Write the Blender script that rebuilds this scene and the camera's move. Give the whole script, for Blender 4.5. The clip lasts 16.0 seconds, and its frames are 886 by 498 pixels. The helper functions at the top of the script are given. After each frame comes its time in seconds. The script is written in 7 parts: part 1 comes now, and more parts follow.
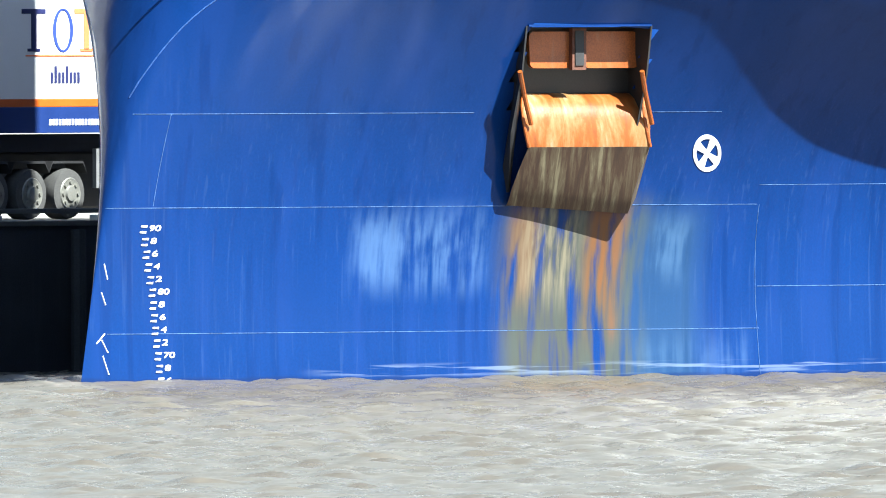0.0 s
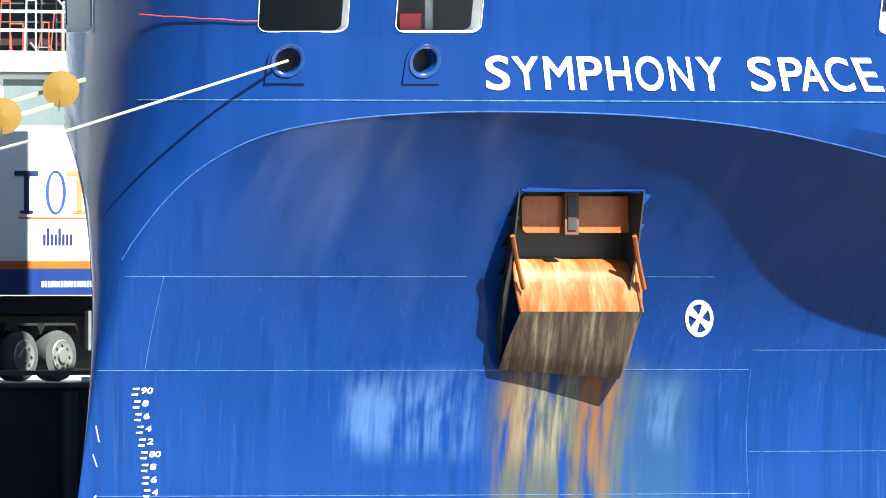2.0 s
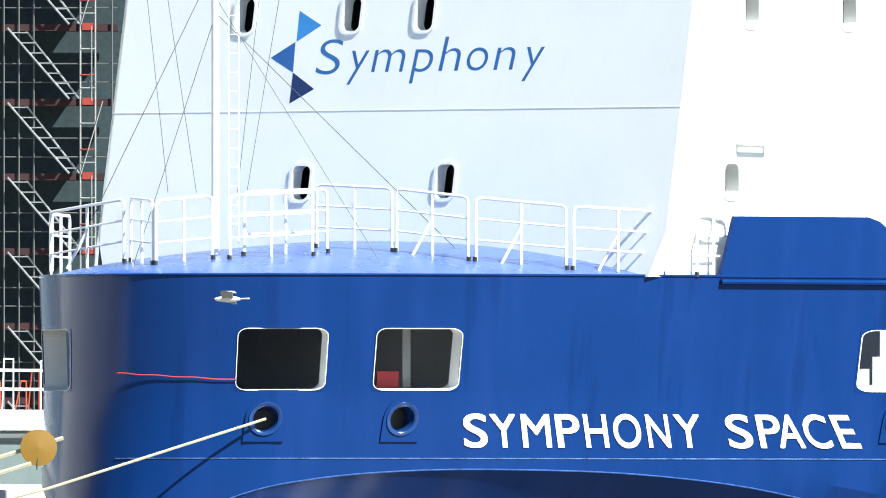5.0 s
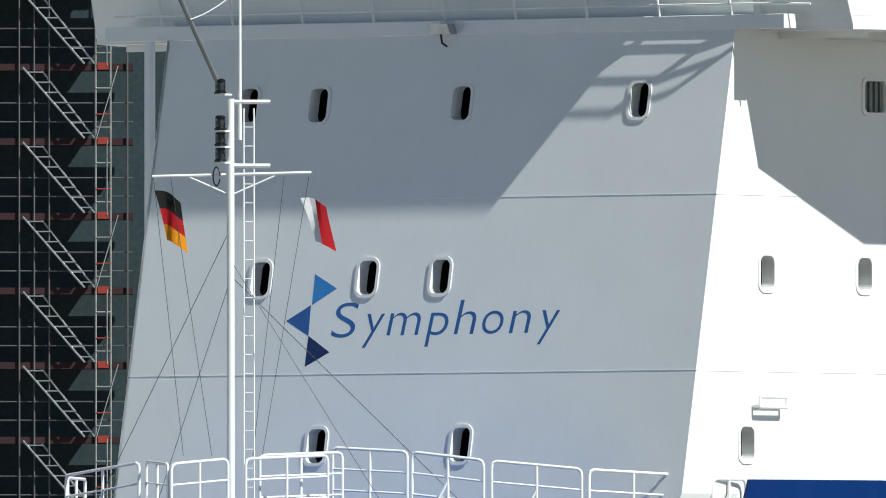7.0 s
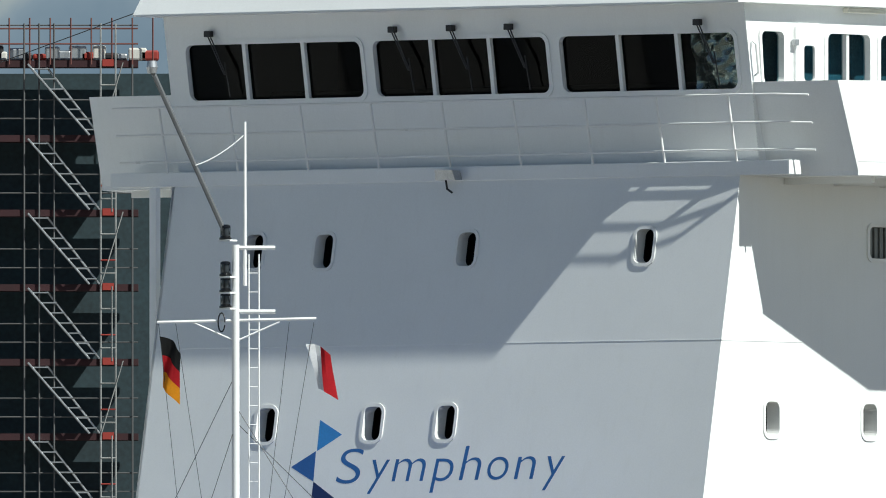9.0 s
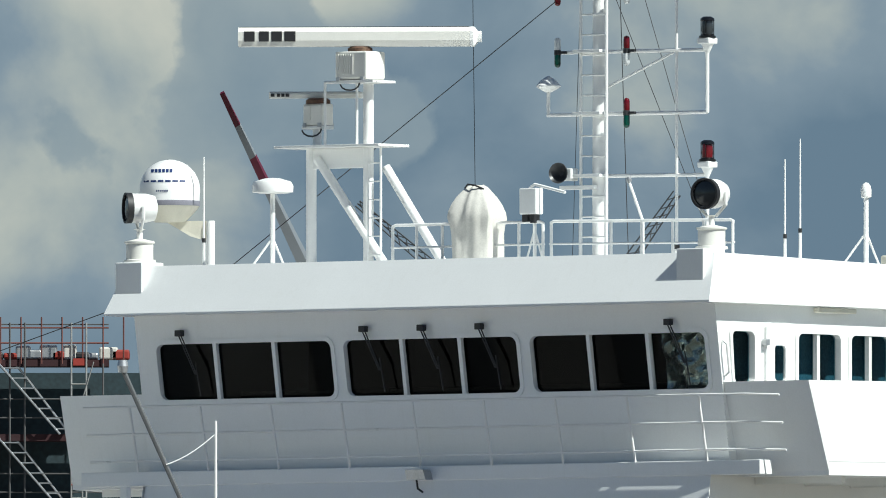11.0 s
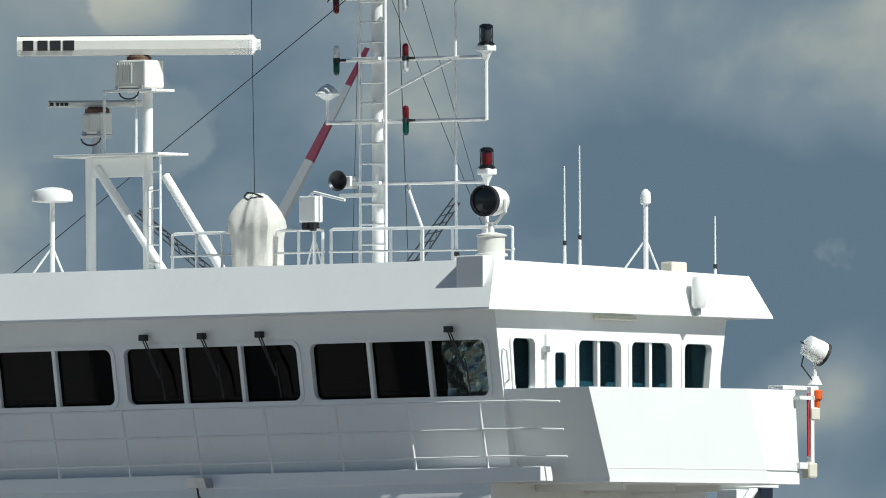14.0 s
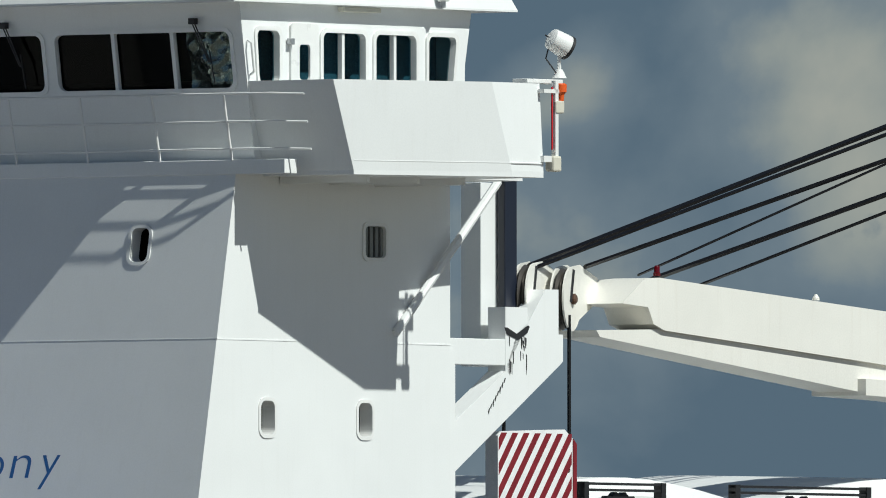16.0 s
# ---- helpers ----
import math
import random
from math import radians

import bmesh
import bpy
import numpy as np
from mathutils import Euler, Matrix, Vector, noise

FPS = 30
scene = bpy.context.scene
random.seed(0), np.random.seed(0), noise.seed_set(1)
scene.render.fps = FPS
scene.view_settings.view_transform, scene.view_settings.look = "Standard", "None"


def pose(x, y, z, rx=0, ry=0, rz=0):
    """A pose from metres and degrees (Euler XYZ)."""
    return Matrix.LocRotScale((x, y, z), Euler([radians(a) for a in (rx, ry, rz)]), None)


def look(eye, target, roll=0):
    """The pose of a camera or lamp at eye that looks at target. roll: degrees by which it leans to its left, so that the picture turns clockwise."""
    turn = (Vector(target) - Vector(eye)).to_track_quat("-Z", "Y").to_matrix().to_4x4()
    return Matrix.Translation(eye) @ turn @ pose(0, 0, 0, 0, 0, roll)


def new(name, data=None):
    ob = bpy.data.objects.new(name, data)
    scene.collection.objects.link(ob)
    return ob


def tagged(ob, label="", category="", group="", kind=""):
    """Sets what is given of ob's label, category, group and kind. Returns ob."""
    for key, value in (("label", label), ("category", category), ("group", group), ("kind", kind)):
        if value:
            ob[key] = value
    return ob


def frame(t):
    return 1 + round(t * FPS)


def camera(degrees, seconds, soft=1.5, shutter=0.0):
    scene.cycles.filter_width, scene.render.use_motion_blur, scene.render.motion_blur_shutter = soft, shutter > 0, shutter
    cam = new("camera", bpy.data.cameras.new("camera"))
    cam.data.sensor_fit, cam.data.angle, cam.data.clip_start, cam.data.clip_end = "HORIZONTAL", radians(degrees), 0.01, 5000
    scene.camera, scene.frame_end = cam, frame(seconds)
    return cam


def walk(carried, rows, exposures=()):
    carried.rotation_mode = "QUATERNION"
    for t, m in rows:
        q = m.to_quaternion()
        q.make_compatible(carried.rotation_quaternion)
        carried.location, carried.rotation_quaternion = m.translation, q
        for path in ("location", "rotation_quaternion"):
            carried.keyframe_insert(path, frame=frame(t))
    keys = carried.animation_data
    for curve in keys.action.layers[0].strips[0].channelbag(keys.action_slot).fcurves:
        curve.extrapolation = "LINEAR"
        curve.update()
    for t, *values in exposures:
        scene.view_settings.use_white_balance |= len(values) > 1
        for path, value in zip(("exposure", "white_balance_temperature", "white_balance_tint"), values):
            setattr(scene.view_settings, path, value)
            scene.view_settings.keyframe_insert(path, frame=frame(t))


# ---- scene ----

# ---- camera: a tripod far across the basin, turning only ----
EYE = (0.0, -500.0, 5.0)
cam = camera(1.6, 16.0, soft=1.0)


def aim(t, yaw, pitch, roll):
    """yaw, pitch and roll in thousandths of a radian"""
    q = Euler((math.pi / 2 + pitch / 1000, 0.0, -yaw / 1000), "XYZ").to_matrix().to_4x4()
    return (t, Matrix.Translation(EYE) @ q @ Matrix.Rotation(roll / 1000, 4, "Z"))


walk(cam, [aim(*r) for r in [
    (0.0, 0.000, -5.886, -3.69),
    (0.5, 0.074, -5.864, 1.05),
    (1.0, 0.187, -5.050, 0.39),
    (1.5, 0.256, -4.106, 1.36),
    (1.6, 0.256, -3.820, 1.40),
    (1.8, 0.256, -2.359, 1.40),
    (2.0, 0.256, -0.718, 1.42),
    (2.5, 0.262, 1.371, 1.21),
    (3.0, 0.297, 3.432, -0.07),
    (3.5, 0.261, 4.605, 1.32),
    (4.0, 0.437, 6.002, 0.36),
    (4.5, 0.665, 7.515, 2.67),
    (5.0, 0.957, 10.564, -0.60),
    (5.2, 1.065, 12.014, -0.45),
    (7.3, 0.405, 19.443, -0.86),
    (7.5, 0.378, 19.847, -0.63),
    (8.0, 0.300, 21.063, -1.38),
    (8.2, 0.276, 21.547, -0.35),
    (10.3, 0.416, 28.336, -1.27),
    (10.5, 0.563, 29.477, 2.18),
    (11.0, 1.246, 32.905, 0.27),
    (11.5, 1.974, 36.973, 1.24),
    (12.0, 2.806, 39.339, 2.30),
    (12.5, 3.570, 38.982, 0.28),
    (13.0, 4.984, 38.300, 1.16),
    (13.5, 6.462, 36.405, 0.55),
    (14.0, 8.192, 33.138, -4.64),
    (14.5, 9.574, 29.889, -2.10),
    (15.0, 11.673, 27.407, 0.24),
    (15.5, 13.755, 25.584, -0.87),
    (16.0, 16.228, 23.421, -0.80),
]], exposures=[(t, e, 6250, 1) for t, e in ((0.0, 2.0), (2.4, 2.0), (3.4, 1.95), (4.5, 1.85), (5.0, 1.48), (5.2, 1.35), (7.3, 0.3), (8.2, 0.3), (10.3, 0.3), (11.5, 0.36), (12.0, 0.14), (12.5, 0.08), (13.5, 0.05), (14.5, 0.15), (15.2, 0.04), (16.0, -0.25))])

# ---- daylight ----
world = bpy.data.worlds.new("sky")
scene.world = world
world.use_nodes = True
wn, wl = world.node_tree.nodes, world.node_tree.links
sky = wn.new("ShaderNodeTexSky")
sky.sky_type, sky.sun_disc = "NISHITA", False
SUN = Vector((0.788, -0.616, 1.136)).normalized()
sky.sun_elevation = math.asin(SUN.z)
sky.sun_rotation = math.atan2(SUN.x, SUN.y)
wl.new(sky.outputs[0], wn["Background"].inputs[0])
sky.air_density, sky.dust_density, sky.ozone_density = 0.7, 0.5, 1.0
wn["Background"].inputs[1].default_value = 0.05
sun = new("sun", bpy.data.lights.new("sun", "SUN"))
sun.data.energy, sun.data.angle, sun.data.color = 5.0, radians(0.5), (1.0, 0.97, 0.93)
sun.matrix_world = look(SUN * 100, (0, 0, 0))

# ---- the ship's own frame: x to port, y aft, z up from the waterline, origin at the stem ----
SHIP = pose(-4.68, 0, 0, 0, 0, -38)


# ---- materials ----
def mat(name, base, rough=0.5, metal=0.0, var=0.12, size=2.0, grain=40.0, bump=0.05, streak=0.0, dirt=(0.25, 0.2, 0.15), coat=0.0, along=None):
    """painted or raw surface with variation at two sizes, and run-down dirt where streak is set"""
    m = bpy.data.materials.new(name)
    m.use_nodes = True
    n, l = m.node_tree.nodes, m.node_tree.links
    b = n["Principled BSDF"]
    b.inputs["Roughness"].default_value, b.inputs["Metallic"].default_value = rough, metal
    b.inputs["Coat Weight"].default_value = coat
    co = n.new("ShaderNodeTexCoord")
    big, fine = n.new("ShaderNodeTexNoise"), n.new("ShaderNodeTexNoise")
    for k, sc in ((big, size), (fine, grain)):
        k.inputs["Scale"].default_value, k.inputs["Detail"].default_value = sc, 6
        l.new(co.outputs["Object"], k.inputs["Vector"])
    ramp = n.new("ShaderNodeMapRange")
    ramp.inputs[3].default_value, ramp.inputs[4].default_value = 1 - var, 1 + var
    add = n.new("ShaderNodeMath")
    add.operation = "ADD"
    l.new(big.outputs[0], add.inputs[0]), l.new(fine.outputs[0], add.inputs[1])
    l.new(add.outputs[0], ramp.inputs[0])
    ramp.inputs[1].default_value, ramp.inputs[2].default_value = 0.7, 1.3
    mul = n.new("ShaderNodeVectorMath")
    mul.operation = "SCALE"
    mul.inputs[0].default_value = base
    l.new(ramp.outputs[0], mul.inputs["Scale"])
    out = mul.outputs[0]
    if streak:
        mp = n.new("ShaderNodeMapping")
        mp.inputs["Scale"].default_value = (9, 9, 0.5)
        l.new(co.outputs["Object"], mp.inputs["Vector"])
        if along:
            # streaks that follow one direction down a sloping plate
            dot, cmb, sp = n.new("ShaderNodeVectorMath"), n.new("ShaderNodeCombineXYZ"), n.new("ShaderNodeSeparateXYZ")
            dot.operation = "DOT_PRODUCT"
            dot.inputs[1].default_value = [v * 5 for v in along]
            l.new(co.outputs["Object"], dot.inputs[0]), l.new(co.outputs["Object"], sp.inputs[0])
            low = n.new("ShaderNodeMath")
            low.operation = "MULTIPLY"
            low.inputs[1].default_value = 0.9
            l.new(sp.outputs[2], low.inputs[0])
            l.new(dot.outputs["Value"], cmb.inputs[0]), l.new(low.outputs[0], cmb.inputs[2])
        st = n.new("ShaderNodeTexNoise")
        st.inputs["Scale"].default_value, st.inputs["Detail"].default_value = 1.0, 8
        st.inputs["Distortion"].default_value = 0.5 if along else 0.0
        l.new((cmb if along else mp).outputs[0], st.inputs["Vector"])
        mr = n.new("ShaderNodeMapRange")
        mr.inputs[1].default_value, mr.inputs[2].default_value, mr.inputs[4].default_value = 0.55, 0.8, streak
        l.new(st.outputs[0], mr.inputs[0])
        mx = n.new("ShaderNodeMix")
        mx.data_type = "RGBA"
        l.new(mr.outputs[0], mx.inputs[0]), l.new(out, mx.inputs[6])
        mx.inputs[7].default_value = (*dirt, 1)
        out = mx.outputs[2]
    l.new(out, b.inputs["Base Color"])
    if bump:
        bp = n.new("ShaderNodeBump")
        bp.inputs["Strength"].default_value, bp.inputs["Distance"].default_value = bump, 0.01
        l.new(fine.outputs[0], bp.inputs["Height"])
        l.new(bp.outputs[0], b.inputs["Normal"])
    rr = n.new("ShaderNodeMapRange")
    rr.inputs[3].default_value, rr.inputs[4].default_value = max(rough - 0.08, 0.02), min(rough + 0.08, 1)
    l.new(big.outputs[0], rr.inputs[0])
    l.new(rr.outputs[0], b.inputs["Roughness"])
    return m


def pane_mat(name, tint, gloss=0.08):
    """a pane: dark tinted, clear, with its mirror image of the sky"""
    m = bpy.data.materials.new(name)
    m.use_nodes = True
    n, l = m.node_tree.nodes, m.node_tree.links
    tr, gl, fr, mx = (n.new("ShaderNode" + k) for k in ("BsdfTransparent", "BsdfGlossy", "Fresnel", "MixShader"))
    tr.inputs[0].default_value = (*tint, 1)
    gl.inputs["Roughness"].default_value = 0.02
    fr.inputs[0].default_value = 1.16
    l.new(fr.outputs[0], mx.inputs[0]), l.new(tr.outputs[0], mx.inputs[1]), l.new(gl.outputs[0], mx.inputs[2])
    l.new(mx.outputs[0], n["Material Output"].inputs[0])
    return m


M_WHITE = mat("white_paint", (0.84, 0.85, 0.84), 0.38, var=0.03, size=0.8, streak=0.06, dirt=(0.5, 0.46, 0.38))
M_GLOSS = mat("white_gloss", (0.82, 0.82, 0.80), 0.3, var=0.03, size=3)
M_CREAM = mat("cream_paint", (0.66, 0.63, 0.53), 0.45, var=0.05, size=4)
M_BAR = mat("pale_cream", (0.74, 0.73, 0.68), 0.4, var=0.04, size=3)
M_DECK = mat("blue_deck", (0.05, 0.10, 0.33), 0.28, var=0.2, size=1.5)
M_NAVY = mat("navy_letter", (0.03, 0.13, 0.36), 0.4)
M_MID = mat("mid_blue", (0.05, 0.25, 0.6), 0.4)
M_DARKBLUE = mat("dark_blue", (0.01, 0.03, 0.12), 0.4)
M_LETTER = mat("white_letter", (0.82, 0.82, 0.82), 0.45, var=0.04)
M_BLACK = mat("plain_black", (0.018, 0.018, 0.02), 0.55, var=0.3)
M_LANTERN = mat("lantern_black", (0.006, 0.006, 0.007), 0.22, var=0.2)
# near-black, so the colour itself holds the dimness of the room
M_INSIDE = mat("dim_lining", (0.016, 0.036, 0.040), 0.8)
M_STEEL = mat("galvanised", (0.45, 0.46, 0.47), 0.4, 0.7, var=0.15, size=6)
M_RUST = mat("orange_primer", (0.29, 0.075, 0.014), 0.4, var=0.4, size=1.6, streak=0.4, dirt=(0.36, 0.22, 0.12), along=(0.332, 0.943, 0.0))
M_RUSTB = mat("brown_rust", (0.10, 0.05, 0.03), 0.75, var=0.45, size=3, streak=0.7, dirt=(0.28, 0.23, 0.14), bump=0.3, along=(0.22, 0.97, -0.3))
M_REDLAMP = mat("red_lens", (0.10, 0.002, 0.006), 0.08)
M_GREENLAMP = mat("green_lens", (0.0, 0.055, 0.035), 0.08)
M_ORANGE = mat("signal_orange", (0.8, 0.12, 0.02), 0.4)
M_GLASS = pane_mat("tinted_pane", (0.05, 0.065, 0.07))
M_SIDEGLASS = pane_mat("green_tinted_pane", (0.34, 0.56, 0.62))
M_CLEAR = pane_mat("clear_pane", (0.72, 0.78, 0.76))
M_CANVAS = mat("grey_canvas", (0.58, 0.565, 0.52), 0.85, var=0.10, size=5, bump=0.08)
M_WIRE = mat("dark_wire", (0.05, 0.055, 0.06), 0.5)
M_ROPE = mat("pale_rope", (0.40, 0.37, 0.25), 0.9, var=0.2, size=12, bump=0.5)


# ---- building tools ----
BASE = {}


def thing(name, base, label="", category="", group="", kind="", frame_m=None):
    """a top-level Empty at base; its parts are given in the same space as base"""
    ob = new(name)
    ob.matrix_world = (SHIP if frame_m is None else frame_m) @ Matrix.Translation(base)
    BASE[ob.name] = Vector(base)
    return tagged(ob, label, category, group, kind)


def part(name, bm, material, parent, label="", smooth=False):
    """links a bmesh as one mesh object under a thing or a part"""
    off = BASE[parent.name]
    bmesh.ops.translate(bm, vec=-off, verts=bm.verts)
    bmesh.ops.recalc_face_normals(bm, faces=bm.faces)
    me = bpy.data.meshes.new(name)
    bm.to_mesh(me)
    bm.free()
    me.materials.append(material)
    if smooth:
        for f in me.polygons:
            f.use_smooth = True
        me.set_sharp_from_angle(angle=radians(35))
    ob = new(name, me)
    ob.parent = parent
    BASE[ob.name] = off
    if label:
        tagged(ob, label)
    return ob


def pane(bm, material, parent):
    """a glass part whose face looks out to port and forward"""
    ob = part("pane", bm, material, parent)
    if ob.data.polygons[0].normal.dot(Vector((0.6, -0.8, 0))) < 0:
        ob.data.flip_normals()
    return ob


def box(bm, lo, hi, bev=0.0, m=None):
    c = [(a + b) / 2 for a, b in zip(lo, hi)]
    s = [abs(b - a) for a, b in zip(lo, hi)]
    vs = bmesh.ops.create_cube(bm, size=1, matrix=(m or Matrix()) @ Matrix.Translation(c) @ Matrix.Diagonal((*s, 1)))["verts"]
    if bev:
        es = list({e for v in vs for e in v.link_edges})
        bmesh.ops.bevel(bm, geom=es, offset=bev, segments=2, affect="EDGES", profile=0.5)
    return bm


def tube(bm, a, b, r, r2=None, n=8):
    a, b = Vector(a), Vector(b)
    d = b - a
    m = Matrix.Translation((a + b) / 2) @ d.to_track_quat("Z", "Y").to_matrix().to_4x4()
    bmesh.ops.create_cone(bm, cap_ends=True, segments=n, radius1=r, radius2=r if r2 is None else r2, depth=d.length, matrix=m)
    return bm


def line(bm, pts, r, n=6):
    for a, b in zip(pts, pts[1:]):
        tube(bm, a, b, r, n=n)
    for p in pts[1:-1]:
        bmesh.ops.create_uvsphere(bm, u_segments=n, v_segments=4, radius=r, matrix=Matrix.Translation(p))
    return bm


def lathe(bm, profile, at, n=24, axis=(0, 0, 1)):
    """profile: (radius, height) pairs from bottom to top"""
    m = Matrix.Translation(at) @ Vector(axis).to_track_quat("Z", "Y").to_matrix().to_4x4()
    rings = [[bm.verts.new(m @ Vector((max(r, 1e-4) * math.cos(2 * math.pi * i / n), max(r, 1e-4) * math.sin(2 * math.pi * i / n), h))) for i in range(n)] for r, h in profile]
    for a, b in zip(rings, rings[1:]):
        for i in range(n):
            bm.faces.new((a[i], a[(i + 1) % n], b[(i + 1) % n], b[i]))
    bm.faces.new(rings[0][::-1]), bm.faces.new(rings[-1])
    return bm


def prism(bm, poly, move):
    """a polygon of 3D points carried along a vector"""
    a = [bm.verts.new(p) for p in poly]
    b = [bm.verts.new(Vector(p) + Vector(move)) for p in poly]
    bm.faces.new(a), bm.faces.new(b[::-1])
    for i in range(len(a)):
        j = (i + 1) % len(a)
        bm.faces.new((a[i], b[i], b[j], a[j]))
    return bm


def rounded(w, h, r, n=5):
    """outline of a rounded rectangle round the origin"""
    out = []
    for cx, cy, a0 in ((w / 2 - r, h / 2 - r, 0), (-w / 2 + r, h / 2 - r, 90), (-w / 2 + r, -h / 2 + r, 180), (w / 2 - r, -h / 2 + r, 270)):
        out += [(cx + r * math.cos(radians(a0 + 90 * k / n)), cy + r * math.sin(radians(a0 + 90 * k / n))) for k in range(n + 1)]
    return out


def ring(bm, outer, inner, place, depth):
    """a frame between two outlines of equal count; place(x, y, d) gives the 3D point, d into the wall"""
    rows = []
    for o, d in ((outer, 0), (inner, 0), (inner, depth), (outer, depth)):
        rows.append([bm.verts.new(place(x, y, d)) for x, y in o])
    n = len(outer)
    for a, b in zip(rows, rows[1:] + rows[:1]):
        for i in range(n):
            bm.faces.new((a[i], a[(i + 1) % n], b[(i + 1) % n], b[i]))
    return bm


def plate(bm, outline, place, d=0.0):
    bm.faces.new([bm.verts.new(place(x, y, d)) for x, y in outline])
    return bm


def sheet(bm, place, xs, ys, holes=(), depth=0.0):
    """a grid over sorted xs and ys without the cells inside holes (x0, x1, y0, y1)"""
    xs = sorted(set(xs) | {v for h in holes for v in h[:2]})
    ys = sorted(set(ys) | {v for h in holes for v in h[2:]})
    vs = {}

    def vert(i, j):
        if (i, j) not in vs:
            vs[i, j] = bm.verts.new(place(xs[i], ys[j], depth))
        return vs[i, j]
    for i in range(len(xs) - 1):
        for j in range(len(ys) - 1):
            x, y = (xs[i] + xs[i + 1]) / 2, (ys[j] + ys[j + 1]) / 2
            if not any(h[0] < x < h[1] and h[2] < y < h[3] for h in holes):
                bm.faces.new((vert(i, j), vert(i + 1, j), vert(i + 1, j + 1), vert(i, j + 1)))
    return bm


def lettering(words, place, x0, x1, y0, y1, lean=0.0, bold=0.0, spacing=1.0):
    """built-in letters fitted between x0 and x1, cap height y0 to y1, mapped through place(x, y, d) and 6 mm thick"""
    cu = bpy.data.curves.new("letters", "FONT")
    cu.body, cu.offset, cu.shear, cu.space_character = words, min(bold, 0), lean, spacing
    ob = bpy.data.objects.new("letters", cu)
    me = ob.to_mesh()
    cap = bpy.data.curves.new("cap", "FONT")
    cap.body, cap.offset = "H", min(bold, 0)
    co = bpy.data.objects.new("cap", cap)
    hs = [v.co.y for v in co.to_mesh().vertices]
    flat = bmesh.new()
    flat.from_mesh(me)
    bmesh.ops.triangulate(flat, faces=flat.faces)
    flat.verts.index_update()
    pts = [v.co.copy() for v in flat.verts]
    tris = [[v.index for v in f.verts] for f in flat.faces]
    flat.free()
    lo, hi = min(p.x for p in pts), max(p.x for p in pts)
    base = min(hs)
    bm = bmesh.new()
    # heavier strokes: the same shapes laid over one another a little apart
    layers = [(-0.0016, 0, 0), (-0.0008, 0, 0)]
    if bold > 0:
        layers = [(-0.003 - 0.0008 * i, sx * bold, sy * bold) for i, (sx, sy) in enumerate(((1, 1), (-1, 1), (1, -1), (-1, -1), (0, 0)))]
    for d, ox, oy in layers:
        vs = [bm.verts.new(place(x0 + (p.x + ox - lo) / (hi - lo) * (x1 - x0), y0 + (p.y + oy - base) / (max(hs) - base) * (y1 - y0), d)) for p in pts]
        for f in tris:
            bm.faces.new([vs[i] for i in f])
    ob.to_mesh_clear(), co.to_mesh_clear()
    return bm


# ---- the hull: stem, flared bow, knuckle and upright band above it ----
def stem(z):
    return float(np.interp(z, [0, 2.7, 4.5, 6.2, 8, 10], [-1.65, -1.1, -0.7, -0.25, 0, 0.05]))


def fulness(z):
    return float(np.interp(z, [2.5, 4.5, 6.5, 9.9], [1.0, 1.6, 1.97, 2.14]))


def knuckle(r):
    # a fair curve: the corner points averaged over a short reach
    reach = min(0.3, r)
    q = r + reach * np.linspace(-1, 1, 9)
    return float(np.mean(np.interp(q, [0, 0.3, 0.65, 0.9, 1.3, 1.7, 2.07, 2.76, 3.2, 4, 5, 6], [3.9, 5.1, 6.02, 6.4, 6.66, 6.79, 6.83, 6.74, 6.38, 5.3, 3.4, 2.5])))


def band(r, z):
    q = fulness(z) * r
    return q / (1 + (q / 8.5) ** 6) ** (1 / 6)


def hollow(r):
    """how deeply the flare is hollowed under the knuckle"""
    q = r + 0.2 * np.linspace(-1, 1, 7)
    return float(np.mean(np.interp(q, [0, 3.0, 3.3, 3.6, 4.0], [2.4, 2.4, 2.7, 3.5, 4.2])))


def skin(r, z, out=0.0, side=1):
    """a point of the hull: r is the root of the way aft from the stem, z the height, out a distance off the plating"""
    if out:
        p = skin(r, z)
        t, u = skin(r + 0.02, z) - skin(max(r - 0.02, 0), z), skin(r, z + 0.02) - skin(r, z - 0.02)
        n = t.cross(u).normalized()
        p = p + n * (out if n.x > 0 or n.y < 0 else -out)
        return Vector((p.x if side > 0 else -1.055 * p.x, p.y, p.z))
    k = knuckle(r)
    if z >= k:
        x = band(r, z)
    else:
        w = 7.4 * (1 - math.exp(-r * r / 18))
        x = w + (band(r, k) - w) * (max(z, 0) / k) ** hollow(r)
    return Vector((x if side > 0 else -1.055 * x, r * r + stem(z), z))


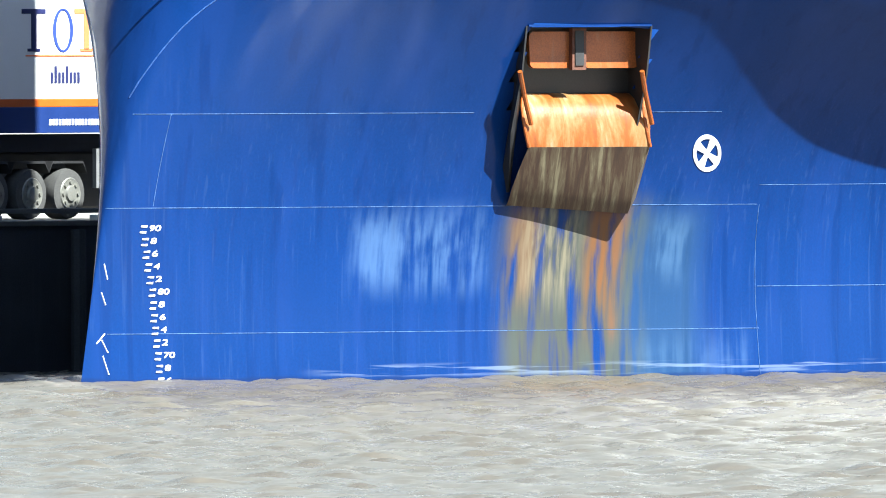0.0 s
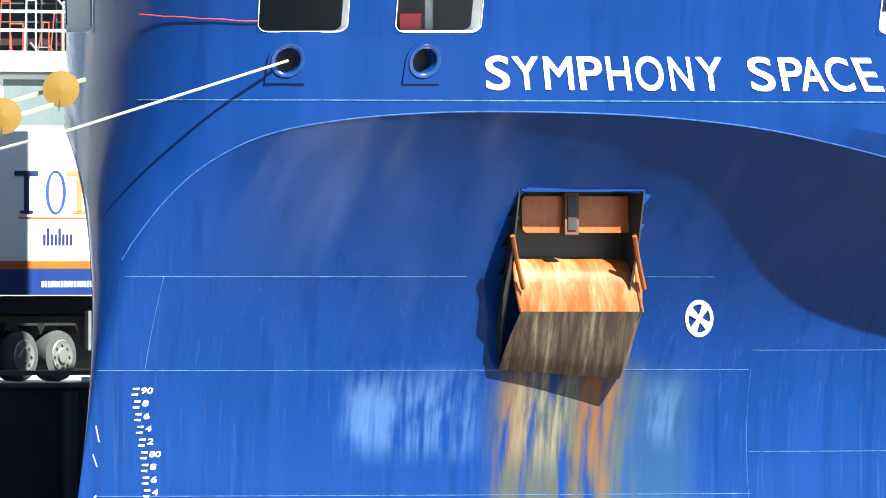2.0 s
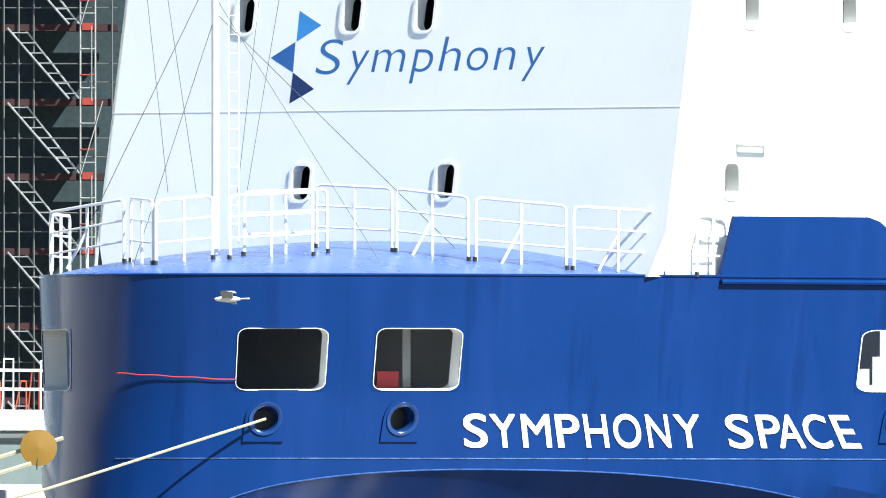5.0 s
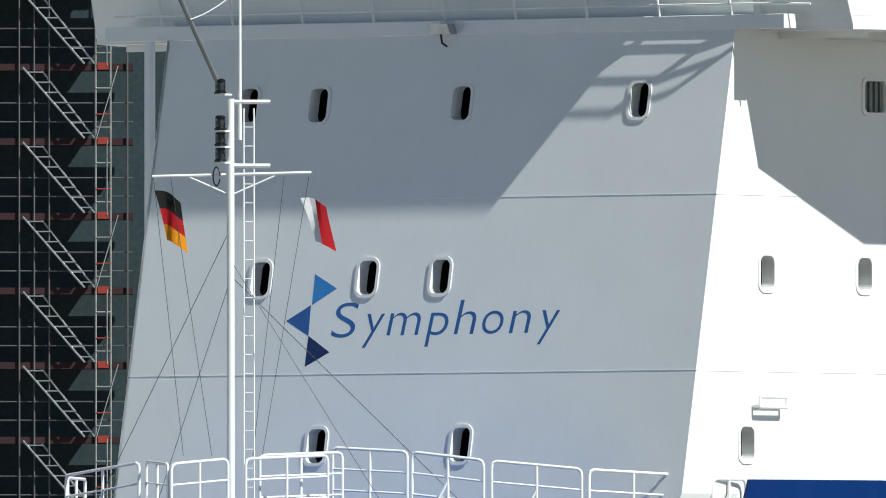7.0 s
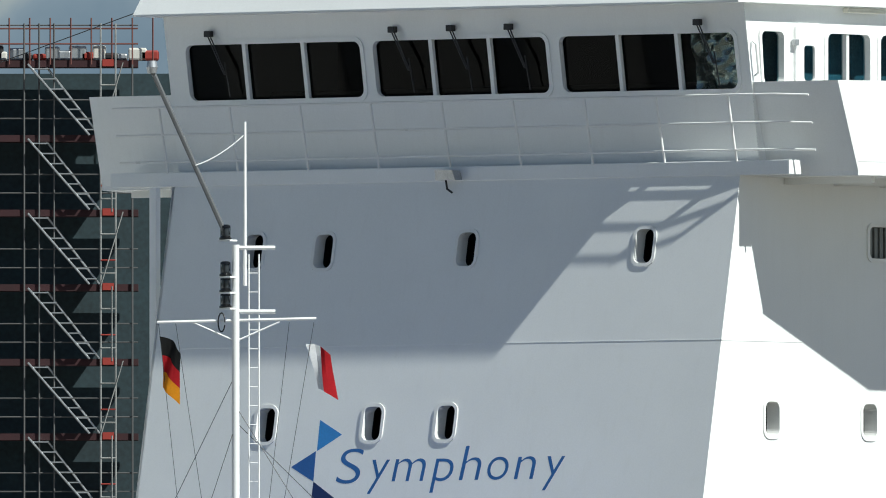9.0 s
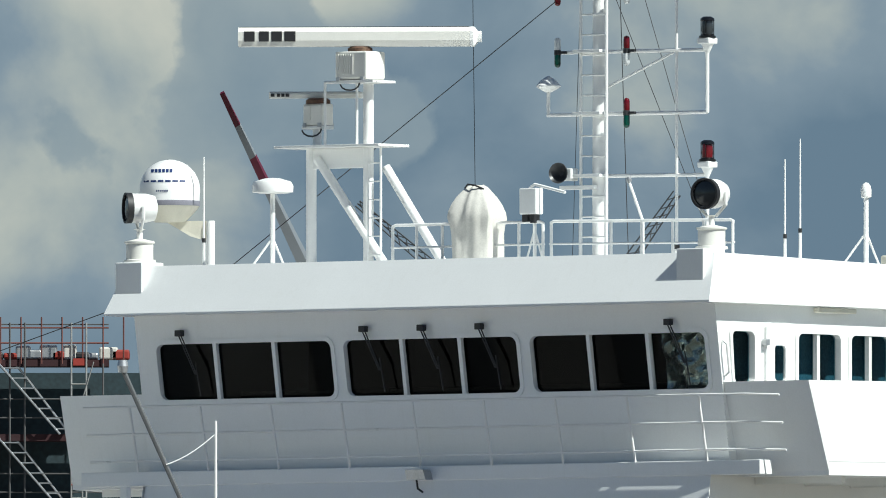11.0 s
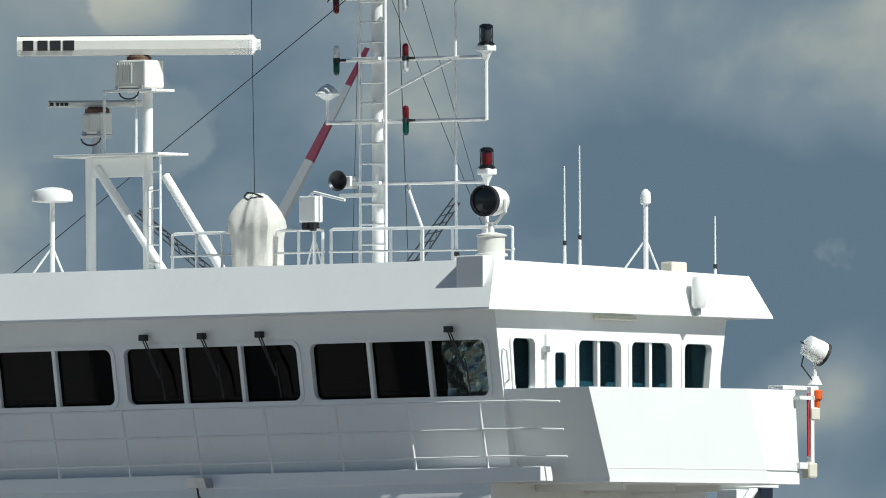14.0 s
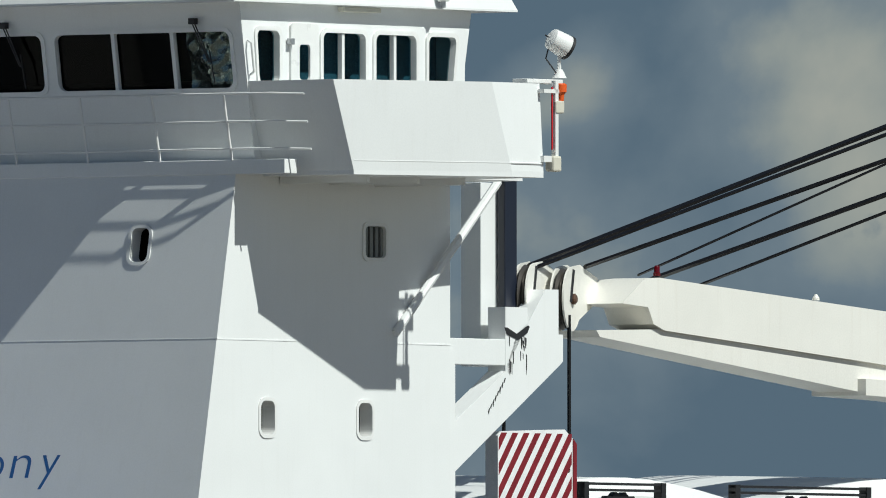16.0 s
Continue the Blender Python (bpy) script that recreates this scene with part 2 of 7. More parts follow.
def hull_paint():
    """blue topside paint: pale chalky patches, run-down streaks, and the rust wash under the anchor"""
    m = mat("hull_blue", (0.0042, 0.0275, 0.132), 0.2, var=0.10, size=0.5, grain=25, bump=0.02, coat=0.0)
    n, l = m.node_tree.nodes, m.node_tree.links
    b = n["Principled BSDF"]
    b.inputs["Specular IOR Level"].default_value = 0.05
    b.inputs["Coat Weight"].default_value, b.inputs["Coat IOR"].default_value, b.inputs["Coat Roughness"].default_value = 0.36, 1.38, 0.13
    paint = b.inputs["Base Color"].links[0].from_socket
    co = n.new("ShaderNodeTexCoord")
    sep = n.new("ShaderNodeSeparateXYZ")
    l.new(co.outputs["Object"], sep.inputs[0])

    def noise_tex(scale, vec=(1, 1, 1), detail=5):
        mp, nz = n.new("ShaderNodeMapping"), n.new("ShaderNodeTexNoise")
        mp.inputs["Scale"].default_value = vec
        nz.inputs["Scale"].default_value, nz.inputs["Detail"].default_value = scale, detail
        l.new(co.outputs["Object"], mp.inputs["Vector"]), l.new(mp.outputs[0], nz.inputs["Vector"])
        return nz.outputs[0]

    def rng(src, a, b_, lo=0.0, hi=1.0):
        k = n.new("ShaderNodeMapRange")
        k.interpolation_type = "SMOOTHSTEP"
        for i, v in enumerate((a, b_, lo, hi)):
            k.inputs[i + 1].default_value = v
        l.new(src, k.inputs[0])
        return k.outputs[0]

    def op(kind, a, b_):
        k = n.new("ShaderNodeMath")
        k.operation = kind
        for i, v in enumerate((a, b_)):
            if isinstance(v, (int, float)):
                k.inputs[i].default_value = v
            else:
                l.new(v, k.inputs[i])
        return k.outputs[0]

    def mixed(fac, a, col):
        k = n.new("ShaderNodeMix")
        k.data_type = "RGBA"
        l.new(fac, k.inputs[0]), l.new(a, k.inputs[6])
        if isinstance(col, tuple):
            k.inputs[7].default_value = (*col, 1)
        else:
            l.new(col, k.inputs[7])
        return k.outputs[2]

    aft, up = sep.outputs[1], sep.outputs[2]
    streaks = noise_tex(1.0, (7, 7, 0.35))
    fine = noise_tex(1.0, (15, 15, 0.55))
    blotch = noise_tex(0.9)
    washed = noise_tex(1.0, (4.2, 4.2, 0.5), 8)
    # chalked patches between the second and third plate seam
    def patch(a0, a1, z0, z1, soft=0.35):
        f = op("MULTIPLY", rng(aft, a0 - soft, a0 + soft), rng(aft, a1 + soft, a1 - soft))
        return op("MULTIPLY", f, op("MULTIPLY", rng(up, z0 - 0.35, z0 + 0.35), rng(up, z1 + 0.15, z1 - 0.6)))
    broad = noise_tex(1.0, (1.5, 1.5, 0.1))
    col = mixed(op("MULTIPLY", rng(broad, 0.46, 0.64), 0.3), paint, (0.0106, 0.037, 0.172))
    col = mixed(op("MULTIPLY", rng(noise_tex(1.0, (3.2, 3.2, 0.16)), 0.55, 0.68), 0.35), col, (0.00132, 0.0145, 0.0792))
    chalk = op("ADD", patch(3.1, 5.5, 1.45, 2.8, 0.3), op("ADD", patch(8.75, 9.5, 1.6, 2.7, 0.2), op("MULTIPLY", patch(8.5, 10.8, 0.1, 0.75, 0.15), 0.7)))
    chalk = op("MULTIPLY", chalk, rng(op("ADD", streaks, op("MULTIPLY", blotch, 0.9)), 0.75, 1.15))
    col = mixed(op("MULTIPLY", chalk, 0.32), col, (0.145, 0.264, 0.462))
    runs = op("MULTIPLY", rng(fine, 0.56, 0.72), rng(up, 6.2, 2.5))
    col = mixed(op("MULTIPLY", runs, 0.05), col, (0.132, 0.211, 0.396))
    darkruns = op("MULTIPLY", rng(streaks, 0.56, 0.75), rng(up, 6.6, 3.0))
    col = mixed(op("MULTIPLY", darkruns, 0.25), col, (0.00792, 0.0198, 0.0924))
    # rust and mud washed down under the anchor
    wash = patch(5.85, 8.6, -0.5, 2.95, 0.3)
    muddy = mixed(rng(washed, 0.35, 0.65), mixed(rng(washed, 0.30, 0.60), col, (0.0627, 0.0561, 0.0363)), (0.0561, 0.066, 0.0627))
    col = mixed(op("MULTIPLY", wash, rng(op("ADD", blotch, op("MULTIPLY", up, 0.10)), 0.36, 0.60)), col, muddy)
    rustw = op("MULTIPLY", op("ADD", op("MULTIPLY", patch(5.95, 6.5, 1.2, 3.0, 0.15), 0.6), patch(7.45, 8.2, 0.6, 3.0, 0.15)), rng(op("ADD", washed, op("MULTIPLY", up, 0.09)), 0.50, 0.80))
    col = mixed(op("MULTIPLY", rustw, 0.75), col, (0.172, 0.066, 0.0198))
    pale = op("MULTIPLY", patch(6.2, 7.3, 1.2, 3.0, 0.3), rng(op("ADD", op("MULTIPLY", washed, 0.6), op("MULTIPLY", fine, 0.4)), 0.42, 0.66))
    col = mixed(op("MULTIPLY", pale, 0.65), col, (0.218, 0.185, 0.125))
    green = op("MULTIPLY", patch(8.2, 9.8, -0.3, 2.9, 0.4), 0.4)
    col = mixed(green, col, (0.033, 0.0759, 0.112))
    # scraped white along the waterline, dark wet line under it
    sc = op("MULTIPLY", rng(noise_tex(1.0, (0.55, 0.55, 13)), 0.50, 0.62), op("MULTIPLY", rng(up, 0.0, 0.1), rng(up, 0.26, 0.16)))
    sc = op("MULTIPLY", sc, rng(aft, 2.0, 3.4))
    col = mixed(op("MULTIPLY", sc, 0.32), col, (0.277, 0.35, 0.475))
    col = mixed(op("MULTIPLY", rng(op("ADD", up, op("MULTIPLY", blotch, 0.16)), 0.14, 0.08), 0.7), col, (0.0066, 0.0198, 0.0858))
    l.new(col, b.inputs["Base Color"])
    return m


M_HULL = hull_paint()
POCKET = (2.375, 2.765)
MOORING = [(0.998, 1.128, 20), (1.664, 1.764, 20), (3.39, 3.45, 21)]
STARBOARD_HATCH = (0.52, 1.22)
HATCHES = [(0.878, 1.345), (1.57, 1.925), (3.28, 3.62)]
EDGE = 9.88


def hull():
    ship = thing("cargo_ship_hull", (0, 0, 0), "blue steel bow of a moored cargo ship, rust-streaked under its anchor", "ship")
    rs = sorted({round(6.2 * (i / 110) ** 1.1, 4) for i in range(111)} | {v for h in HATCHES for v in h} | {v for h in MOORING for v in h[:2]} | set(STARBOARD_HATCH) | {p + 0.05 * k for p in POCKET for k in range(4)})
    for side in (1, -1):
        bm = bmesh.new()
        cols = []
        for r in rs:
            k = knuckle(r)
            zs = [-1.2, -0.4] + [k * v for v in (0, 0.07, 0.14, 0.21, 0.28, 0.35, 0.42, 0.49, 0.56, 0.625, 0.69, 0.76, 0.827, 0.89, 0.95, 1)]
            zs += [k + (8.06 - k) * i / 6 for i in range(1, 7)] + [8.3, 8.55, 8.8, 9.03] + [9.3, 9.6, EDGE]
            cols.append([bm.verts.new(skin(r, z, side=side)) for z in zs])
        nz = len(cols[0])
        for i in range(len(rs) - 1):
            rm = (rs[i] + rs[i + 1]) / 2
            for j in range(nz - 1):
                if side > 0 and j < 22 and any(a < rm < b and j >= c for a, b, c in MOORING):
                    continue
                if 23 <= j < 27 and any(a < rm < b for a, b in (HATCHES if side > 0 else [STARBOARD_HATCH])) or side > 0 and 11 <= j < 14 and POCKET[0] + 0.05 * (13 - j) - 0.02 < rm < POCKET[1] + 0.05 * (14 - j):
                    continue
                q = (cols[i][j], cols[i + 1][j], cols[i + 1][j + 1], cols[i][j + 1])
                bm.faces.new(q if side > 0 else q[::-1])
        bmesh.ops.remove_doubles(bm, verts=bm.verts, dist=0.0005)
        for e in bm.edges:
            e.smooth = len(e.link_faces) < 2 or e.calc_face_angle(0) < radians(14)
        ob = part("bow_plating", bm, M_HULL, ship)
        for f in ob.data.polygons:
            f.use_smooth = True
    # lining behind the mooring openings
    bm = bmesh.new()
    box(bm, (-4.2, 5.2, 7.2), (4.2, 5.3, 9.8))
    box(bm, (4.4, 7.4, 7.2), (4.5, 16, 9.8))
    part("mooring_deck_lining", bm, mat("grey_lining", (0.35, 0.36, 0.36), 0.7), ship)
    bm = bmesh.new()
    for i in range(2, 30):
        a, c = skin(0.12 * i, 7.3), skin(0.12 * i + 0.12, 7.3)
        prism(bm, [(-a.x + 0.15, a.y + 0.02, 7.25), (a.x - 0.15, a.y + 0.02, 7.25), (c.x - 0.15, c.y + 0.02, 7.25), (-c.x + 0.15, c.y + 0.02, 7.25)], (0, 0, -0.03))
    bmesh.ops.remove_doubles(bm, verts=bm.verts, dist=0.001)
    part("mooring_deck", bm, mat("deck_grey", (0.30, 0.31, 0.31), 0.7), ship)
    # weld beads along the plate seams
    bead = mat("weld_bead", (0.05, 0.11, 0.25), 0.5, var=0.8, size=5)
    for z, r0, r1 in ((4.2, 0.25, 2.36), (4.2, 2.85, 3.2), (2.72, 0.1, 3.457), (0.74, 0.57, 3.54), (3.03, 3.443, 4.4), (1.41, 3.517, 4.4), (6.98, 0.05, 4.4)):
        bm = bmesh.new()
        n = 60
        pts = [skin(r0 + (r1 - r0) * i / n, z, 0.001) for i in range(n + 1)]
        line(bm, pts, 0.006 if z < 6.9 else 0.011, n=5)
        part("weld_seam", bm, bead, ship)
    for r, z0, z1 in ((3.56, 0.0, 2.72), (0.83, 2.75, 4.2)):
        bm = bmesh.new()
        line(bm, [skin(r - 0.012 * i, z0 + (z1 - z0) * i / 8, 0.001) for i in range(9)], 0.006, n=4)
        part("weld_seam", bm, bead, ship)
    bm = bmesh.new()
    line(bm, [skin(i * 0.07, knuckle(i * 0.07), 0.0) for i in range(2, 66)], 0.012, n=5)
    part("knuckle_bar", bm, mat("worn_blue", (0.03, 0.085, 0.28), 0.4, var=0.5, size=9), ship)
    return ship


def window_on_skin(ship, r0, r1, z0, z1, side=1):
    """white frame with a deep jamb round a mooring opening"""
    n = 5

    def place(x, y, d):
        return skin((r0 + r1) / 2 + x * (r1 - r0), (z0 + z1) / 2 + y * (z1 - z0), 0.014 - d, side)
    w = 1.016
    outer, inner = rounded(w, w, 0.13, n), rounded(1.0, 0.99, 0.115, n)
    bm = bmesh.new()
    ring(bm, outer, inner, place, 0.38)
    part("opening_frame", bm, M_LETTER, ship, "white-edged mooring opening")
    # corner webs that round the opening
    bm = bmesh.new()
    sq = []
    for x, y in inner:
        m = max(abs(x), abs(y))
        sq.append((x / m * 0.5 * 1.04, y / m * 0.5 * 1.04))
    ring(bm, sq, inner, lambda x, y, d: place(x, y, d + 0.008), 0.02)
    part("opening_web", bm, M_HULL, ship)


def foredeck(ship):
    bm = bmesh.new()
    rows = []
    for i in range(41):
        r = 0.05 + 3.6 * i / 40
        e = skin(r, EDGE)
        rows.append([bm.verts.new((e.x * s, e.y, EDGE + 0.58 * (1 - s * s) * min(1, (r / 2.4) ** 1.2))) for s in [k / 12 for k in range(-12, 13)]])
    for a, b in zip(rows, rows[1:]):
        for i in range(24):
            bm.faces.new((a[i], a[i + 1], b[i + 1], b[i]))
    part("foredeck", bm, M_DECK, ship, "glossy blue cambered steel deck", smooth=True)
    bm = bmesh.new()
    line(bm, [skin(i * 0.06, EDGE, 0.0) for i in range(0, 60)], 0.02, n=6)
    part("deck_edge_bar", bm, M_HULL, ship)
    bm = bmesh.new()
    line(bm, [skin(i * 0.06, EDGE, 0.0, -1) for i in range(0, 40)], 0.02, n=6)
    part("deck_edge_bar", bm, M_HULL, ship)


def deck_height(x, r):
    e = band(r, EDGE)
    s = min(abs(x) / max(e, 0.01), 1)
    return EDGE + 0.58 * (1 - s * s) * min(1, (r / 2.4) ** 1.2)


HULL = hull()
foredeck(HULL)
for a, b in HATCHES:
    window_on_skin(HULL, a, b, 8.06, 9.03)
window_on_skin(HULL, *STARBOARD_HATCH, 8.06, 9.03, -1)


# ---- the deckhouse ----
def rake(z):
    return 7.13 + 0.19 * (z - 12.55)


HALF = 5.75
PORTHOLES = [(-1.73, 11.41), (1.19, 11.41), (-3.26, 14.10), (-1.09, 14.10), (0.39, 14.10), (-3.92, 16.9), (-2.49, 16.88), (0.41, 16.87), (3.99, 16.87)]
SIDE_PORTS = [(8.45, 11.4), (8.98, 14.12), (11.54, 14.12)]


def front(x, z, d):
    """a point of the raked front wall, d into the wall"""
    return Vector((x * (1 - 0.045 * max(0.0, (10.6 - z) / 0.74)), rake(z) + d, z))


def flank(y, z, d):
    return Vector((HALF - d, y, z))


def porthole(house, place, x, y, w=0.36, h=0.54, deep=0.28):
    """a rounded frame with its pane set back"""
    def at(u, v, d):
        return place(x + u, y + v, d)
    bm = bmesh.new()
    ring(bm, rounded(w + 0.11, h + 0.11, 0.12 + 0.045), rounded(w, h, 0.11), lambda u, v, d: at(u, v, d - 0.018), deep)
    fr = part("porthole", bm, M_GLOSS, house, "white rounded porthole frame")
    bm = bmesh.new()
    plate(bm, rounded(w + 0.04, h + 0.04, 0.12), at, deep - 0.04)
    pane(bm, M_GLASS, fr)
    return fr


def deckhouse():
    h = thing("deckhouse", (0, 10, 9.9), "white painted steel deckhouse with rounded portholes on the foredeck", "deckhouse")
    bm = bmesh.new()
    hw, hh = 0.19, 0.29
    holes = [(x - hw, x + hw, z - hh, z + hh) for x, z in PORTHOLES]
    sheet(bm, front, [-HALF, HALF], [9.86, 10.6, 18.0], holes)
    part("front_wall", bm, M_WHITE, h)
    holes = [(y - hw, y + hw, z - hh, z + hh) for y, z in SIDE_PORTS] + [(11.5, 12.1, 16.68, 17.24)]
    bm = bmesh.new()

    def lean(y, z, d):
        # the forward edge follows the rake
        t = max(0.0, (8.3 - y) / (8.3 - 6.5))
        return Vector(((HALF - d) * (1 - 0.045 * min(t, 1) * max(0.0, (10.6 - z) / 0.74)), y if t == 0 else 8.3 + (rake(z) - 8.3) * t, z))
    sheet(bm, lean, [6.5, 8.3, 13.8], [9.86, 10.6, 18.0], holes)
    part("side_wall", bm, M_WHITE, h)
    bm = bmesh.new()
    prism(bm, [(-HALF, rake(9.6), 9.6), (-HALF, 13.8, 9.6), (-HALF, 13.8, 18), (-HALF, rake(18), 18)], (0.05, 0, 0))
    part("side_wall", bm, M_WHITE, h)
    bm = bmesh.new()
    box(bm, (-HALF + 0.06, 13.72, 9.6), (HALF - 0.003, 13.797, 18.0))
    part("aft_wall", bm, M_WHITE, h)
    # dark rooms behind the portholes: one block, their dimness put into its grey
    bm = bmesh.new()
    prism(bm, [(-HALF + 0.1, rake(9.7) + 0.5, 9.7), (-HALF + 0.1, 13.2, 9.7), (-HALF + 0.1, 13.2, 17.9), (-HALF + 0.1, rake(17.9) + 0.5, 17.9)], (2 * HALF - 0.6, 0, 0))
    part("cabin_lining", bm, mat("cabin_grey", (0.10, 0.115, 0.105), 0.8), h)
    for z in (12.55, 15.35):
        bm = bmesh.new()
        box(bm, (-HALF - 0.006, rake(z) - 0.004, z - 0.009), (HALF + 0.006, rake(z) + 0.02, z + 0.009))
        box(bm, (HALF - 0.01, rake(z), z - 0.009), (HALF + 0.006, 13.8, z + 0.009))
        part("deck_seam", bm, M_WHITE, h)
    for x, z in PORTHOLES:
        porthole(h, front, x, z)
    for y, z in SIDE_PORTS:
        porthole(h, flank, y, z)
    bm = bmesh.new()
    ring(bm, rounded(0.66, 0.62, 0.12), rounded(0.54, 0.5, 0.08), lambda u, v, d: flank(11.8 + u, 16.96 + v, d - 0.03), 0.14)
    fr = part("cabin_window", bm, M_GLOSS, h, "white-framed window with louvres")
    for k in range(4):
        bm = bmesh.new()
        box(bm, (HALF - 0.09, 11.58 + 0.14 * k, 16.72), (HALF - 0.03, 11.66 + 0.14 * k, 17.2))
        part("louvre", bm, mat("louvre_grey", (0.2, 0.21, 0.2), 0.5) if k == 0 else bpy.data.materials["louvre_grey"], fr)
    # the house mark: three triangles and a word
    for col, tri in ((M_MID, ((-2.16, 14.17), (-1.68, 13.93), (-2.15, 13.67))), (mat("royal_blue", (0.03, 0.12, 0.36), 0.4), ((-2.64, 13.42), (-2.17, 13.67), (-2.15, 13.18))), (M_DARKBLUE, ((-2.15, 13.18), (-1.68, 12.91), (-2.15, 12.68)))):
        bm = bmesh.new()
        prism(bm, [front(x, z, -0.0008) for x, z in tri], (0, -0.0008, 0))
        part("mark_triangle", bm, col, h)
    for ch, x0, x1, z0 in (("S", -1.694, -1.196, 13.150), ("y", -1.037, -0.641, 13.165), ("m", -0.562, 0.095, 13.170), ("p", 0.231, 0.661, 13.170), ("h", 0.797, 1.216, 13.175), ("o", 1.352, 1.771, 13.180), ("n", 1.907, 2.315, 13.180), ("y", 2.496, 2.892, 13.185)):
        part("letter", lettering(ch, front, x0, x1, z0, z0 + 0.545, lean=0.1, bold=-0.012), M_NAVY, h, "dark blue slanted letter")
    return h


HOUSE = deckhouse()


# ---- the bridge on top ----
def bridge():
    b = thing("wheelhouse", (0, 10, 18), "white wheelhouse with three groups of dark windows and bridge wings", "wheelhouse")
    zb, zt = 19.0, 20.70

    def wall(x, z, d):
        # leans out towards its top
        return Vector((x, 8.36 - (z - zb) * 0.16 + d, z))
    groups = [(-5.50, -1.90), (-1.68, 1.86), (2.09, 5.64)]
    bm = bmesh.new()
    sheet(bm, wall, [-5.879, 5.879], [18.0, zt], [(a, c, 19.33, 20.26) for a, c in groups])
    part("front_wall", bm, M_WHITE, b)
    for a, c in groups:
        w3 = (c - a) / 3
        bm = bmesh.new()
        cx = (a + c) / 2
        ring(bm, rounded(c - a + 0.1, 1.03, 0.18), rounded(c - a - 0.04, 0.89, 0.13), lambda u, v, d: wall(cx + u, 19.795 + v, d - 0.02), 0.12)
        fr = part("window_frame", bm, M_WHITE, b)
        for k in range(3):
            bm = bmesh.new()
            x0 = a + w3 * k
            plate(bm, rounded(w3 - 0.07, 0.9, 0.04), lambda u, v, d: wall(x0 + w3 / 2 + u, 19.795 + v, d), 0.07)
            pane(bm, M_CLEAR if (k == 2 and a > 2) else M_GLASS, fr)
            if k:
                bm = bmesh.new()
                prism(bm, [wall(x0 - 0.035, 19.33, 0), wall(x0 + 0.035, 19.33, 0), wall(x0 + 0.035, 20.26, 0), wall(x0 - 0.035, 20.26, 0)], (0, 0.09, 0))
                part("mullion", bm, M_WHITE, fr)
    # port side with its door and windows
    ws = [(8.42, 9.12), (10.24, 11.38), (11.63, 12.72), (13.03, 13.85)]

    def side(y, z, d):
        lean_f = 8.36 - (z - zb) * 0.16
        t = max(0.0, (8.9 - y) / (8.9 - 8.0))
        u = max(0.0, (y - 13.0) / (14.2 - 13.0))
        y2 = y + (lean_f - 8.0) * t if y < 8.9 else y + u * ((z - zt) * 0.2)
        return Vector((5.88 - d, y2, z))
    bm = bmesh.new()
    sheet(bm, side, [8.0, 8.9, 13.0, 14.2], [18.0, zt], [(a, c, 19.42, 20.28) for a, c in ws] + [(9.62, 9.90, 19.5, 20.05)])
    part("side_wall", bm, M_WHITE, b)
    for i, (a, c) in enumerate(ws):
        bm = bmesh.new()
        m = (a + c) / 2
        ring(bm, rounded(c - a + 0.12, 0.97, 0.15), rounded(c - a - 0.03, 0.83, 0.11), lambda u, v, d: side(m + u, 19.85 + v, d - 0.03), 0.14)
        fr = part("window_frame", bm, M_GLOSS, b)
        for k in range(2 if i in (1, 2) else 1):
            w = (c - a) / (2 if i in (1, 2) else 1)
            bm = bmesh.new()
            plate(bm, rounded(w - 0.05, 0.86, 0.04), lambda u, v, d: side(a + w * (k + 0.5) + u, 19.85 + v, d), 0.08)
            pane(bm, M_SIDEGLASS, fr)
        if i in (1, 2):
            bm = bmesh.new()
            prism(bm, [side(m - 0.035, 19.44, 0.0), side(m + 0.035, 19.44, 0.0), side(m + 0.035, 20.26, 0.0), side(m - 0.035, 20.26, 0.0)], (-0.1, 0, 0))
            part("mullion", bm, M_GLOSS, fr)
    bm = bmesh.new()
    ring(bm, rounded(0.72, 1.9, 0.08), rounded(0.28, 0.56, 0.06), lambda u, v, d: side(9.74 + u, 19.45 + v + (0.33 if abs(u) < 0.15 and abs(v) < 0.29 else 0), d - 0.05), 0.05)
    dr = part("door", bm, M_GLOSS, b, "white steel weather door with a narrow pane")
    bm = bmesh.new()
    plate(bm, rounded(0.3, 0.58, 0.06), lambda u, v, d: side(9.74 + u, 19.78 + v, d), -0.01)
    pane(bm, M_SIDEGLASS, dr)
    for z in (19.0, 20.05):
        bm = bmesh.new()
        box(bm, (5.9, 9.3, z), (5.99, 9.4, z + 0.1), 0.01)
        part("hinge", bm, M_STEEL, dr)
    bm = bmesh.new()
    line(bm, [(5.9, 8.28, 20.1), (5.99, 8.26, 20.05), (5.99, 8.33, 19.6), (5.9, 8.35, 19.55)], 0.02)
    part("grab_rail", bm, M_GLOSS, b)
    # starboard and aft walls close the room, with its floor
    bm = bmesh.new()
    box(bm, (-5.88, 8.5, 18.0), (-5.82, 14.0, zt))
    part("side_wall", bm, M_WHITE, b)
    bm = bmesh.new()
    box(bm, (-5.8, 14.0, 18.0), (5.86, 14.05, zt))
    part("aft_wall", bm, M_WHITE, b)
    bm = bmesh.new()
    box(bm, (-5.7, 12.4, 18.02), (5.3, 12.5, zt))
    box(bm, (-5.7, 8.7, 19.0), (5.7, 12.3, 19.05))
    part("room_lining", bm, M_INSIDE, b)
    # added sheet behind the side panes, painted teal for the sky they show
    bm = bmesh.new()
    box(bm, (5.3, 8.75, 18.02), (5.36, 13.95, zt))
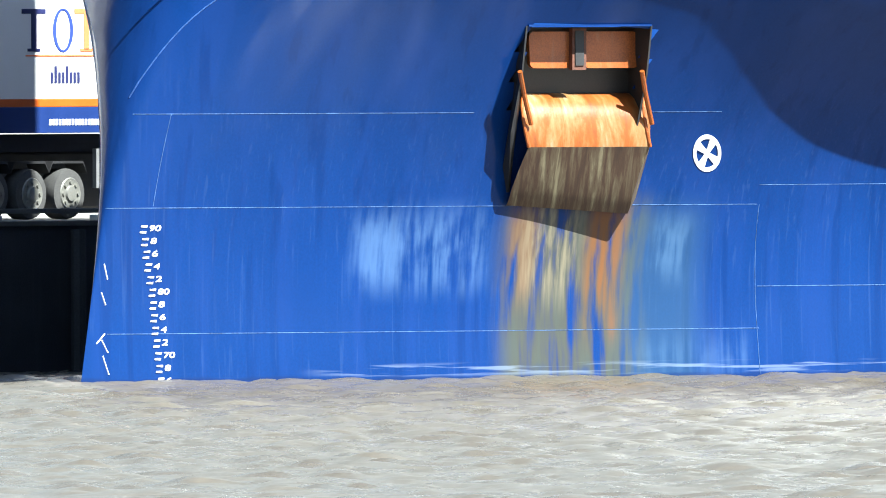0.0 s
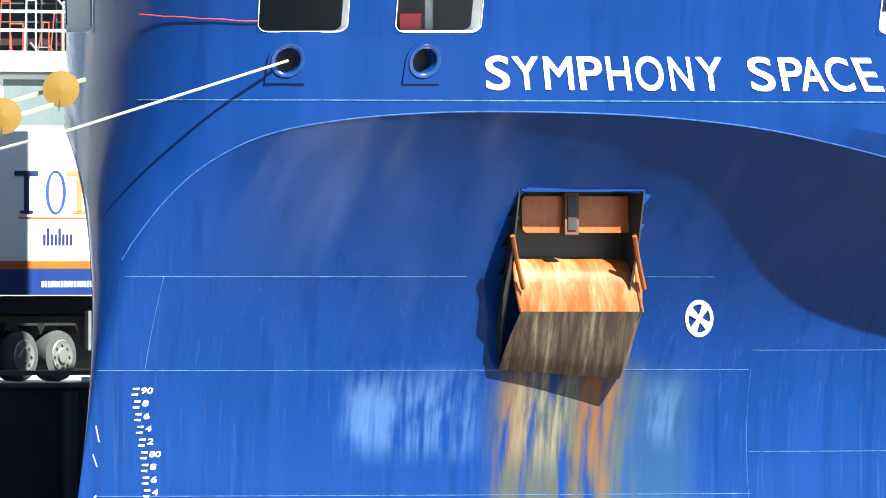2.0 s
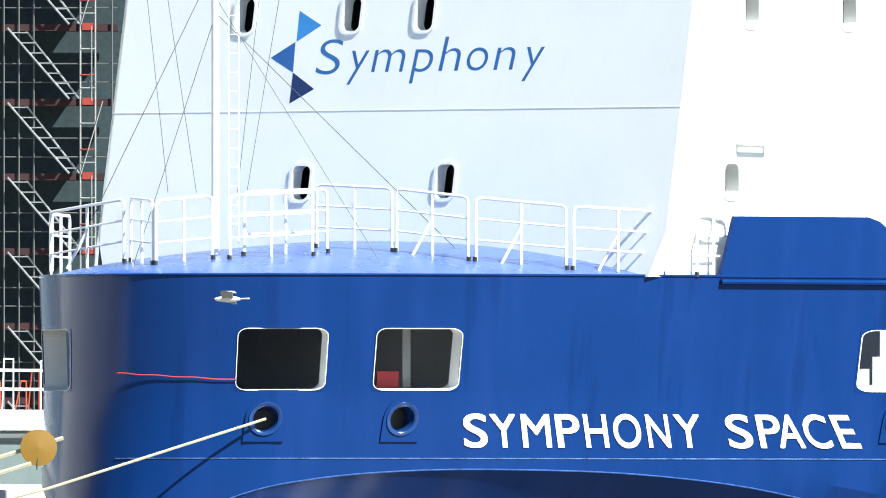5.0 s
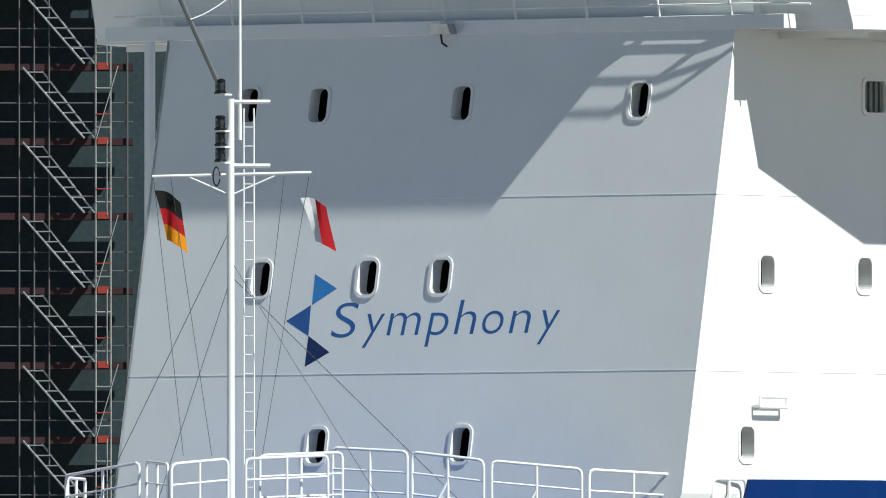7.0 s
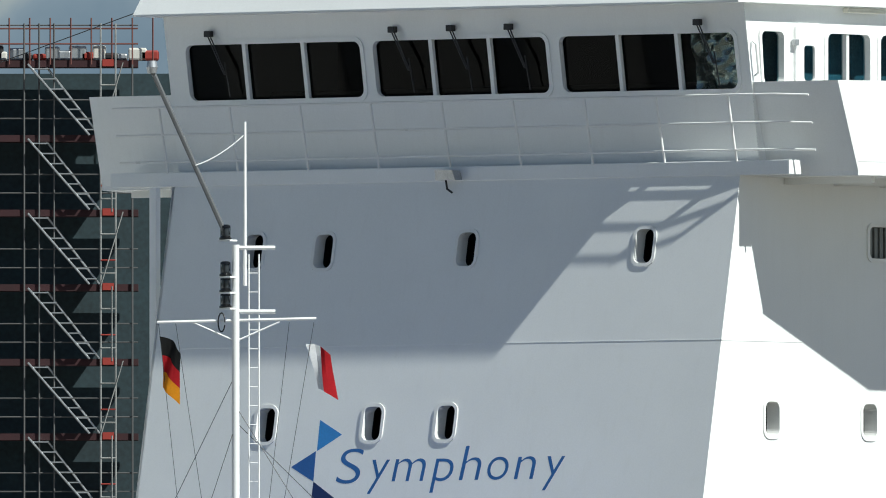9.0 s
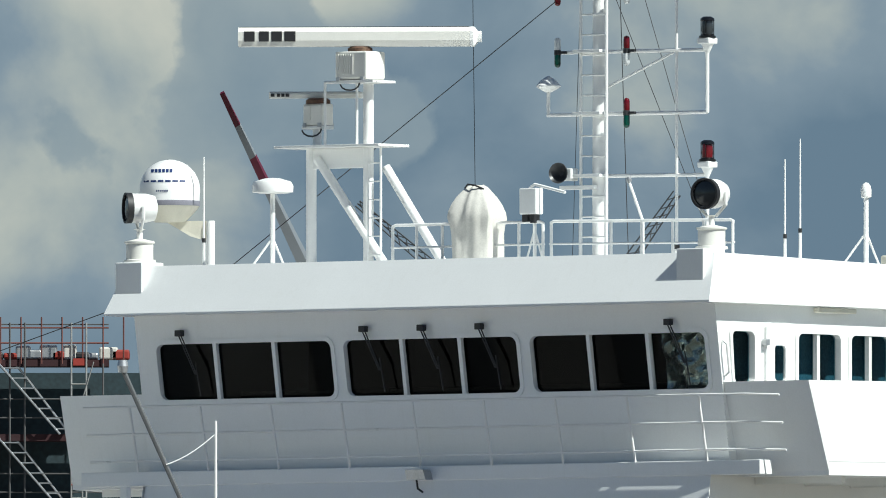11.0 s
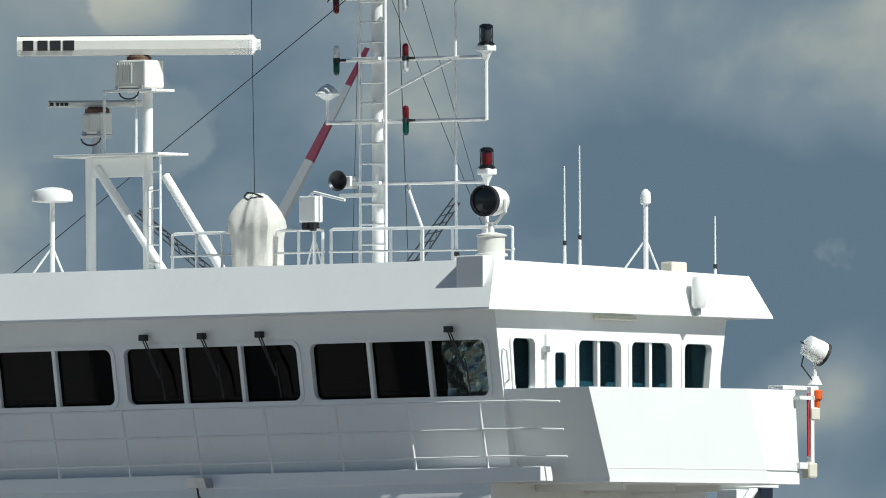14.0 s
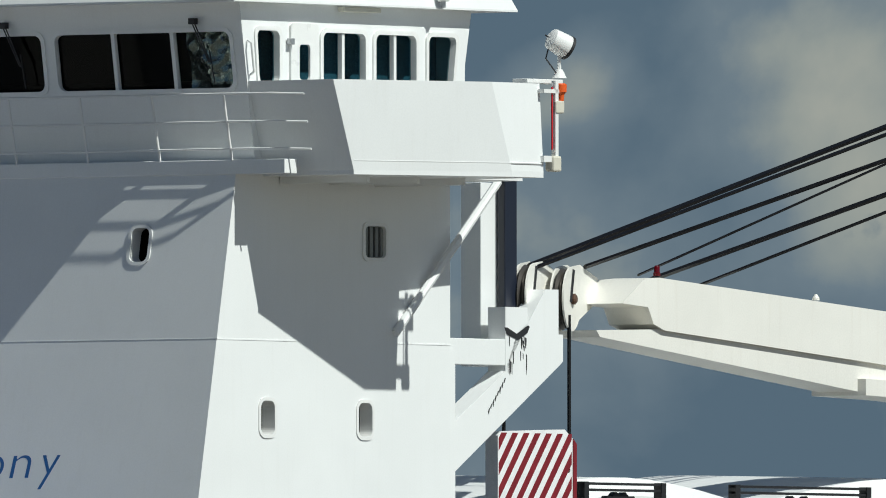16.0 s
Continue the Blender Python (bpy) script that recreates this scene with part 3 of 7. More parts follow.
    part("side_sky_lining", bm, mat("sky_teal", (0.10, 0.16, 0.19), 0.8, var=0.5, size=1.2), b)
    bm = bmesh.new()
    box(bm, (-4.6, 9.2, 19.06), (4.6, 9.9, 19.5), 0.05)
    part("console", bm, M_BLACK, b)
    # roof slab with its brow leaning back all round
    bm = bmesh.new()
    lo = [(-6.13, 7.62), (6.13, 7.62), (6.13, 15.1), (-6.13, 15.1)]
    hi = [(-5.95, 8.0), (5.95, 8.0), (5.95, 14.7), (-5.95, 14.7)]
    ring4 = [[bm.verts.new((x, y, z)) for x, y in pl] for pl, z in ((lo, 20.70), (lo, 20.73), (hi, 21.50))]
    tilt = (0.0, 0.0, -0.12, -0.12)
    for v, t in zip(ring4[2], tilt):
        v.co.z += t
    for a, c in zip(ring4, ring4[1:]):
        for i in range(4):
            bm.faces.new((a[i], a[(i + 1) % 4], c[(i + 1) % 4], c[i]))
    bm.faces.new(ring4[0][::-1]), bm.faces.new(ring4[2])
    part("roof", bm, M_WHITE, b, "white roof slab with a sloping brow")
    for x in (-5.75, 5.62):
        bm = bmesh.new()
        box(bm, (x - 0.27, 7.78, 21.05), (x + 0.27, 8.35, 21.56), 0.015)
        part("lamp_block", bm, M_WHITE, b)
    # wings with a slanting outer front, and the walkway in front of the windows
    for sg in (1, -1):
        top = [(5.84, 8.31), (7.58, 8.31), (8.62, 11.1), (8.62, 12.36)]
        foot = [(5.84, 8.74), (7.66, 8.74), (8.70, 11.53), (8.70, 12.36)]
        for nm, i in (("wing_front", 0), ("wing_bulwark", 1), ("wing_bulwark", 2)):
            (a, c), (d, e) = top[i:i + 2], foot[i:i + 2]
            bm = bmesh.new()
            inward = Vector((-0.05 * sg if i else 0.0, 0.05 if i < 2 else 0.0, 0))
            prism(bm, [(d[0] * sg, d[1], 18.02), (e[0] * sg, e[1], 18.02), (c[0] * sg, c[1], 19.45), (a[0] * sg, a[1], 19.45)], inward)
            part(nm, bm, M_WHITE, b)
        bm = bmesh.new()
        line(bm, [(x * sg, y, 18.17) for x, y in foot[1:]], 0.014, n=5)
        part("wing_seam", bm, M_WHITE, b)
        bm = bmesh.new()
        prism(bm, [(x * sg, y, 17.95) for x, y in [(5.7, 8.3)] + foot + [(7.3, 12.45), (7.2, 13.8), (5.7, 13.8)]], (0, 0, 0.1))
        part("wing_deck", bm, M_WHITE, b)
        bm = bmesh.new()
        box(bm, (5.9 * sg, 12.3, 18.06), (8.62 * sg, 12.355, 19.4))
        part("wing_back", bm, M_WHITE, b)
        for y in (9.3, 10.6, 11.8):
            bm = bmesh.new()
            box(bm, (5.76 * sg, y, 17.84), (7.5 * sg, y + 0.08, 17.95))
            part("deck_beam", bm, M_WHITE, b)
    bm = bmesh.new()
    box(bm, (-7.0, 8.13, 17.97), (6.75, 8.45, 18.2), 0.01)
    part("walkway", bm, M_WHITE, b)
    return b


BRIDGE = bridge()


def sun_screen():
    """crumpled foil hung behind the outermost front window"""
    t = thing("sun_screen", (5.0, 8.5, 19.06), "crumpled silver foil sun screen behind a wheelhouse window", "sun screen")
    rnd = np.random.default_rng(11)
    waves = [(rnd.uniform(3, 16), rnd.uniform(0, 6.28), rnd.uniform(0, 6.28)) for _ in range(14)]
    bm = bmesh.new()
    nx, nz, rows = 34, 30, []
    for j in range(nz + 1):
        row = []
        for i in range(nx + 1):
            x, z = 4.5 + 1.04 * i / nx, 19.06 + 1.2 * j / nz
            d = sum(abs(math.sin(f * (x * math.cos(a) + z * math.sin(a)) + p)) / f for f, a, p in waves) * 0.16
            row.append(bm.verts.new((x, 8.36 - (z - 19.0) * 0.16 + 0.16 + d, z)))
        rows.append(row)
    for p, q in zip(rows, rows[1:]):
        for i in range(nx):
            bm.faces.new((p[i], p[i + 1], q[i + 1], q[i]))
    part("foil", bm, mat("crumpled_foil", (0.50, 0.52, 0.50), 0.18, 0.9, var=0.3, size=3), t)


sun_screen()


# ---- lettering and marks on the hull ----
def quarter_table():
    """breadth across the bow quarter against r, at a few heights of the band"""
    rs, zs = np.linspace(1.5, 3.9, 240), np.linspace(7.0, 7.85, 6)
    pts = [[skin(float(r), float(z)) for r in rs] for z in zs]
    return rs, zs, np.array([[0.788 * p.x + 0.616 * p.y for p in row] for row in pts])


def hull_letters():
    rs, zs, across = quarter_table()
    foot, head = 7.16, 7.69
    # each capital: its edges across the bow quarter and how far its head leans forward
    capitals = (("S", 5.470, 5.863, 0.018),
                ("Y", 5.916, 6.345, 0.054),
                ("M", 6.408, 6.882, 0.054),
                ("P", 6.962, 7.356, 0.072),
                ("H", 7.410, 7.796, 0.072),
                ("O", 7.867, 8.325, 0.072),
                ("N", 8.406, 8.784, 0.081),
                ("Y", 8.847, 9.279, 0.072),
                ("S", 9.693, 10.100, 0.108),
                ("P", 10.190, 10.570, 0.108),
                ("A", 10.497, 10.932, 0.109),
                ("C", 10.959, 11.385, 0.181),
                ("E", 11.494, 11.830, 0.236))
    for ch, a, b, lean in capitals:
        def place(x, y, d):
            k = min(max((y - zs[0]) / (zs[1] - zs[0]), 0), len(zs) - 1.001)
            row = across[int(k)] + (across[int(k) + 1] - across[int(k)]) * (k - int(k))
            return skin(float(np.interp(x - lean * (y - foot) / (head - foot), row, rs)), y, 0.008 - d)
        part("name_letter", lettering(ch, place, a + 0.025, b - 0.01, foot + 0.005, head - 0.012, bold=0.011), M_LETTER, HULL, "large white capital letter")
    # draught marks: tick pairs and figures, 0.2 m apart
    def mark(cr, z):
        o, a = skin(cr, z, 0.006), skin(cr + 0.1, z, 0.006)
        ux = (a - o).normalized()
        uz = (skin(cr, z + 0.05, 0.006) - o).normalized()
        return lambda x, y, d: o + ux * x + uz * y + ux.cross(uz) * -d
    figures = ["90", "8", "6", "4", "2", "80", "8", "6", "4", "2", "70", "8", "6"]
    for i, fig in enumerate(figures):
        z = 2.40 - 0.2 * i
        rr = float(np.interp(z, [0.0, 0.44, 1.44, 2.44], [1.19, 1.143, 1.021, 0.827]))
        pl = mark(rr, z)
        for dz in (0.035, -0.06):
            bm = bmesh.new()
            prism(bm, [pl(x, y + dz, -0.004) for x, y in ((-0.14, -0.012), (-0.03, -0.018), (-0.03, 0.018), (-0.14, 0.012))], pl(0, 0, -0.006) - pl(0, 0, 0))
            part("draught_tick", bm, M_LETTER, HULL)
        part("draught_figure", lettering(fig, pl, 0.02, 0.02 + 0.10 * len(fig), -0.04, 0.05, bold=0.016), M_LETTER, HULL)
    # bow thruster sign: ring with a four-armed cross
    def c(x, y, d):
        # upright on the flared plating: keeps its way along as it rises
        z = 3.54 + y
        r = 3.226 + x / 6.4
        lean = (skin(r, z).x - skin(r, 3.54).x) * 0.788 + (stem(z) - stem(3.54)) * 0.616
        return skin(r - lean / (2 * r * 0.616 + 0.9), z, 0.006 - d)
    bm = bmesh.new()
    n = 36

    def circ(r):
        return [(r * math.cos(2 * math.pi * i / n), r * math.sin(2 * math.pi * i / n)) for i in range(n)]
    ring(bm, circ(0.295), circ(0.23), c, -0.008)
    for k in range(4):
        t = radians(45 + 90 * k + 12)
        u, v = Vector((math.cos(t), math.sin(t))), Vector((-math.sin(t), math.cos(t)))
        poly = [v * 0.03, u * 0.24 + v * 0.075, u * 0.24 - v * 0.075, v * -0.03]
        prism(bm, [c(p.x, p.y, -0.001) for p in poly], c(0, 0, -0.008) - c(0, 0, 0))
    part("thruster_sign", bm, M_LETTER, HULL, "white ring with a cross")
    # scrapes near the stem
    for r, z, dz in ((0.32, 1.6, 0.25), (0.36, 1.2, 0.2), (0.42, 0.75, -0.16), (0.5, 0.45, 0.2), (0.55, 0.1, 0.3)):
        bm = bmesh.new()
        line(bm, [skin(r, z + dz, 0.002), skin(r + 0.12, z, 0.002)], 0.012, n=4)
        part("scrape", bm, M_LETTER, HULL)


hull_letters()


def mat_lip():
    return bpy.data.materials.get("worn_lip") or mat("worn_lip", (0.008, 0.034, 0.14), 0.16, var=0.3, size=6, coat=0.6)


def fairlead(r, z, side=1):
    """a rounded cast ring let into the plating"""
    o = skin(r, z, 0.0)
    ux = (skin(r + 0.05, z) - skin(r - 0.05, z)).normalized()
    uz = (skin(r, z + 0.05) - skin(r, z - 0.05)).normalized()
    nn = ux.cross(uz)
    n = 32

    def at(x, y, d):
        return o + ux * x + uz * y - nn * d
    # flat casting: square foot, arched head, bored through
    arch, bore = [], []
    for i in range(n):
        t = 2 * math.pi * i / n
        cx, cy = math.cos(t), math.sin(t)
        if cy < 0:
            k = 1 / max(abs(cx), abs(cy))
            arch.append((0.32 * cx * k, 0.36 * cy * k))
        else:
            arch.append((0.32 * cx, 0.34 * cy))
        bore.append((0.25 * cx, 0.25 * cy))
    bm = bmesh.new()
    ring(bm, arch, bore, lambda x, y, d: at(x, y, d - 0.028), 0.09)
    f = part("fairlead", bm, M_HULL, HULL, "blue arched mooring fairlead")
    bm = bmesh.new()
    prof = [(0.275, -0.026), (0.265, -0.05), (0.24, -0.05), (0.205, -0.03), (0.18, 0.03), (0.168, 0.11), (0.165, 0.3)]
    rows = [[bm.verts.new(at(q * math.cos(2 * math.pi * i / n), q * math.sin(2 * math.pi * i / n), d)) for i in range(n)] for q, d in prof]
    for a, b in zip(rows, rows[1:]):
        for i in range(n):
            bm.faces.new((a[i], a[(i + 1) % n], b[(i + 1) % n], b[i]))
    part("fairlead_lip", bm, mat_lip(), f, "worn glossy rounded lip", smooth=True)
    # added black disc across the bore, in place of the darkness inside
    bm = bmesh.new()
    prism(bm, [at(0.18 * math.cos(2 * math.pi * i / 16), 0.18 * math.sin(2 * math.pi * i / 16), 0.3) for i in range(16)], nn * -0.01)
    part("fairlead_throat", bm, M_BLACK, f)
    return o + nn * 0.06


M_PILLAR = mat("pillar_grey", (0.22, 0.23, 0.23), 0.5)
# inside the second mooring opening: a pillar and a red locker on the deck
for nm, f0, f1, z0, z1, m, lab, cat in (("deck_pillar", 0.34, 0.44, 7.27, 9.7, M_PILLAR, "light grey steel pillar on the covered mooring deck", "pillar"), ("red_locker", 0.03, 0.30, 7.27, 8.36, M_ORANGE, "red steel locker on the covered mooring deck", "locker")):
    h0, h1 = HATCHES[1]
    inn = Vector((-0.616, 0.788, 0)) * 0.75
    a, c = skin(h0 + (h1 - h0) * f0, 8.4) + inn, skin(h0 + (h1 - h0) * f1, 8.4) + inn
    t = thing(nm, (a.x, a.y, z0), lab, cat)
    bm = bmesh.new()
    prism(bm, [(a.x, a.y, z0), (c.x, c.y, z0), (c.x, c.y, z1), (a.x, a.y, z1)], Vector((-0.616, 0.788, 0)) * 0.15)
    bmesh.ops.bevel(bm, geom=bm.edges[:], offset=0.012, segments=2, affect="EDGES", profile=0.5)
    part("pillar" if "pillar" in nm else "body", bm, m if "pillar" in nm else mat("locker_red", (0.35, 0.01, 0.02), 0.4), t)

FAIR = [fairlead(1.063, 7.6), fairlead(1.714, 7.6), fairlead(3.42, 7.6)]


def stepped_bulwark():
    bm = bmesh.new()
    rs = [2.815 + 0.035 * i for i in range(26)]
    lo = [skin(r, EDGE - 0.02, 0.015) for r in rs]
    hi = []
    for r in rs:
        up = float(np.interp(r, [2.815, 2.85, 3.29, 3.36, 4], [0.02, 0.95, 0.95, 0.62, 0.62]))
        hi.append(skin(r, EDGE, 0.015) + Vector((0.06 * up, 0, up)))
    rows = [[bm.verts.new(p) for p in q] for q in (lo, hi, [p - Vector((0.06, 0, 0)) for p in hi], [p - Vector((0.06, 0, 0)) for p in lo])]
    for a, b in zip(rows, rows[1:] + rows[:1]):
        for i in range(len(rs) - 1):
            bm.faces.new((a[i], a[i + 1], b[i + 1], b[i]))
    part("bulwark", bm, M_HULL, HULL, "raised blue steel bulwark")
    bm = bmesh.new()
    line(bm, [skin(r, EDGE - 0.09, 0.03) for r in rs], 0.045, n=8)
    part("rubbing_bar", bm, M_HULL, HULL)


stepped_bulwark()


# ---- the anchor and its pocket ----
def streaked_steel(name, axis, stops, freq, rough):
    """rusty steel coloured in streaks that run square to one axis"""
    m = mat(name, stops[1][1], rough, var=0.3, size=5, grain=30, bump=0.2)
    n, l = m.node_tree.nodes, m.node_tree.links
    co, dot, sp, cmb = (n.new("ShaderNode" + k) for k in ("TexCoord", "VectorMath", "SeparateXYZ", "CombineXYZ"))
    dot.operation = "DOT_PRODUCT"
    dot.inputs[1].default_value = Vector(axis).normalized() * freq
    low = n.new("ShaderNodeMath")
    low.operation = "MULTIPLY"
    low.inputs[1].default_value = 0.7
    l.new(co.outputs["Object"], dot.inputs[0]), l.new(co.outputs["Object"], sp.inputs[0])
    l.new(sp.outputs[2], low.inputs[0])
    l.new(dot.outputs["Value"], cmb.inputs[0]), l.new(low.outputs[0], cmb.inputs[2])
    nz, cr = n.new("ShaderNodeTexNoise"), n.new("ShaderNodeValToRGB")
    nz.inputs["Scale"].default_value, nz.inputs["Detail"].default_value, nz.inputs["Roughness"].default_value = 1.0, 9, 0.68
    nz.inputs["Distortion"].default_value = 0.25
    l.new(cmb.outputs[0], nz.inputs["Vector"]), l.new(nz.outputs[0], cr.inputs[0])
    e = cr.color_ramp.elements
    e[0].position, e[0].color = stops[0][0], (*stops[0][1], 1)
    e[1].position, e[1].color = stops[-1][0], (*stops[-1][1], 1)
    for p, c in stops[1:-1]:
        e.new(p).color = (*c, 1)
    l.new(cr.outputs[0], n["Principled BSDF"].inputs["Base Color"])
    return m


def anchor():
    a = thing("anchor_pocket", (4.2, 5.9, 2.6), "rusty orange anchor housing standing out from the blue bow", "anchor")
    tl, tr = skin(2.358, 5.56, 0.02), skin(2.779, 5.56, 0.02)
    ux = (tr - tl).normalized()
    wid = (tr - tl).length
    nn = ux.cross(Vector((0, 0, 1))).normalized()
    if nn.x < 0:
        nn = -nn

    def at(x, z, o):
        """x along the opening, z height, o out from its upper edge"""
        return tl + ux * x + Vector((0, 0, z - 5.56)) + nn * o
    # cheeks of the pocket, widening outwards to its foot; their black is painted shade
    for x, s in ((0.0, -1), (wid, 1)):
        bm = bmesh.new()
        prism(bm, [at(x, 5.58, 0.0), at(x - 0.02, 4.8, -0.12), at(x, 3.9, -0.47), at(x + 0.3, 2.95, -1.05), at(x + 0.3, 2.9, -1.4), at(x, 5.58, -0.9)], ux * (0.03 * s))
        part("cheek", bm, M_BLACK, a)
    bm = bmesh.new()
    prism(bm, [at(0, 5.57, 0.03), at(wid, 5.57, 0.03), at(wid, 5.57, -0.7), at(0, 5.57, -0.7)], (0, 0, 0.03))
    part("hood", bm, M_HULL, a)
    # the back is black too: the recess's shade is put into its colour
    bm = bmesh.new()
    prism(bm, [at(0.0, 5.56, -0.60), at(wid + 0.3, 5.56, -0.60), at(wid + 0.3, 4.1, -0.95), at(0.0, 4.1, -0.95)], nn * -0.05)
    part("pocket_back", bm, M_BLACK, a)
    # anchor crown plate with two rounded panels and the shank between
    for x0, x1 in ((0.05, 0.86), (1.06, wid - 0.22)):
        bm = bmesh.new()
        cx, cz = (x0 + x1) / 2, 5.20
        ol = rounded(x1 - x0, 0.58, 0.09)
        prism(bm, [at(cx + u + 0.26, cz + v, -0.45 - 0.05 * v) for u, v in ol], nn * -0.08)
        part("crown_panel", bm, M_RUST, a, "orange primed steel panel")
    bm = bmesh.new()
    prism(bm, [at(1.06, 5.54, -0.36), at(1.32, 5.54, -0.36), at(1.29, 4.88, -0.32), at(1.03, 4.88, -0.32)], nn * -0.1)
    part("shank_guide", bm, mat("dark_rust", (0.10, 0.035, 0.02), 0.7, var=0.4, size=8), a)
    bm = bmesh.new()
    prism(bm, [at(1.10, 5.50, -0.34), at(1.26, 5.50, -0.34), at(1.24, 4.95, -0.30), at(1.08, 4.95, -0.30)], nn * -0.03)
    part("shank", bm, M_BLACK, a)
    # curved bolster: rolls out from the pocket, then slopes back to the plating
    prof = [(4.55, -0.95, -0.98), (4.50, -0.62, -0.80), (4.42, -0.36, -0.64), (4.28, -0.18, -0.52), (4.1, -0.08, -0.45), (3.9, -0.04, -0.42), (3.72, -0.04, -0.42), (3.66, -0.05, -0.43)]
    low = [(3.66, -0.05, -0.43), (3.3, -0.38, -0.64), (2.98, -0.72, -0.84), (2.82, -0.96, -0.98), (2.74, -1.08, -1.08), (2.95, -1.35, -1.35)]
    down = (ux * 0.225 - nn * 0.6).normalized()
    axis = Vector((-down.y, down.x, 0))
    # the palest stops paint the bolster's sheen into its orange
    m_top = streaked_steel("bolster_sheen", ux, ((0.30, (0.12, 0.03, 0.008)), (0.46, (0.27, 0.075, 0.014)), (0.56, (0.27, 0.15, 0.06)), (0.70, (0.34, 0.31, 0.25))), 2.2, 0.32)
    m_low = streaked_steel("rusted_apron", axis, ((0.32, (0.025, 0.014, 0.010)), (0.47, (0.055, 0.028, 0.016)), (0.57, (0.10, 0.075, 0.045)), (0.70, (0.24, 0.21, 0.13))), 6.0, 0.65)
    for nm, pr, m in (("bolster", prof, m_top), ("bolster_apron", low, m_low)):
        bm = bmesh.new()
        rows = []
        for z, s, o in pr:
            sk = -0.64 * s + (0.24 * (4.55 - z) if nm == "bolster" else 0.21 - 0.73 * (3.66 - z))
            rows.append([bm.verts.new(at(0.03 + sk + (wid - 0.03) * k / 8, z - 0.22 * (k / 8) * max(0, min(1, 3.4 - z)), o)) for k in range(9)])
        for p, q in zip(rows, rows[1:]):
            for i in range(8):
                bm.faces.new((p[i], p[i + 1], q[i + 1], q[i]))
        for side in (0, 8):
            bm.faces.new([p[side] for p in rows])
        part(nm, bm, m, a, "rust-brown apron with pale mud streaks" if nm != "bolster" else "orange bolster with its pale sheen painted in streaks", smooth=True)
    for x0, x1 in ((-0.1, 0.12), (wid - 0.12, wid + 0.08)):
        bm = bmesh.new()
        line(bm, [at(x0, 4.86, -0.08), at((x0 + x1) / 2 + 0.07, 4.5, -0.25), at(x1 + 0.16, 4.02, -0.36)], 0.04, n=8)
        part("fluke_arm", bm, M_RUST, a)
    # rolled edges of the bolster, and the lip along the foot of the apron
    for k in (0, 8):
        bm = bmesh.new()
        line(bm, [at(0.03 - 0.64 * s + 0.24 * (4.55 - z) + (wid - 0.03) * k / 8, z, o + 0.005) for z, s, o in prof[1:]], 0.03, n=8)
        part("bolster_edge", bm, M_RUST, a)
    return a


ANCHOR = anchor()


# ---- railings ----
def rail_panel(points, label="white tubular steel railing panel on the foredeck", h=1.0, bars=2, r=0.025, mid=1, name="railing", legs=True, group="foredeck railings"):
    """one or more runs between posts, with a rounded top bar and two middle bars"""
    p0 = Vector(points[0])
    t = thing(name, p0, label, "railing", group=group)
    for a, b in zip(points, points[1:]):
        a, b = Vector(a), Vector(b)
        d = (b - a)
        up = Vector((0, 0, h))
        bm = bmesh.new()
        e = d.normalized() * 0.09
        line(bm, [a + d * 0.01, a + d * 0.01 + up * 0.9, a + up * 0.97 + e * 0.35, a + up + e, b + up - e, b + up * 0.97 - e * 0.35, b - d * 0.01 + up * 0.9, b - d * 0.01], r, n=8)
        part("top_rail", bm, M_GLOSS, t)
        for k in range(bars):
            bm = bmesh.new()
            z = Vector((0, 0, h * (k + 1) / (bars + 1)))
            tube(bm, a + z, b + z, r * 0.7)
            part("middle_rail", bm, M_GLOSS, t)
        for k in range(mid):
            bm = bmesh.new()
            m = a + d * (k + 1) / (mid + 1)
            tube(bm, m, m + up * 0.98, r)
            part("post", bm, M_GLOSS, t)
            if legs:
                bm = bmesh.new()
                tube(bm, m + Vector((-0.25, -0.2, 0)), m + up * 0.6, r)
                part("brace", bm, M_GLOSS, t)
        for q in (a, b):
            bm = bmesh.new()
            tube(bm, q + Vector((0, 0, -0.02)), q + Vector((0, 0, 0.06)), r * 1.5)
            part("foot", bm, M_BLACK, t)
    return t


def on_deck(x, y):
    r = math.sqrt(max(y, 0.0))
    return (x, y, deck_height(x, r) if y < 7.5 else EDGE + 0.02)


for run, legs in (([(-2.75, 1.78), (-0.9, 1.35)], True), ([(-0.85, 1.45), (0.15, 0.75)], False), ([(0.2, 0.75), (0.65, 1.65)], False), ([(0.9, 1.75), (1.6, 3.0)], False), ([(0.75, 2.3), (1.5, 3.5)], False),
                  ([(0.8, 4.1), (2.1, 4.4)], False), ([(2.15, 4.42), (3.38, 4.72)], True), ([(3.46, 4.78), (4.6, 5.68)], True), ([(4.66, 5.75), (5.52, 6.98)], True), ([(-2.8, 1.9), (-3.6, 2.9)], False), ([(-3.65, 2.95), (-4.6, 4.6)], False)):
    rail_panel([on_deck(*q) for q in run], legs=legs)
rail_panel([(5.75, 7.55, EDGE), (5.85, 8.3, EDGE)], legs=False, h=0.95)

# walkway rail in front of the wheelhouse
WALKX = [-6.0 + 1.44 * i for i in range(9)]
w = thing("walkway_railing", (0, 7.9, 18.15), "white tubular railing along the wheelhouse walkway", "railing")
for z in (18.37, 18.8, 19.24):
    bm = bmesh.new()
    y = 8.14 - (z - 18.2) * 0.22
    line(bm, [(-6.9, y + 0.15, z), (-6.0, y, z), (5.75, y, z), (6.6, y + 0.06, z), (7.15, y + 0.2, z - 0.02)], 0.018)
    part("rail_bar", bm, M_GLOSS, w)
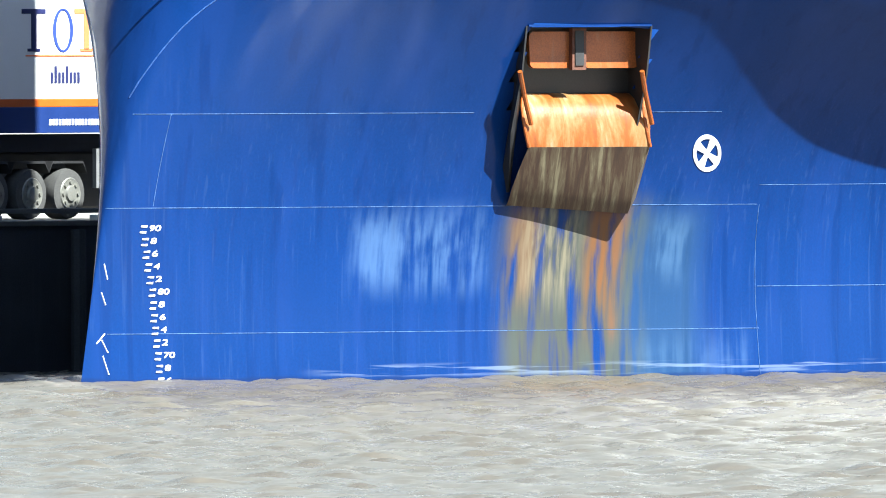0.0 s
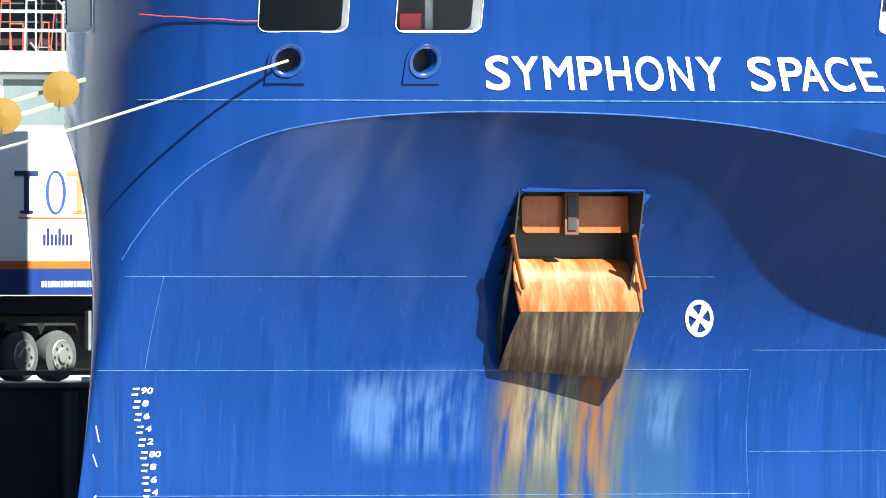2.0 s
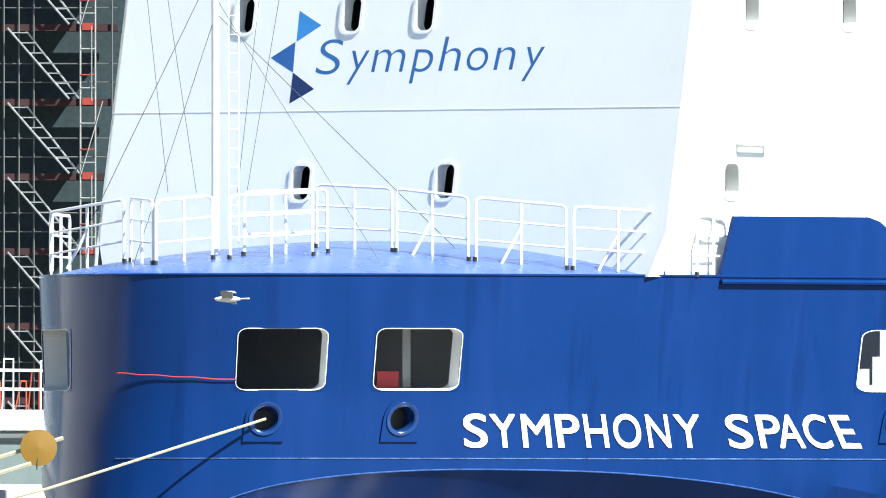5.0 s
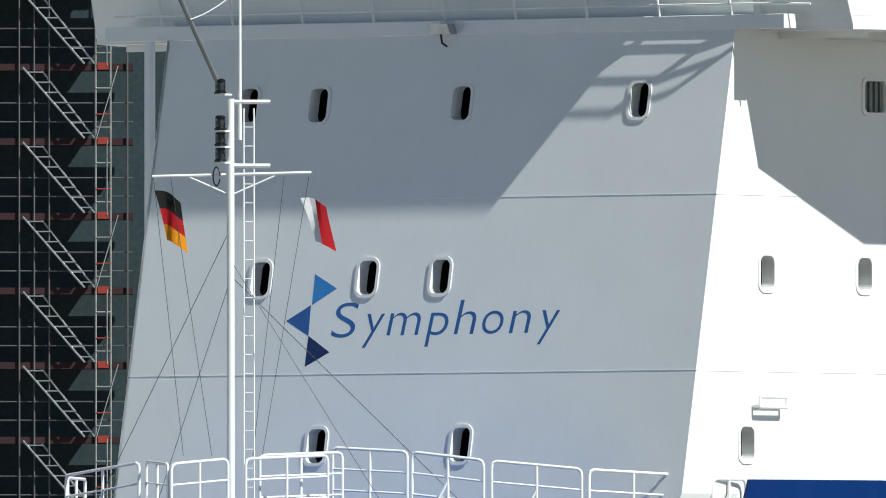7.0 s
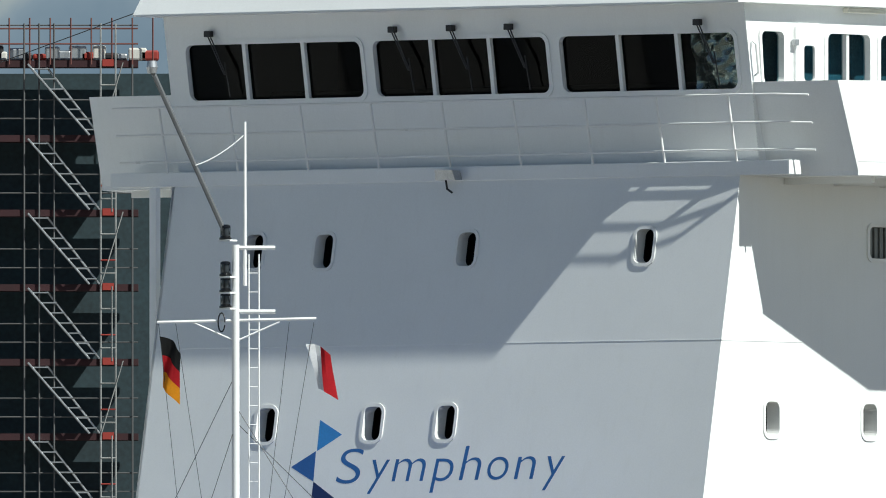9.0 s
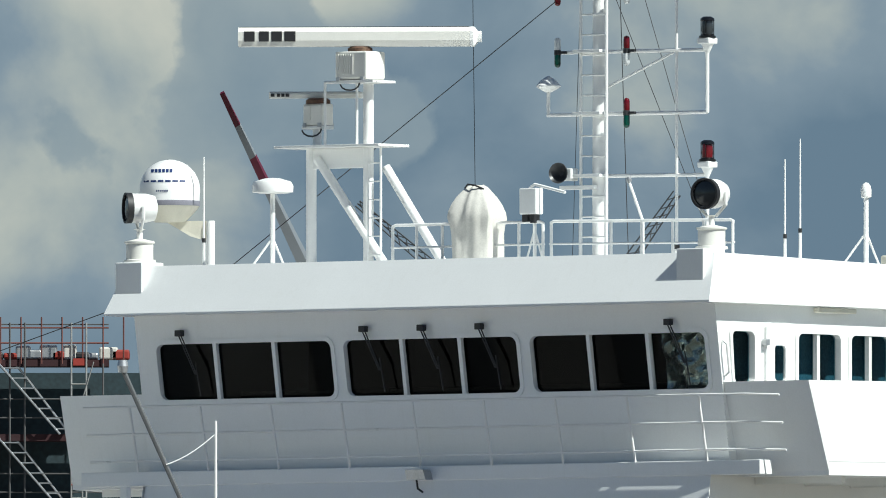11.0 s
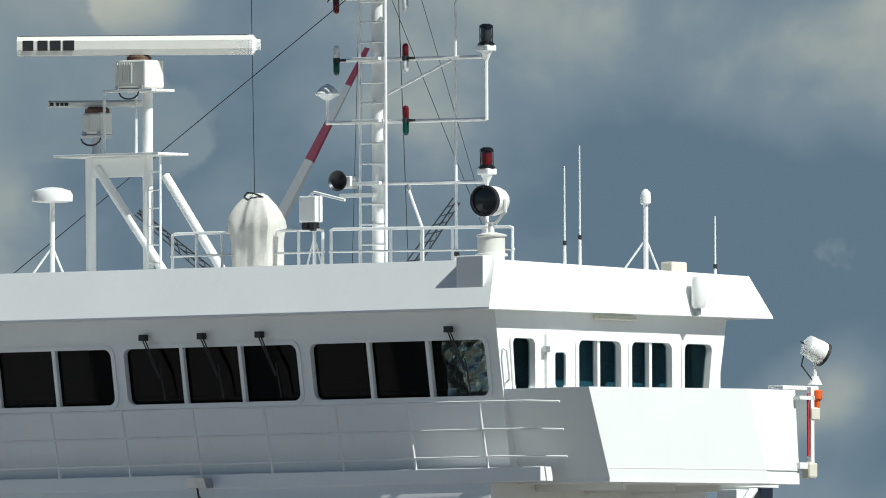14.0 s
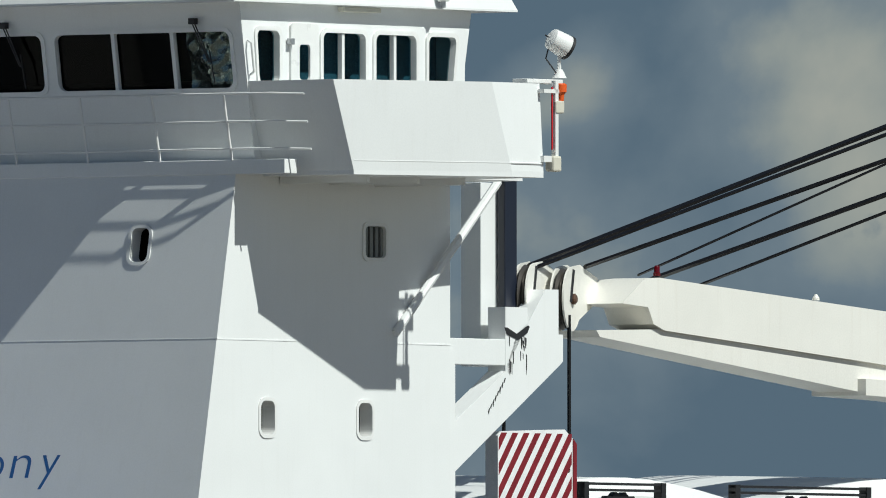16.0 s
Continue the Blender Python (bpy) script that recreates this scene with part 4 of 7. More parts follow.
for x in WALKX:
    bm = bmesh.new()
    tube(bm, (x + 0.17, 8.16, 18.12), (x + 0.17, 7.91, 19.24), 0.022)
    part("post", bm, M_GLOSS, w)


# ---- foremast ----
def ladder(t, foot, head, width=0.32, step=0.3, across=Vector((1, 0, 0)), r=0.02, m=None):
    foot, head = Vector(foot), Vector(head)
    for s in (-0.5, 0.5):
        bm = bmesh.new()
        tube(bm, foot + across * width * s, head + across * width * s, r)
        part("ladder_side", bm, m or M_GLOSS, t)
    n = int((head - foot).length / step)
    for i in range(1, n):
        bm = bmesh.new()
        c = foot + (head - foot) * i / n
        tube(bm, c - across * width * 0.5, c + across * width * 0.5, r * 0.6, n=6)
        part("rung", bm, m or M_GLOSS, t)


def deck_light(t, at, r=0.085, h=0.3, lens=None):
    """a navigation lantern: dark cage, lens, cap"""
    x, y, z = at
    bm = bmesh.new()
    lathe(bm, [(r * 1.3, 0), (r * 1.3, 0.03), (r * 0.9, 0.05), (r * 0.9, 0.06)], at, 16)
    lan = part("lantern", bm, M_LANTERN, t, "black navigation lantern", smooth=True)
    bm = bmesh.new()
    lathe(bm, [(r * 0.95, h * 0.78), (r * 1.1, h * 0.8), (r * 1.05, h * 0.92), (r * 0.6, h)], at, 16)
    part("cap", bm, M_LANTERN, lan, smooth=True)
    bm = bmesh.new()
    lathe(bm, [(r * 0.82, 0.06), (r * 0.9, h * 0.4), (r * 0.82, h * 0.78)], at, 16)
    part("lens", bm, lens or mat_once("dark_lens", (0.03, 0.035, 0.04), 0.08), lan, smooth=True)
    for k in range(4):
        bm = bmesh.new()
        a = math.pi / 2 * k + 0.4
        tube(bm, (x + r * math.cos(a), y + r * math.sin(a), z + 0.04), (x + r * math.cos(a), y + r * math.sin(a), z + h * 0.8), 0.008, n=5)
        part("guard_bar", bm, M_LANTERN, lan)
    return lan


def mat_once(name, *a, **k):
    return bpy.data.materials.get(name) or mat(name, *a, **k)


def foremast():
    t = thing("foremast", (0, 2.53, 10.3), "white tubular steel foremast with ladder, lamps and yard", "mast")
    bm = bmesh.new()
    tube(bm, (0, 2.53, 10.2), (0, 2.53, 16.85), 0.065, 0.06, n=16)
    part("pole", bm, M_GLOSS, t, smooth=True)
    across = Vector((math.cos(radians(38)), math.sin(radians(38)), 0))
    c = Vector((0, 2.53, 0)) + across * 0.29
    ladder(t, (c.x, c.y, 10.4), (c.x, c.y, 16.7), width=0.16, across=across, r=0.013)
    bm = bmesh.new()
    tube(bm, Vector((0, 2.53, 15.62)) - across * 1.24, Vector((0, 2.53, 15.68)) + across * 1.28, 0.025)
    part("yard", bm, M_GLOSS, t)
    for s in (-1, 1):
        bm = bmesh.new()
        tube(bm, Vector((0, 2.53, 15.32)), Vector((0, 2.53, 15.63)) + across * 0.7 * s, 0.015)
        part("yard_brace", bm, M_GLOSS, t)
    for z in (15.79, 16.8):
        bm = bmesh.new()
        a0, a1 = Vector((0, 2.53, z)), Vector((0, 2.53, z)) + across * 0.63
        tube(bm, a0, a1, 0.035)
        part("step_arm", bm, M_GLOSS, t)
    bm = bmesh.new()
    tube(bm, Vector((0, 2.53, 16.2)) + across * 0.15, Vector((0, 2.53, 18.8)) + across * 0.15, 0.03, 0.022)
    part("pole_topmast", bm, M_GLOSS, t)
    for z in (15.85, 16.1, 16.35, 16.93):
        p = Vector((0, 2.53, z)) - across * 0.16
        deck_light(t, p, 0.075, 0.24)
        bm = bmesh.new()
        box(bm, p + Vector((-0.08, -0.08, -0.03)), p + Vector((0.16, 0.1, 0.0)), 0.005)
        part("lamp_shelf", bm, M_GLOSS, t)
    # cable loops
    bm = bmesh.new()
    b0 = Vector((0, 2.45, 15.62)) - across * 0.16
    line(bm, [b0 + Vector((0.07 * math.cos(u / 2), -0.02, 0.15 * math.sin(u / 2))) for u in range(0, 13)], 0.012)
    part("cable", bm, M_BLACK, t)
    return t


FOREMAST = foremast()

# boom crutch pole that rises from the foremast head towards the starboard wing
bm = bmesh.new()
t = thing("signal_boom", (-0.2, 2.4, 17.0), "grey galvanised pole leaning from the foremast head", "pole")
tube(bm, (-0.12, 2.44, 17.0), (-0.75, 1.35, 19.6), 0.042)
part("pole", bm, mat_once("weathered_grey", (0.14, 0.145, 0.15), 0.5, 0.2), t)
bm = bmesh.new()
lathe(bm, [(0.07, 0), (0.09, 0.1), (0.07, 0.2)], (-0.75, 1.35, 19.55))
part("head_fitting", bm, M_STEEL, t)


def wire(name, label, pts, r=0.008, m=None, sag=0.0, n=10, frame_m=None, cat="wire"):
    t = thing(name, pts[0], label, cat, frame_m=frame_m)
    out = []
    for a, b in zip(pts, pts[1:]):
        a, b = Vector(a), Vector(b)
        k = n if sag else 1
        out += [a.lerp(b, i / k) - Vector((0, 0, 4 * sag * (i / k) * (1 - i / k))) for i in range(k)]
    out.append(Vector(pts[-1]))
    bm = bmesh.new()
    line(bm, out, r, n=5)
    part("strand", bm, m or M_WIRE, t)
    return t


AC = Vector((math.cos(radians(38)), math.sin(radians(38)), 0))
FM = Vector((0, 2.53, 0))
for a, b in ((FM + Vector((0, 0, 14.8)), (-2.6, 2.0, 9.95)), (FM + Vector((0, 0, 14.0)), (-0.5, 1.0, 9.9)), (FM + Vector((0, 0, 14.3)), (2.7, 3.4, 10.0)), (FM + AC * 0.05 + Vector((0, 0, 14.0)), (2.3, 5.8, 10.3))):
    wire("mast_stay", "thin dark steel stay of the foremast", [a, b], 0.006, M_WIRE)
for s, e in ((-1.22, -0.75), (-0.95, -0.3), (0.85, 0.35), (1.24, 0.5)):
    wire("flag_halyard", "thin grey halyard on the foremast yard", [FM + AC * s + Vector((0, 0, 15.62)), FM + AC * e + Vector((0, 0, 11.2))], 0.005, M_WIRE)
wire("fore_and_aft_line", "white line between the foremast pole and the boom", [FM + AC * 0.15 + Vector((0, 0, 18.6)), (-0.35, 1.95, 18.1)], 0.009, M_GLOSS, sag=0.06)


def flag(name, label, bands, along_height, w, h, top):
    """a hanging flag in a few stiff folds, one strip per colour"""
    t = thing(name, top, label, "flag")
    top = Vector(top)
    for i, (m, f0, f1) in enumerate(bands):
        bm = bmesh.new()
        rows = []
        for k in range(9):
            u = k / 8
            row = []
            for q in range(3):
                v = f0 + (f1 - f0) * q / 2
                s, d = (u, v) if along_height else (v, u)
                fold = 0.07 * math.sin(5.0 * s + 2 * d)
                row.append(bm.verts.new(top + AC * (w * s * (1 - 0.25 * d) + 0.12 * d) + Vector((0, fold, -h * d - 0.28 * h * s * s))))
            rows.append(row)
        for a, b in zip(rows, rows[1:]):
            for q in range(2):
                bm.faces.new((a[q], a[q + 1], b[q + 1], b[q]))
        bmesh.ops.solidify(bm, geom=bm.faces, thickness=0.006)
        part("flag_band", bm, m, t, smooth=True)
    return t


F_BLACK, F_RED, F_GOLD, F_WHITE = (mat("cloth_" + k, c, 0.85, var=0.1, size=6) for k, c in (("black", (0.012, 0.012, 0.012)), ("red", (0.55, 0.01, 0.02)), ("gold", (0.85, 0.38, 0.01)), ("white", (0.8, 0.8, 0.8))))
FLAG_A = flag("tricolour_flag", "black, red and gold striped cloth flag on a halyard", [(F_BLACK, 0, 0.36), (F_RED, 0.36, 0.68), (F_GOLD, 0.68, 1)], True, 0.44, 0.80, FM - AC * 1.19 + Vector((0, -0.02, 15.40)))
FLAG_B = flag("signal_flag", "white and red vertically halved signal flag on a halyard", [(F_WHITE, 0, 0.5), (F_RED, 0.5, 1)], False, 0.42, 0.72, FM + AC * 1.12 + Vector((0, -0.02, 15.28)))

# mooring ropes with their rat guards, and the red hose along the bow
WORLD_TO_SHIP = SHIP.inverted()
wire("mooring_rope", "pale mooring rope from the bow fairlead to the quay", [FAIR[0], WORLD_TO_SHIP @ Vector((-5.83, -2.2, 6.47)), WORLD_TO_SHIP @ Vector((-23, -5, 1.9))], 0.022, M_ROPE, cat="rope")
ROPES = [((-5.5, -1.0, 7.3), (-23, -6, 2.0)), ((-6.0, -1.5, 6.9), (-23, -7, 1.6))]
for a, b in ROPES[:2]:
    wire("mooring_rope", "pale mooring rope with a yellow rat guard", [WORLD_TO_SHIP @ Vector(a), WORLD_TO_SHIP @ Vector(b)], 0.035, M_ROPE, cat="rope")
M_YELLOW = mat("rat_guard_yellow", (0.22, 0.12, 0.014), 0.5, var=0.1)
for c in ((-5.88, -1.3, 7.15), (-6.78, -2.0, 6.72)):
    t = thing("rat_guard", WORLD_TO_SHIP @ Vector(c), "round yellow sheet-metal rat guard on a mooring rope", "rat guard", group="rat guards")
    bm = bmesh.new()
    lathe(bm, [(0.02, 0.03), (0.29, 0.0), (0.29, -0.012), (0.02, 0.01)], WORLD_TO_SHIP @ Vector(c), 28, axis=(0.616, -0.788, 0.1))
    part("disc", bm, M_YELLOW, t)
    bm = bmesh.new()
    cc = WORLD_TO_SHIP @ Vector(c)
    tube(bm, cc, cc + Vector((0, -0.05, -0.35)), 0.012)
    part("tail", bm, M_WIRE, t)
wire("red_hose", "thin red line led along the bow to the mooring opening", [skin(0.02 + i * 0.043, 8.33 - 0.11 * (i / 20) + 0.006 * math.sin(i), 0.03) for i in range(21)], 0.009, mat("red_line", (0.7, 0.05, 0.03), 0.6), cat="hose")


# ---- fittings of the wheelhouse ----
def wiper(x):
    t = thing("window_wiper", (x, 8.0, 20.4), "black window wiper above a wheelhouse window", "wiper", group="wheelhouse wipers")
    bm = bmesh.new()
    box(bm, (x - 0.05, 8.02, 20.36), (x + 0.08, 8.12, 20.46), 0.01)
    part("motor", bm, M_BLACK, t)
    bm = bmesh.new()
    tube(bm, (x, 8.05, 20.4), (x + 0.3, 8.12, 19.75), 0.012)
    tube(bm, (x + 0.05, 8.05, 20.4), (x + 0.33, 8.12, 19.75), 0.012)
    part("arm", bm, M_BLACK, t)
    bm = bmesh.new()
    tube(bm, (x + 0.3, 8.13, 19.95), (x + 0.36, 8.2, 19.4), 0.012)
    part("blade", bm, M_BLACK, t)


for x in (-4.95, -1.2, -0.02, 1.15, 4.95):
    wiper(x)


def searchlight(c, way, label):
    """a drum lamp on a yoke and pedestal; c: middle of the drum"""
    c, way = Vector(c), Vector(way).normalized()
    t = thing("searchlight", c - Vector((0, 0, 0.75)), label, "searchlight", group="searchlights")
    bm = bmesh.new()
    lathe(bm, [(0.10, -0.28), (0.2, -0.24), (0.235, -0.1), (0.235, 0.16), (0.225, 0.2)], c, 28, axis=way)
    part("drum", bm, M_GLOSS, t, smooth=True)
    bm = bmesh.new()
    lathe(bm, [(0.245, 0.14), (0.25, 0.24), (0.215, 0.24), (0.215, 0.2)], c, 28, axis=way)
    part("rim", bm, M_BLACK, t, smooth=True)
    bm = bmesh.new()
    lathe(bm, [(0.21, 0.205), (0.12, 0.225), (0.0, 0.23)], c, 28, axis=way)
    part("lens", bm, mat_once("lamp_glass", (0.02, 0.025, 0.03), 0.05), t, smooth=True)
    sx = way.cross(Vector((0, 0, 1))).normalized()
    bm = bmesh.new()
    for s in (-0.26, 0.26):
        line(bm, [c + sx * s + Vector((0, 0, 0.02)), c + sx * s + Vector((0, 0, -0.18)), c + sx * s * 0.3 + Vector((0, 0, -0.36))], 0.028, n=6)
    lathe(bm, [(0.05, -0.5), (0.05, -0.36), (0.1, -0.34)], c)
    part("yoke", bm, M_GLOSS, t)
    bm = bmesh.new()
    lathe(bm, [(0.26, -0.88), (0.26, -0.84), (0.22, -0.83), (0.22, -0.58), (0.25, -0.56), (0.25, -0.54), (0.08, -0.5)], c, 24)
    part("pedestal", bm, M_BAR, t, smooth=True)
    return t


searchlight((-5.75, 8.07, 22.44), (-0.62, -0.78, 0.0), "white drum searchlight on the starboard roof corner")
searchlight((5.62, 8.35, 22.44), (0.12, -1.0, -0.02), "white drum searchlight with dark lens on the port roof corner")


def dome(c, r, label):
    t = thing("satellite_dome", Vector(c) - Vector((0, 0, 1.2)), label, "satellite dome")
    c = Vector(c)
    bm = bmesh.new()
    lathe(bm, [(r * 0.98, -0.28)] + [(r * math.cos(a), -0.1 + r * 1.0 * math.sin(a)) for a in [k * math.pi / 20 for k in range(10)]] + [(0.01, -0.1 + r)], c, 40)
    part("radome", bm, M_GLOSS, t, smooth=True)
    bm = bmesh.new()
    lathe(bm, [(r * 0.99, -0.36), (r * 1.0, -0.35), (r * 1.0, -0.28), (r * 0.97, -0.27)], c, 40)
    part("band", bm, mat_once("grey_band", (0.22, 0.22, 0.26), 0.5), t, smooth=True)
    bm = bmesh.new()
    lathe(bm, [(r * 0.5, -0.62), (r * 0.9, -0.42), (r * 0.97, -0.36)], c, 40)
    part("tray", bm, M_CREAM, t, smooth=True)
    for dz, x0, x1, hh in ((0.2, -0.3, 0.06, 0.055), (0.03, -0.42, 0.28, 0.03), (-0.13, -0.22, -0.02, 0.025)):
        # plain bars in place of the maker's marks, on the face of the radome
        def sphere(u, v, d):
            y = -math.sqrt(max(r * r - u * u - max(v + 0.1, 0) ** 2, 0.01)) - 0.006
            q = Matrix.Rotation(radians(38), 3, "Z") @ Vector((u, y, v))
            return c + q
        n = 6
        bm = bmesh.new()
        for i in range(n):
            a, b = x0 + (x1 - x0) * i / n, x0 + (x1 - x0) * (i + 0.75) / n
            bm.faces.new([bm.verts.new(sphere(u, v + dz, 0)) for u, v in ((a, -hh / 2), (b, -hh / 2), (b, hh / 2), (a, hh / 2))])
        part("printed_mark", bm, M_DARKBLUE, t)
    bm = bmesh.new()
    prism(bm, [c + Vector((-0.1, 0.0, -0.6)), c + Vector((0.62, 0.3, -0.6)), c + Vector((0.62, 0.3, -0.95)), c + Vector((0.3, 0.16, -0.85))], (0, 0.05, 0))
    part("bracket", bm, M_CREAM, t)
    bm = bmesh.new()
    tube(bm, c + Vector((0.6, 0.3, -1.5)), c + Vector((0.6, 0.3, -0.6)), 0.07, n=12)
    part("post", bm, M_GLOSS, t, smooth=True)


dome((-5.87, 9.0, 22.86), 0.49, "white satellite dome with a grey band on a bracket")


def whip(x, y, z0, z1, r=0.016, joint=0.3):
    t = thing("whip_antenna", (x, y, z0), "thin white whip antenna on the wheelhouse roof", "antenna", group="roof antennas")
    bm = bmesh.new()
    tube(bm, (x, y, z0), (x, y, z0 + (z1 - z0) * joint), r * 1.7, r * 1.5)
    part("mount", bm, M_GLOSS, t)
    bm = bmesh.new()
    tube(bm, (x, y, z0 + (z1 - z0) * joint - 0.03), (x, y, z0 + (z1 - z0) * joint + 0.04), r * 1.9)
    part("collar", bm, M_BLACK, t)
    bm = bmesh.new()
    tube(bm, (x, y, z0 + (z1 - z0) * joint + 0.03), (x, y, z1), r, r * 0.7)
    part("rod", bm, M_GLOSS, t)


for x, y, z0, z1 in ((-5.17, 9.0, 21.35, 23.28), (5.3, 10.69, 21.3, 23.06), (5.3, 11.09, 21.3, 23.4), (5.3, 14.67, 21.2, 22.36), (2.12, 12.0, 21.3, 28.9)):
    whip(x, y, z0, z1, 0.026 if z1 > 28 else 0.016, 0.06 if z1 > 28 else 0.3)


def mushroom(x, y, z, r, legs=True, name="gps_antenna", z0=21.35):
    t = thing(name, (x, y, z0), "white mushroom antenna on a braced post", "antenna", group="roof antennas")
    bm = bmesh.new()
    lathe(bm, [(r * 0.7, -0.12), (r, -0.1), (r * 1.02, 0.0), (r * 0.9, 0.07), (r * 0.4, 0.12), (0.01, 0.13)], (x, y, z), 24)
    part("cap", bm, M_GLOSS, t, smooth=True)
    bm = bmesh.new()
    tube(bm, (x, y, z0), (x, y, z - 0.11), 0.04)
    part("post", bm, M_GLOSS, t)
    for dx, dy in ((-0.35, -0.25), (0.0, 0.4)) if legs else ():
        bm = bmesh.new()
        tube(bm, (x + dx, y + dy, z0), (x, y, z0 + 0.6), 0.018)
        part("brace", bm, M_GLOSS, t)


mushroom(-3.76, 9.0, 22.78, 0.33)
mushroom(5.3, 12.83, 22.62, 0.085)


# ---- radar platform and scanners ----
RADAR = SHIP @ Matrix.Translation((0.39, -0.5, 0))


def radar_frame():
    t = thing("radar_platform", (-3.9, 11, 21.4), "white steel portal carrying the radar scanners on the roof", "radar platform", frame_m=RADAR)
    for x, z in ((-4.54, 23.45), (-3.37, 24.45)):
        bm = bmesh.new()
        tube(bm, (x, 11, 21.3), (x, 11, z), 0.085, n=14)
        part("post", bm, M_GLOSS, t, smooth=True)
    bm = bmesh.new()
    box(bm, (-4.6, 10.95, 23.1), (-3.3, 11.05, 23.42), 0.01)
    part("girder", bm, M_GLOSS, t)
    bm = bmesh.new()
    box(bm, (-5.0, 10.6, 23.43), (-2.85, 11.4, 23.47), 0.005)
    part("platform", bm, M_GLOSS, t)
    for a, b in (((-4.37, 10.95, 23.26), (-2.85, 10.95, 21.35)), ((-3.05, 11.05, 23.1), (-1.75, 11.05, 21.35))):
        bm = bmesh.new()
        tube(bm, a, b, 0.075, n=12)
        part("raker", bm, M_GLOSS, t, smooth=True)
    ladder(t, (-3.13, 10.85, 21.4), (-3.13, 10.85, 23.46), width=0.26, step=0.28)
    bm = bmesh.new()
    line(bm, [(-4.1, 10.8, 23.45), (-4.1, 10.8, 24.48), (-3.05, 10.8, 24.48), (-3.45, 10.8, 24.46), (-3.45, 10.8, 23.45)], 0.022)
    part("guard_rail", bm, M_GLOSS, t)
    bm = bmesh.new()
    tube(bm, (-4.42, 11, 23.45), (-4.42, 11, 23.8), 0.07, n=14)
    box(bm, (-4.62, 10.85, 23.74), (-4.2, 11.15, 23.79), 0.008)
    part("scanner_stool", bm, M_GLOSS, t, smooth=True)
    bm = bmesh.new()
    box(bm, (-3.75, 10.7, 24.46), (-3.05, 11.3, 24.5), 0.005)
    part("scanner_shelf", bm, M_GLOSS, t)


radar_frame()


def scanner(c, length, h, box_lo, box_hi, box_m, ang, label, marks):
    """a slotted radar bar on its gearbox"""
    t = thing("radar_scanner", c, label, "radar", group="radar scanners", frame_m=RADAR)
    m = Matrix.Translation(c) @ Matrix.Rotation(radians(ang), 4, "Z")
    bm = bmesh.new()
    d = h * 0.9
    pr = [(-d * 0.5, -h / 2), (-d * 0.6, -h * 0.2), (-d * 0.6, h * 0.25), (-d * 0.35, h / 2), (d * 0.5, h / 2), (d * 0.6, 0), (d * 0.45, -h / 2)]
    prism(bm, [m @ Vector((-length / 2, y, z)) for y, z in pr], (m.to_3x3() @ Vector((length * 0.955, 0, 0))))
    part("antenna_bar", bm, M_BAR, t)
    bm = bmesh.new()
    box(bm, (-length / 2 + 0.01, -d * 0.36, h / 2 - 0.004), (length * 0.45, -d * 0.3, h / 2 + 0.008), m=m)
    part("top_seam", bm, M_WIRE, t)
    bm = bmesh.new()
    vs = [[bm.verts.new(m @ Vector((x, y * k, z * k))) for y, z in pr] for x, k in ((length * 0.455, 1.01), (length * 0.47, 1.02), (length * 0.485, 0.55), (length * 0.5, 0.55))]
    for a, b in zip(vs, vs[1:]):
        for i in range(len(pr)):
            bm.faces.new((a[i], a[(i + 1) % len(pr)], b[(i + 1) % len(pr)], b[i]))
    bm.faces.new(vs[0]), bm.faces.new(vs[-1])
    part("end_cap", bm, M_GLOSS, t)
    for x0, x1 in marks:
        bm = bmesh.new()
        prism(bm, [m @ Vector((-length / 2 + x, -d * 0.6 - 0.004, z)) for x, z in ((x0, -h * 0.25), (x1, -h * 0.25), (x1, h * 0.28), (x0, h * 0.28))], m.to_3x3() @ Vector((0, -0.004, 0)))
        part("printed_mark", bm, M_BLACK, t)
    bm = bmesh.new()
    box(bm, box_lo, box_hi, 0.03)
    part("gearbox", bm, box_m, t)
    bm = bmesh.new()
    top = ((box_lo[0] + box_hi[0]) / 2, (box_lo[1] + box_hi[1]) / 2, box_hi[2])
    lathe(bm, [(0.2, 0), (0.2, (c[2] - h / 2 - box_hi[2]) * 0.6), (0.15, c[2] - h / 2 - box_hi[2])], top)
    part("turning_neck", bm, M_RUSTB, t)
    bm = bmesh.new()
    mid = Vector(((box_lo[0] + box_hi[0]) / 2, box_lo[1], box_lo[2]))
    line(bm, [mid + Vector((0.2 * math.cos(u * 0.5), -0.02, -0.06 - 0.12 * math.sin(u * 0.5))) for u in range(7)], 0.014)
    part("cable", bm, M_BLACK, t)
    for k in (0.12, 0.88):
        bm = bmesh.new()
        x = box_lo[0] + (box_hi[0] - box_lo[0]) * k
        box(bm, (x - 0.03, box_lo[1] - 0.03, box_lo[2] - 0.03), (x + 0.03, box_hi[1] + 0.03, box_lo[2] + 0.04), 0.006)
        part("mounting_foot", bm, M_STEEL, t)
    bm = bmesh.new()
    for k in range(7):
        x = box_lo[0] + 0.06 + k * (box_hi[0] - box_lo[0] - 0.3) / 7
        box(bm, (x, box_lo[1] - 0.012, box_lo[2] + 0.08), (x + 0.02, box_lo[1] + 0.002, box_hi[2] - 0.04))
    part("cooling_rib", bm, box_m, t)


scanner((-3.54, 11.0, 25.21), 3.92, 0.31, (-3.86, 10.75, 24.52), (-3.22, 11.25, 24.97), M_BAR, 33, "long cream radar bar with black marks on its gearbox", [(0.1, 0.27), (0.34, 0.5), (0.54, 0.71), (0.75, 0.93)])
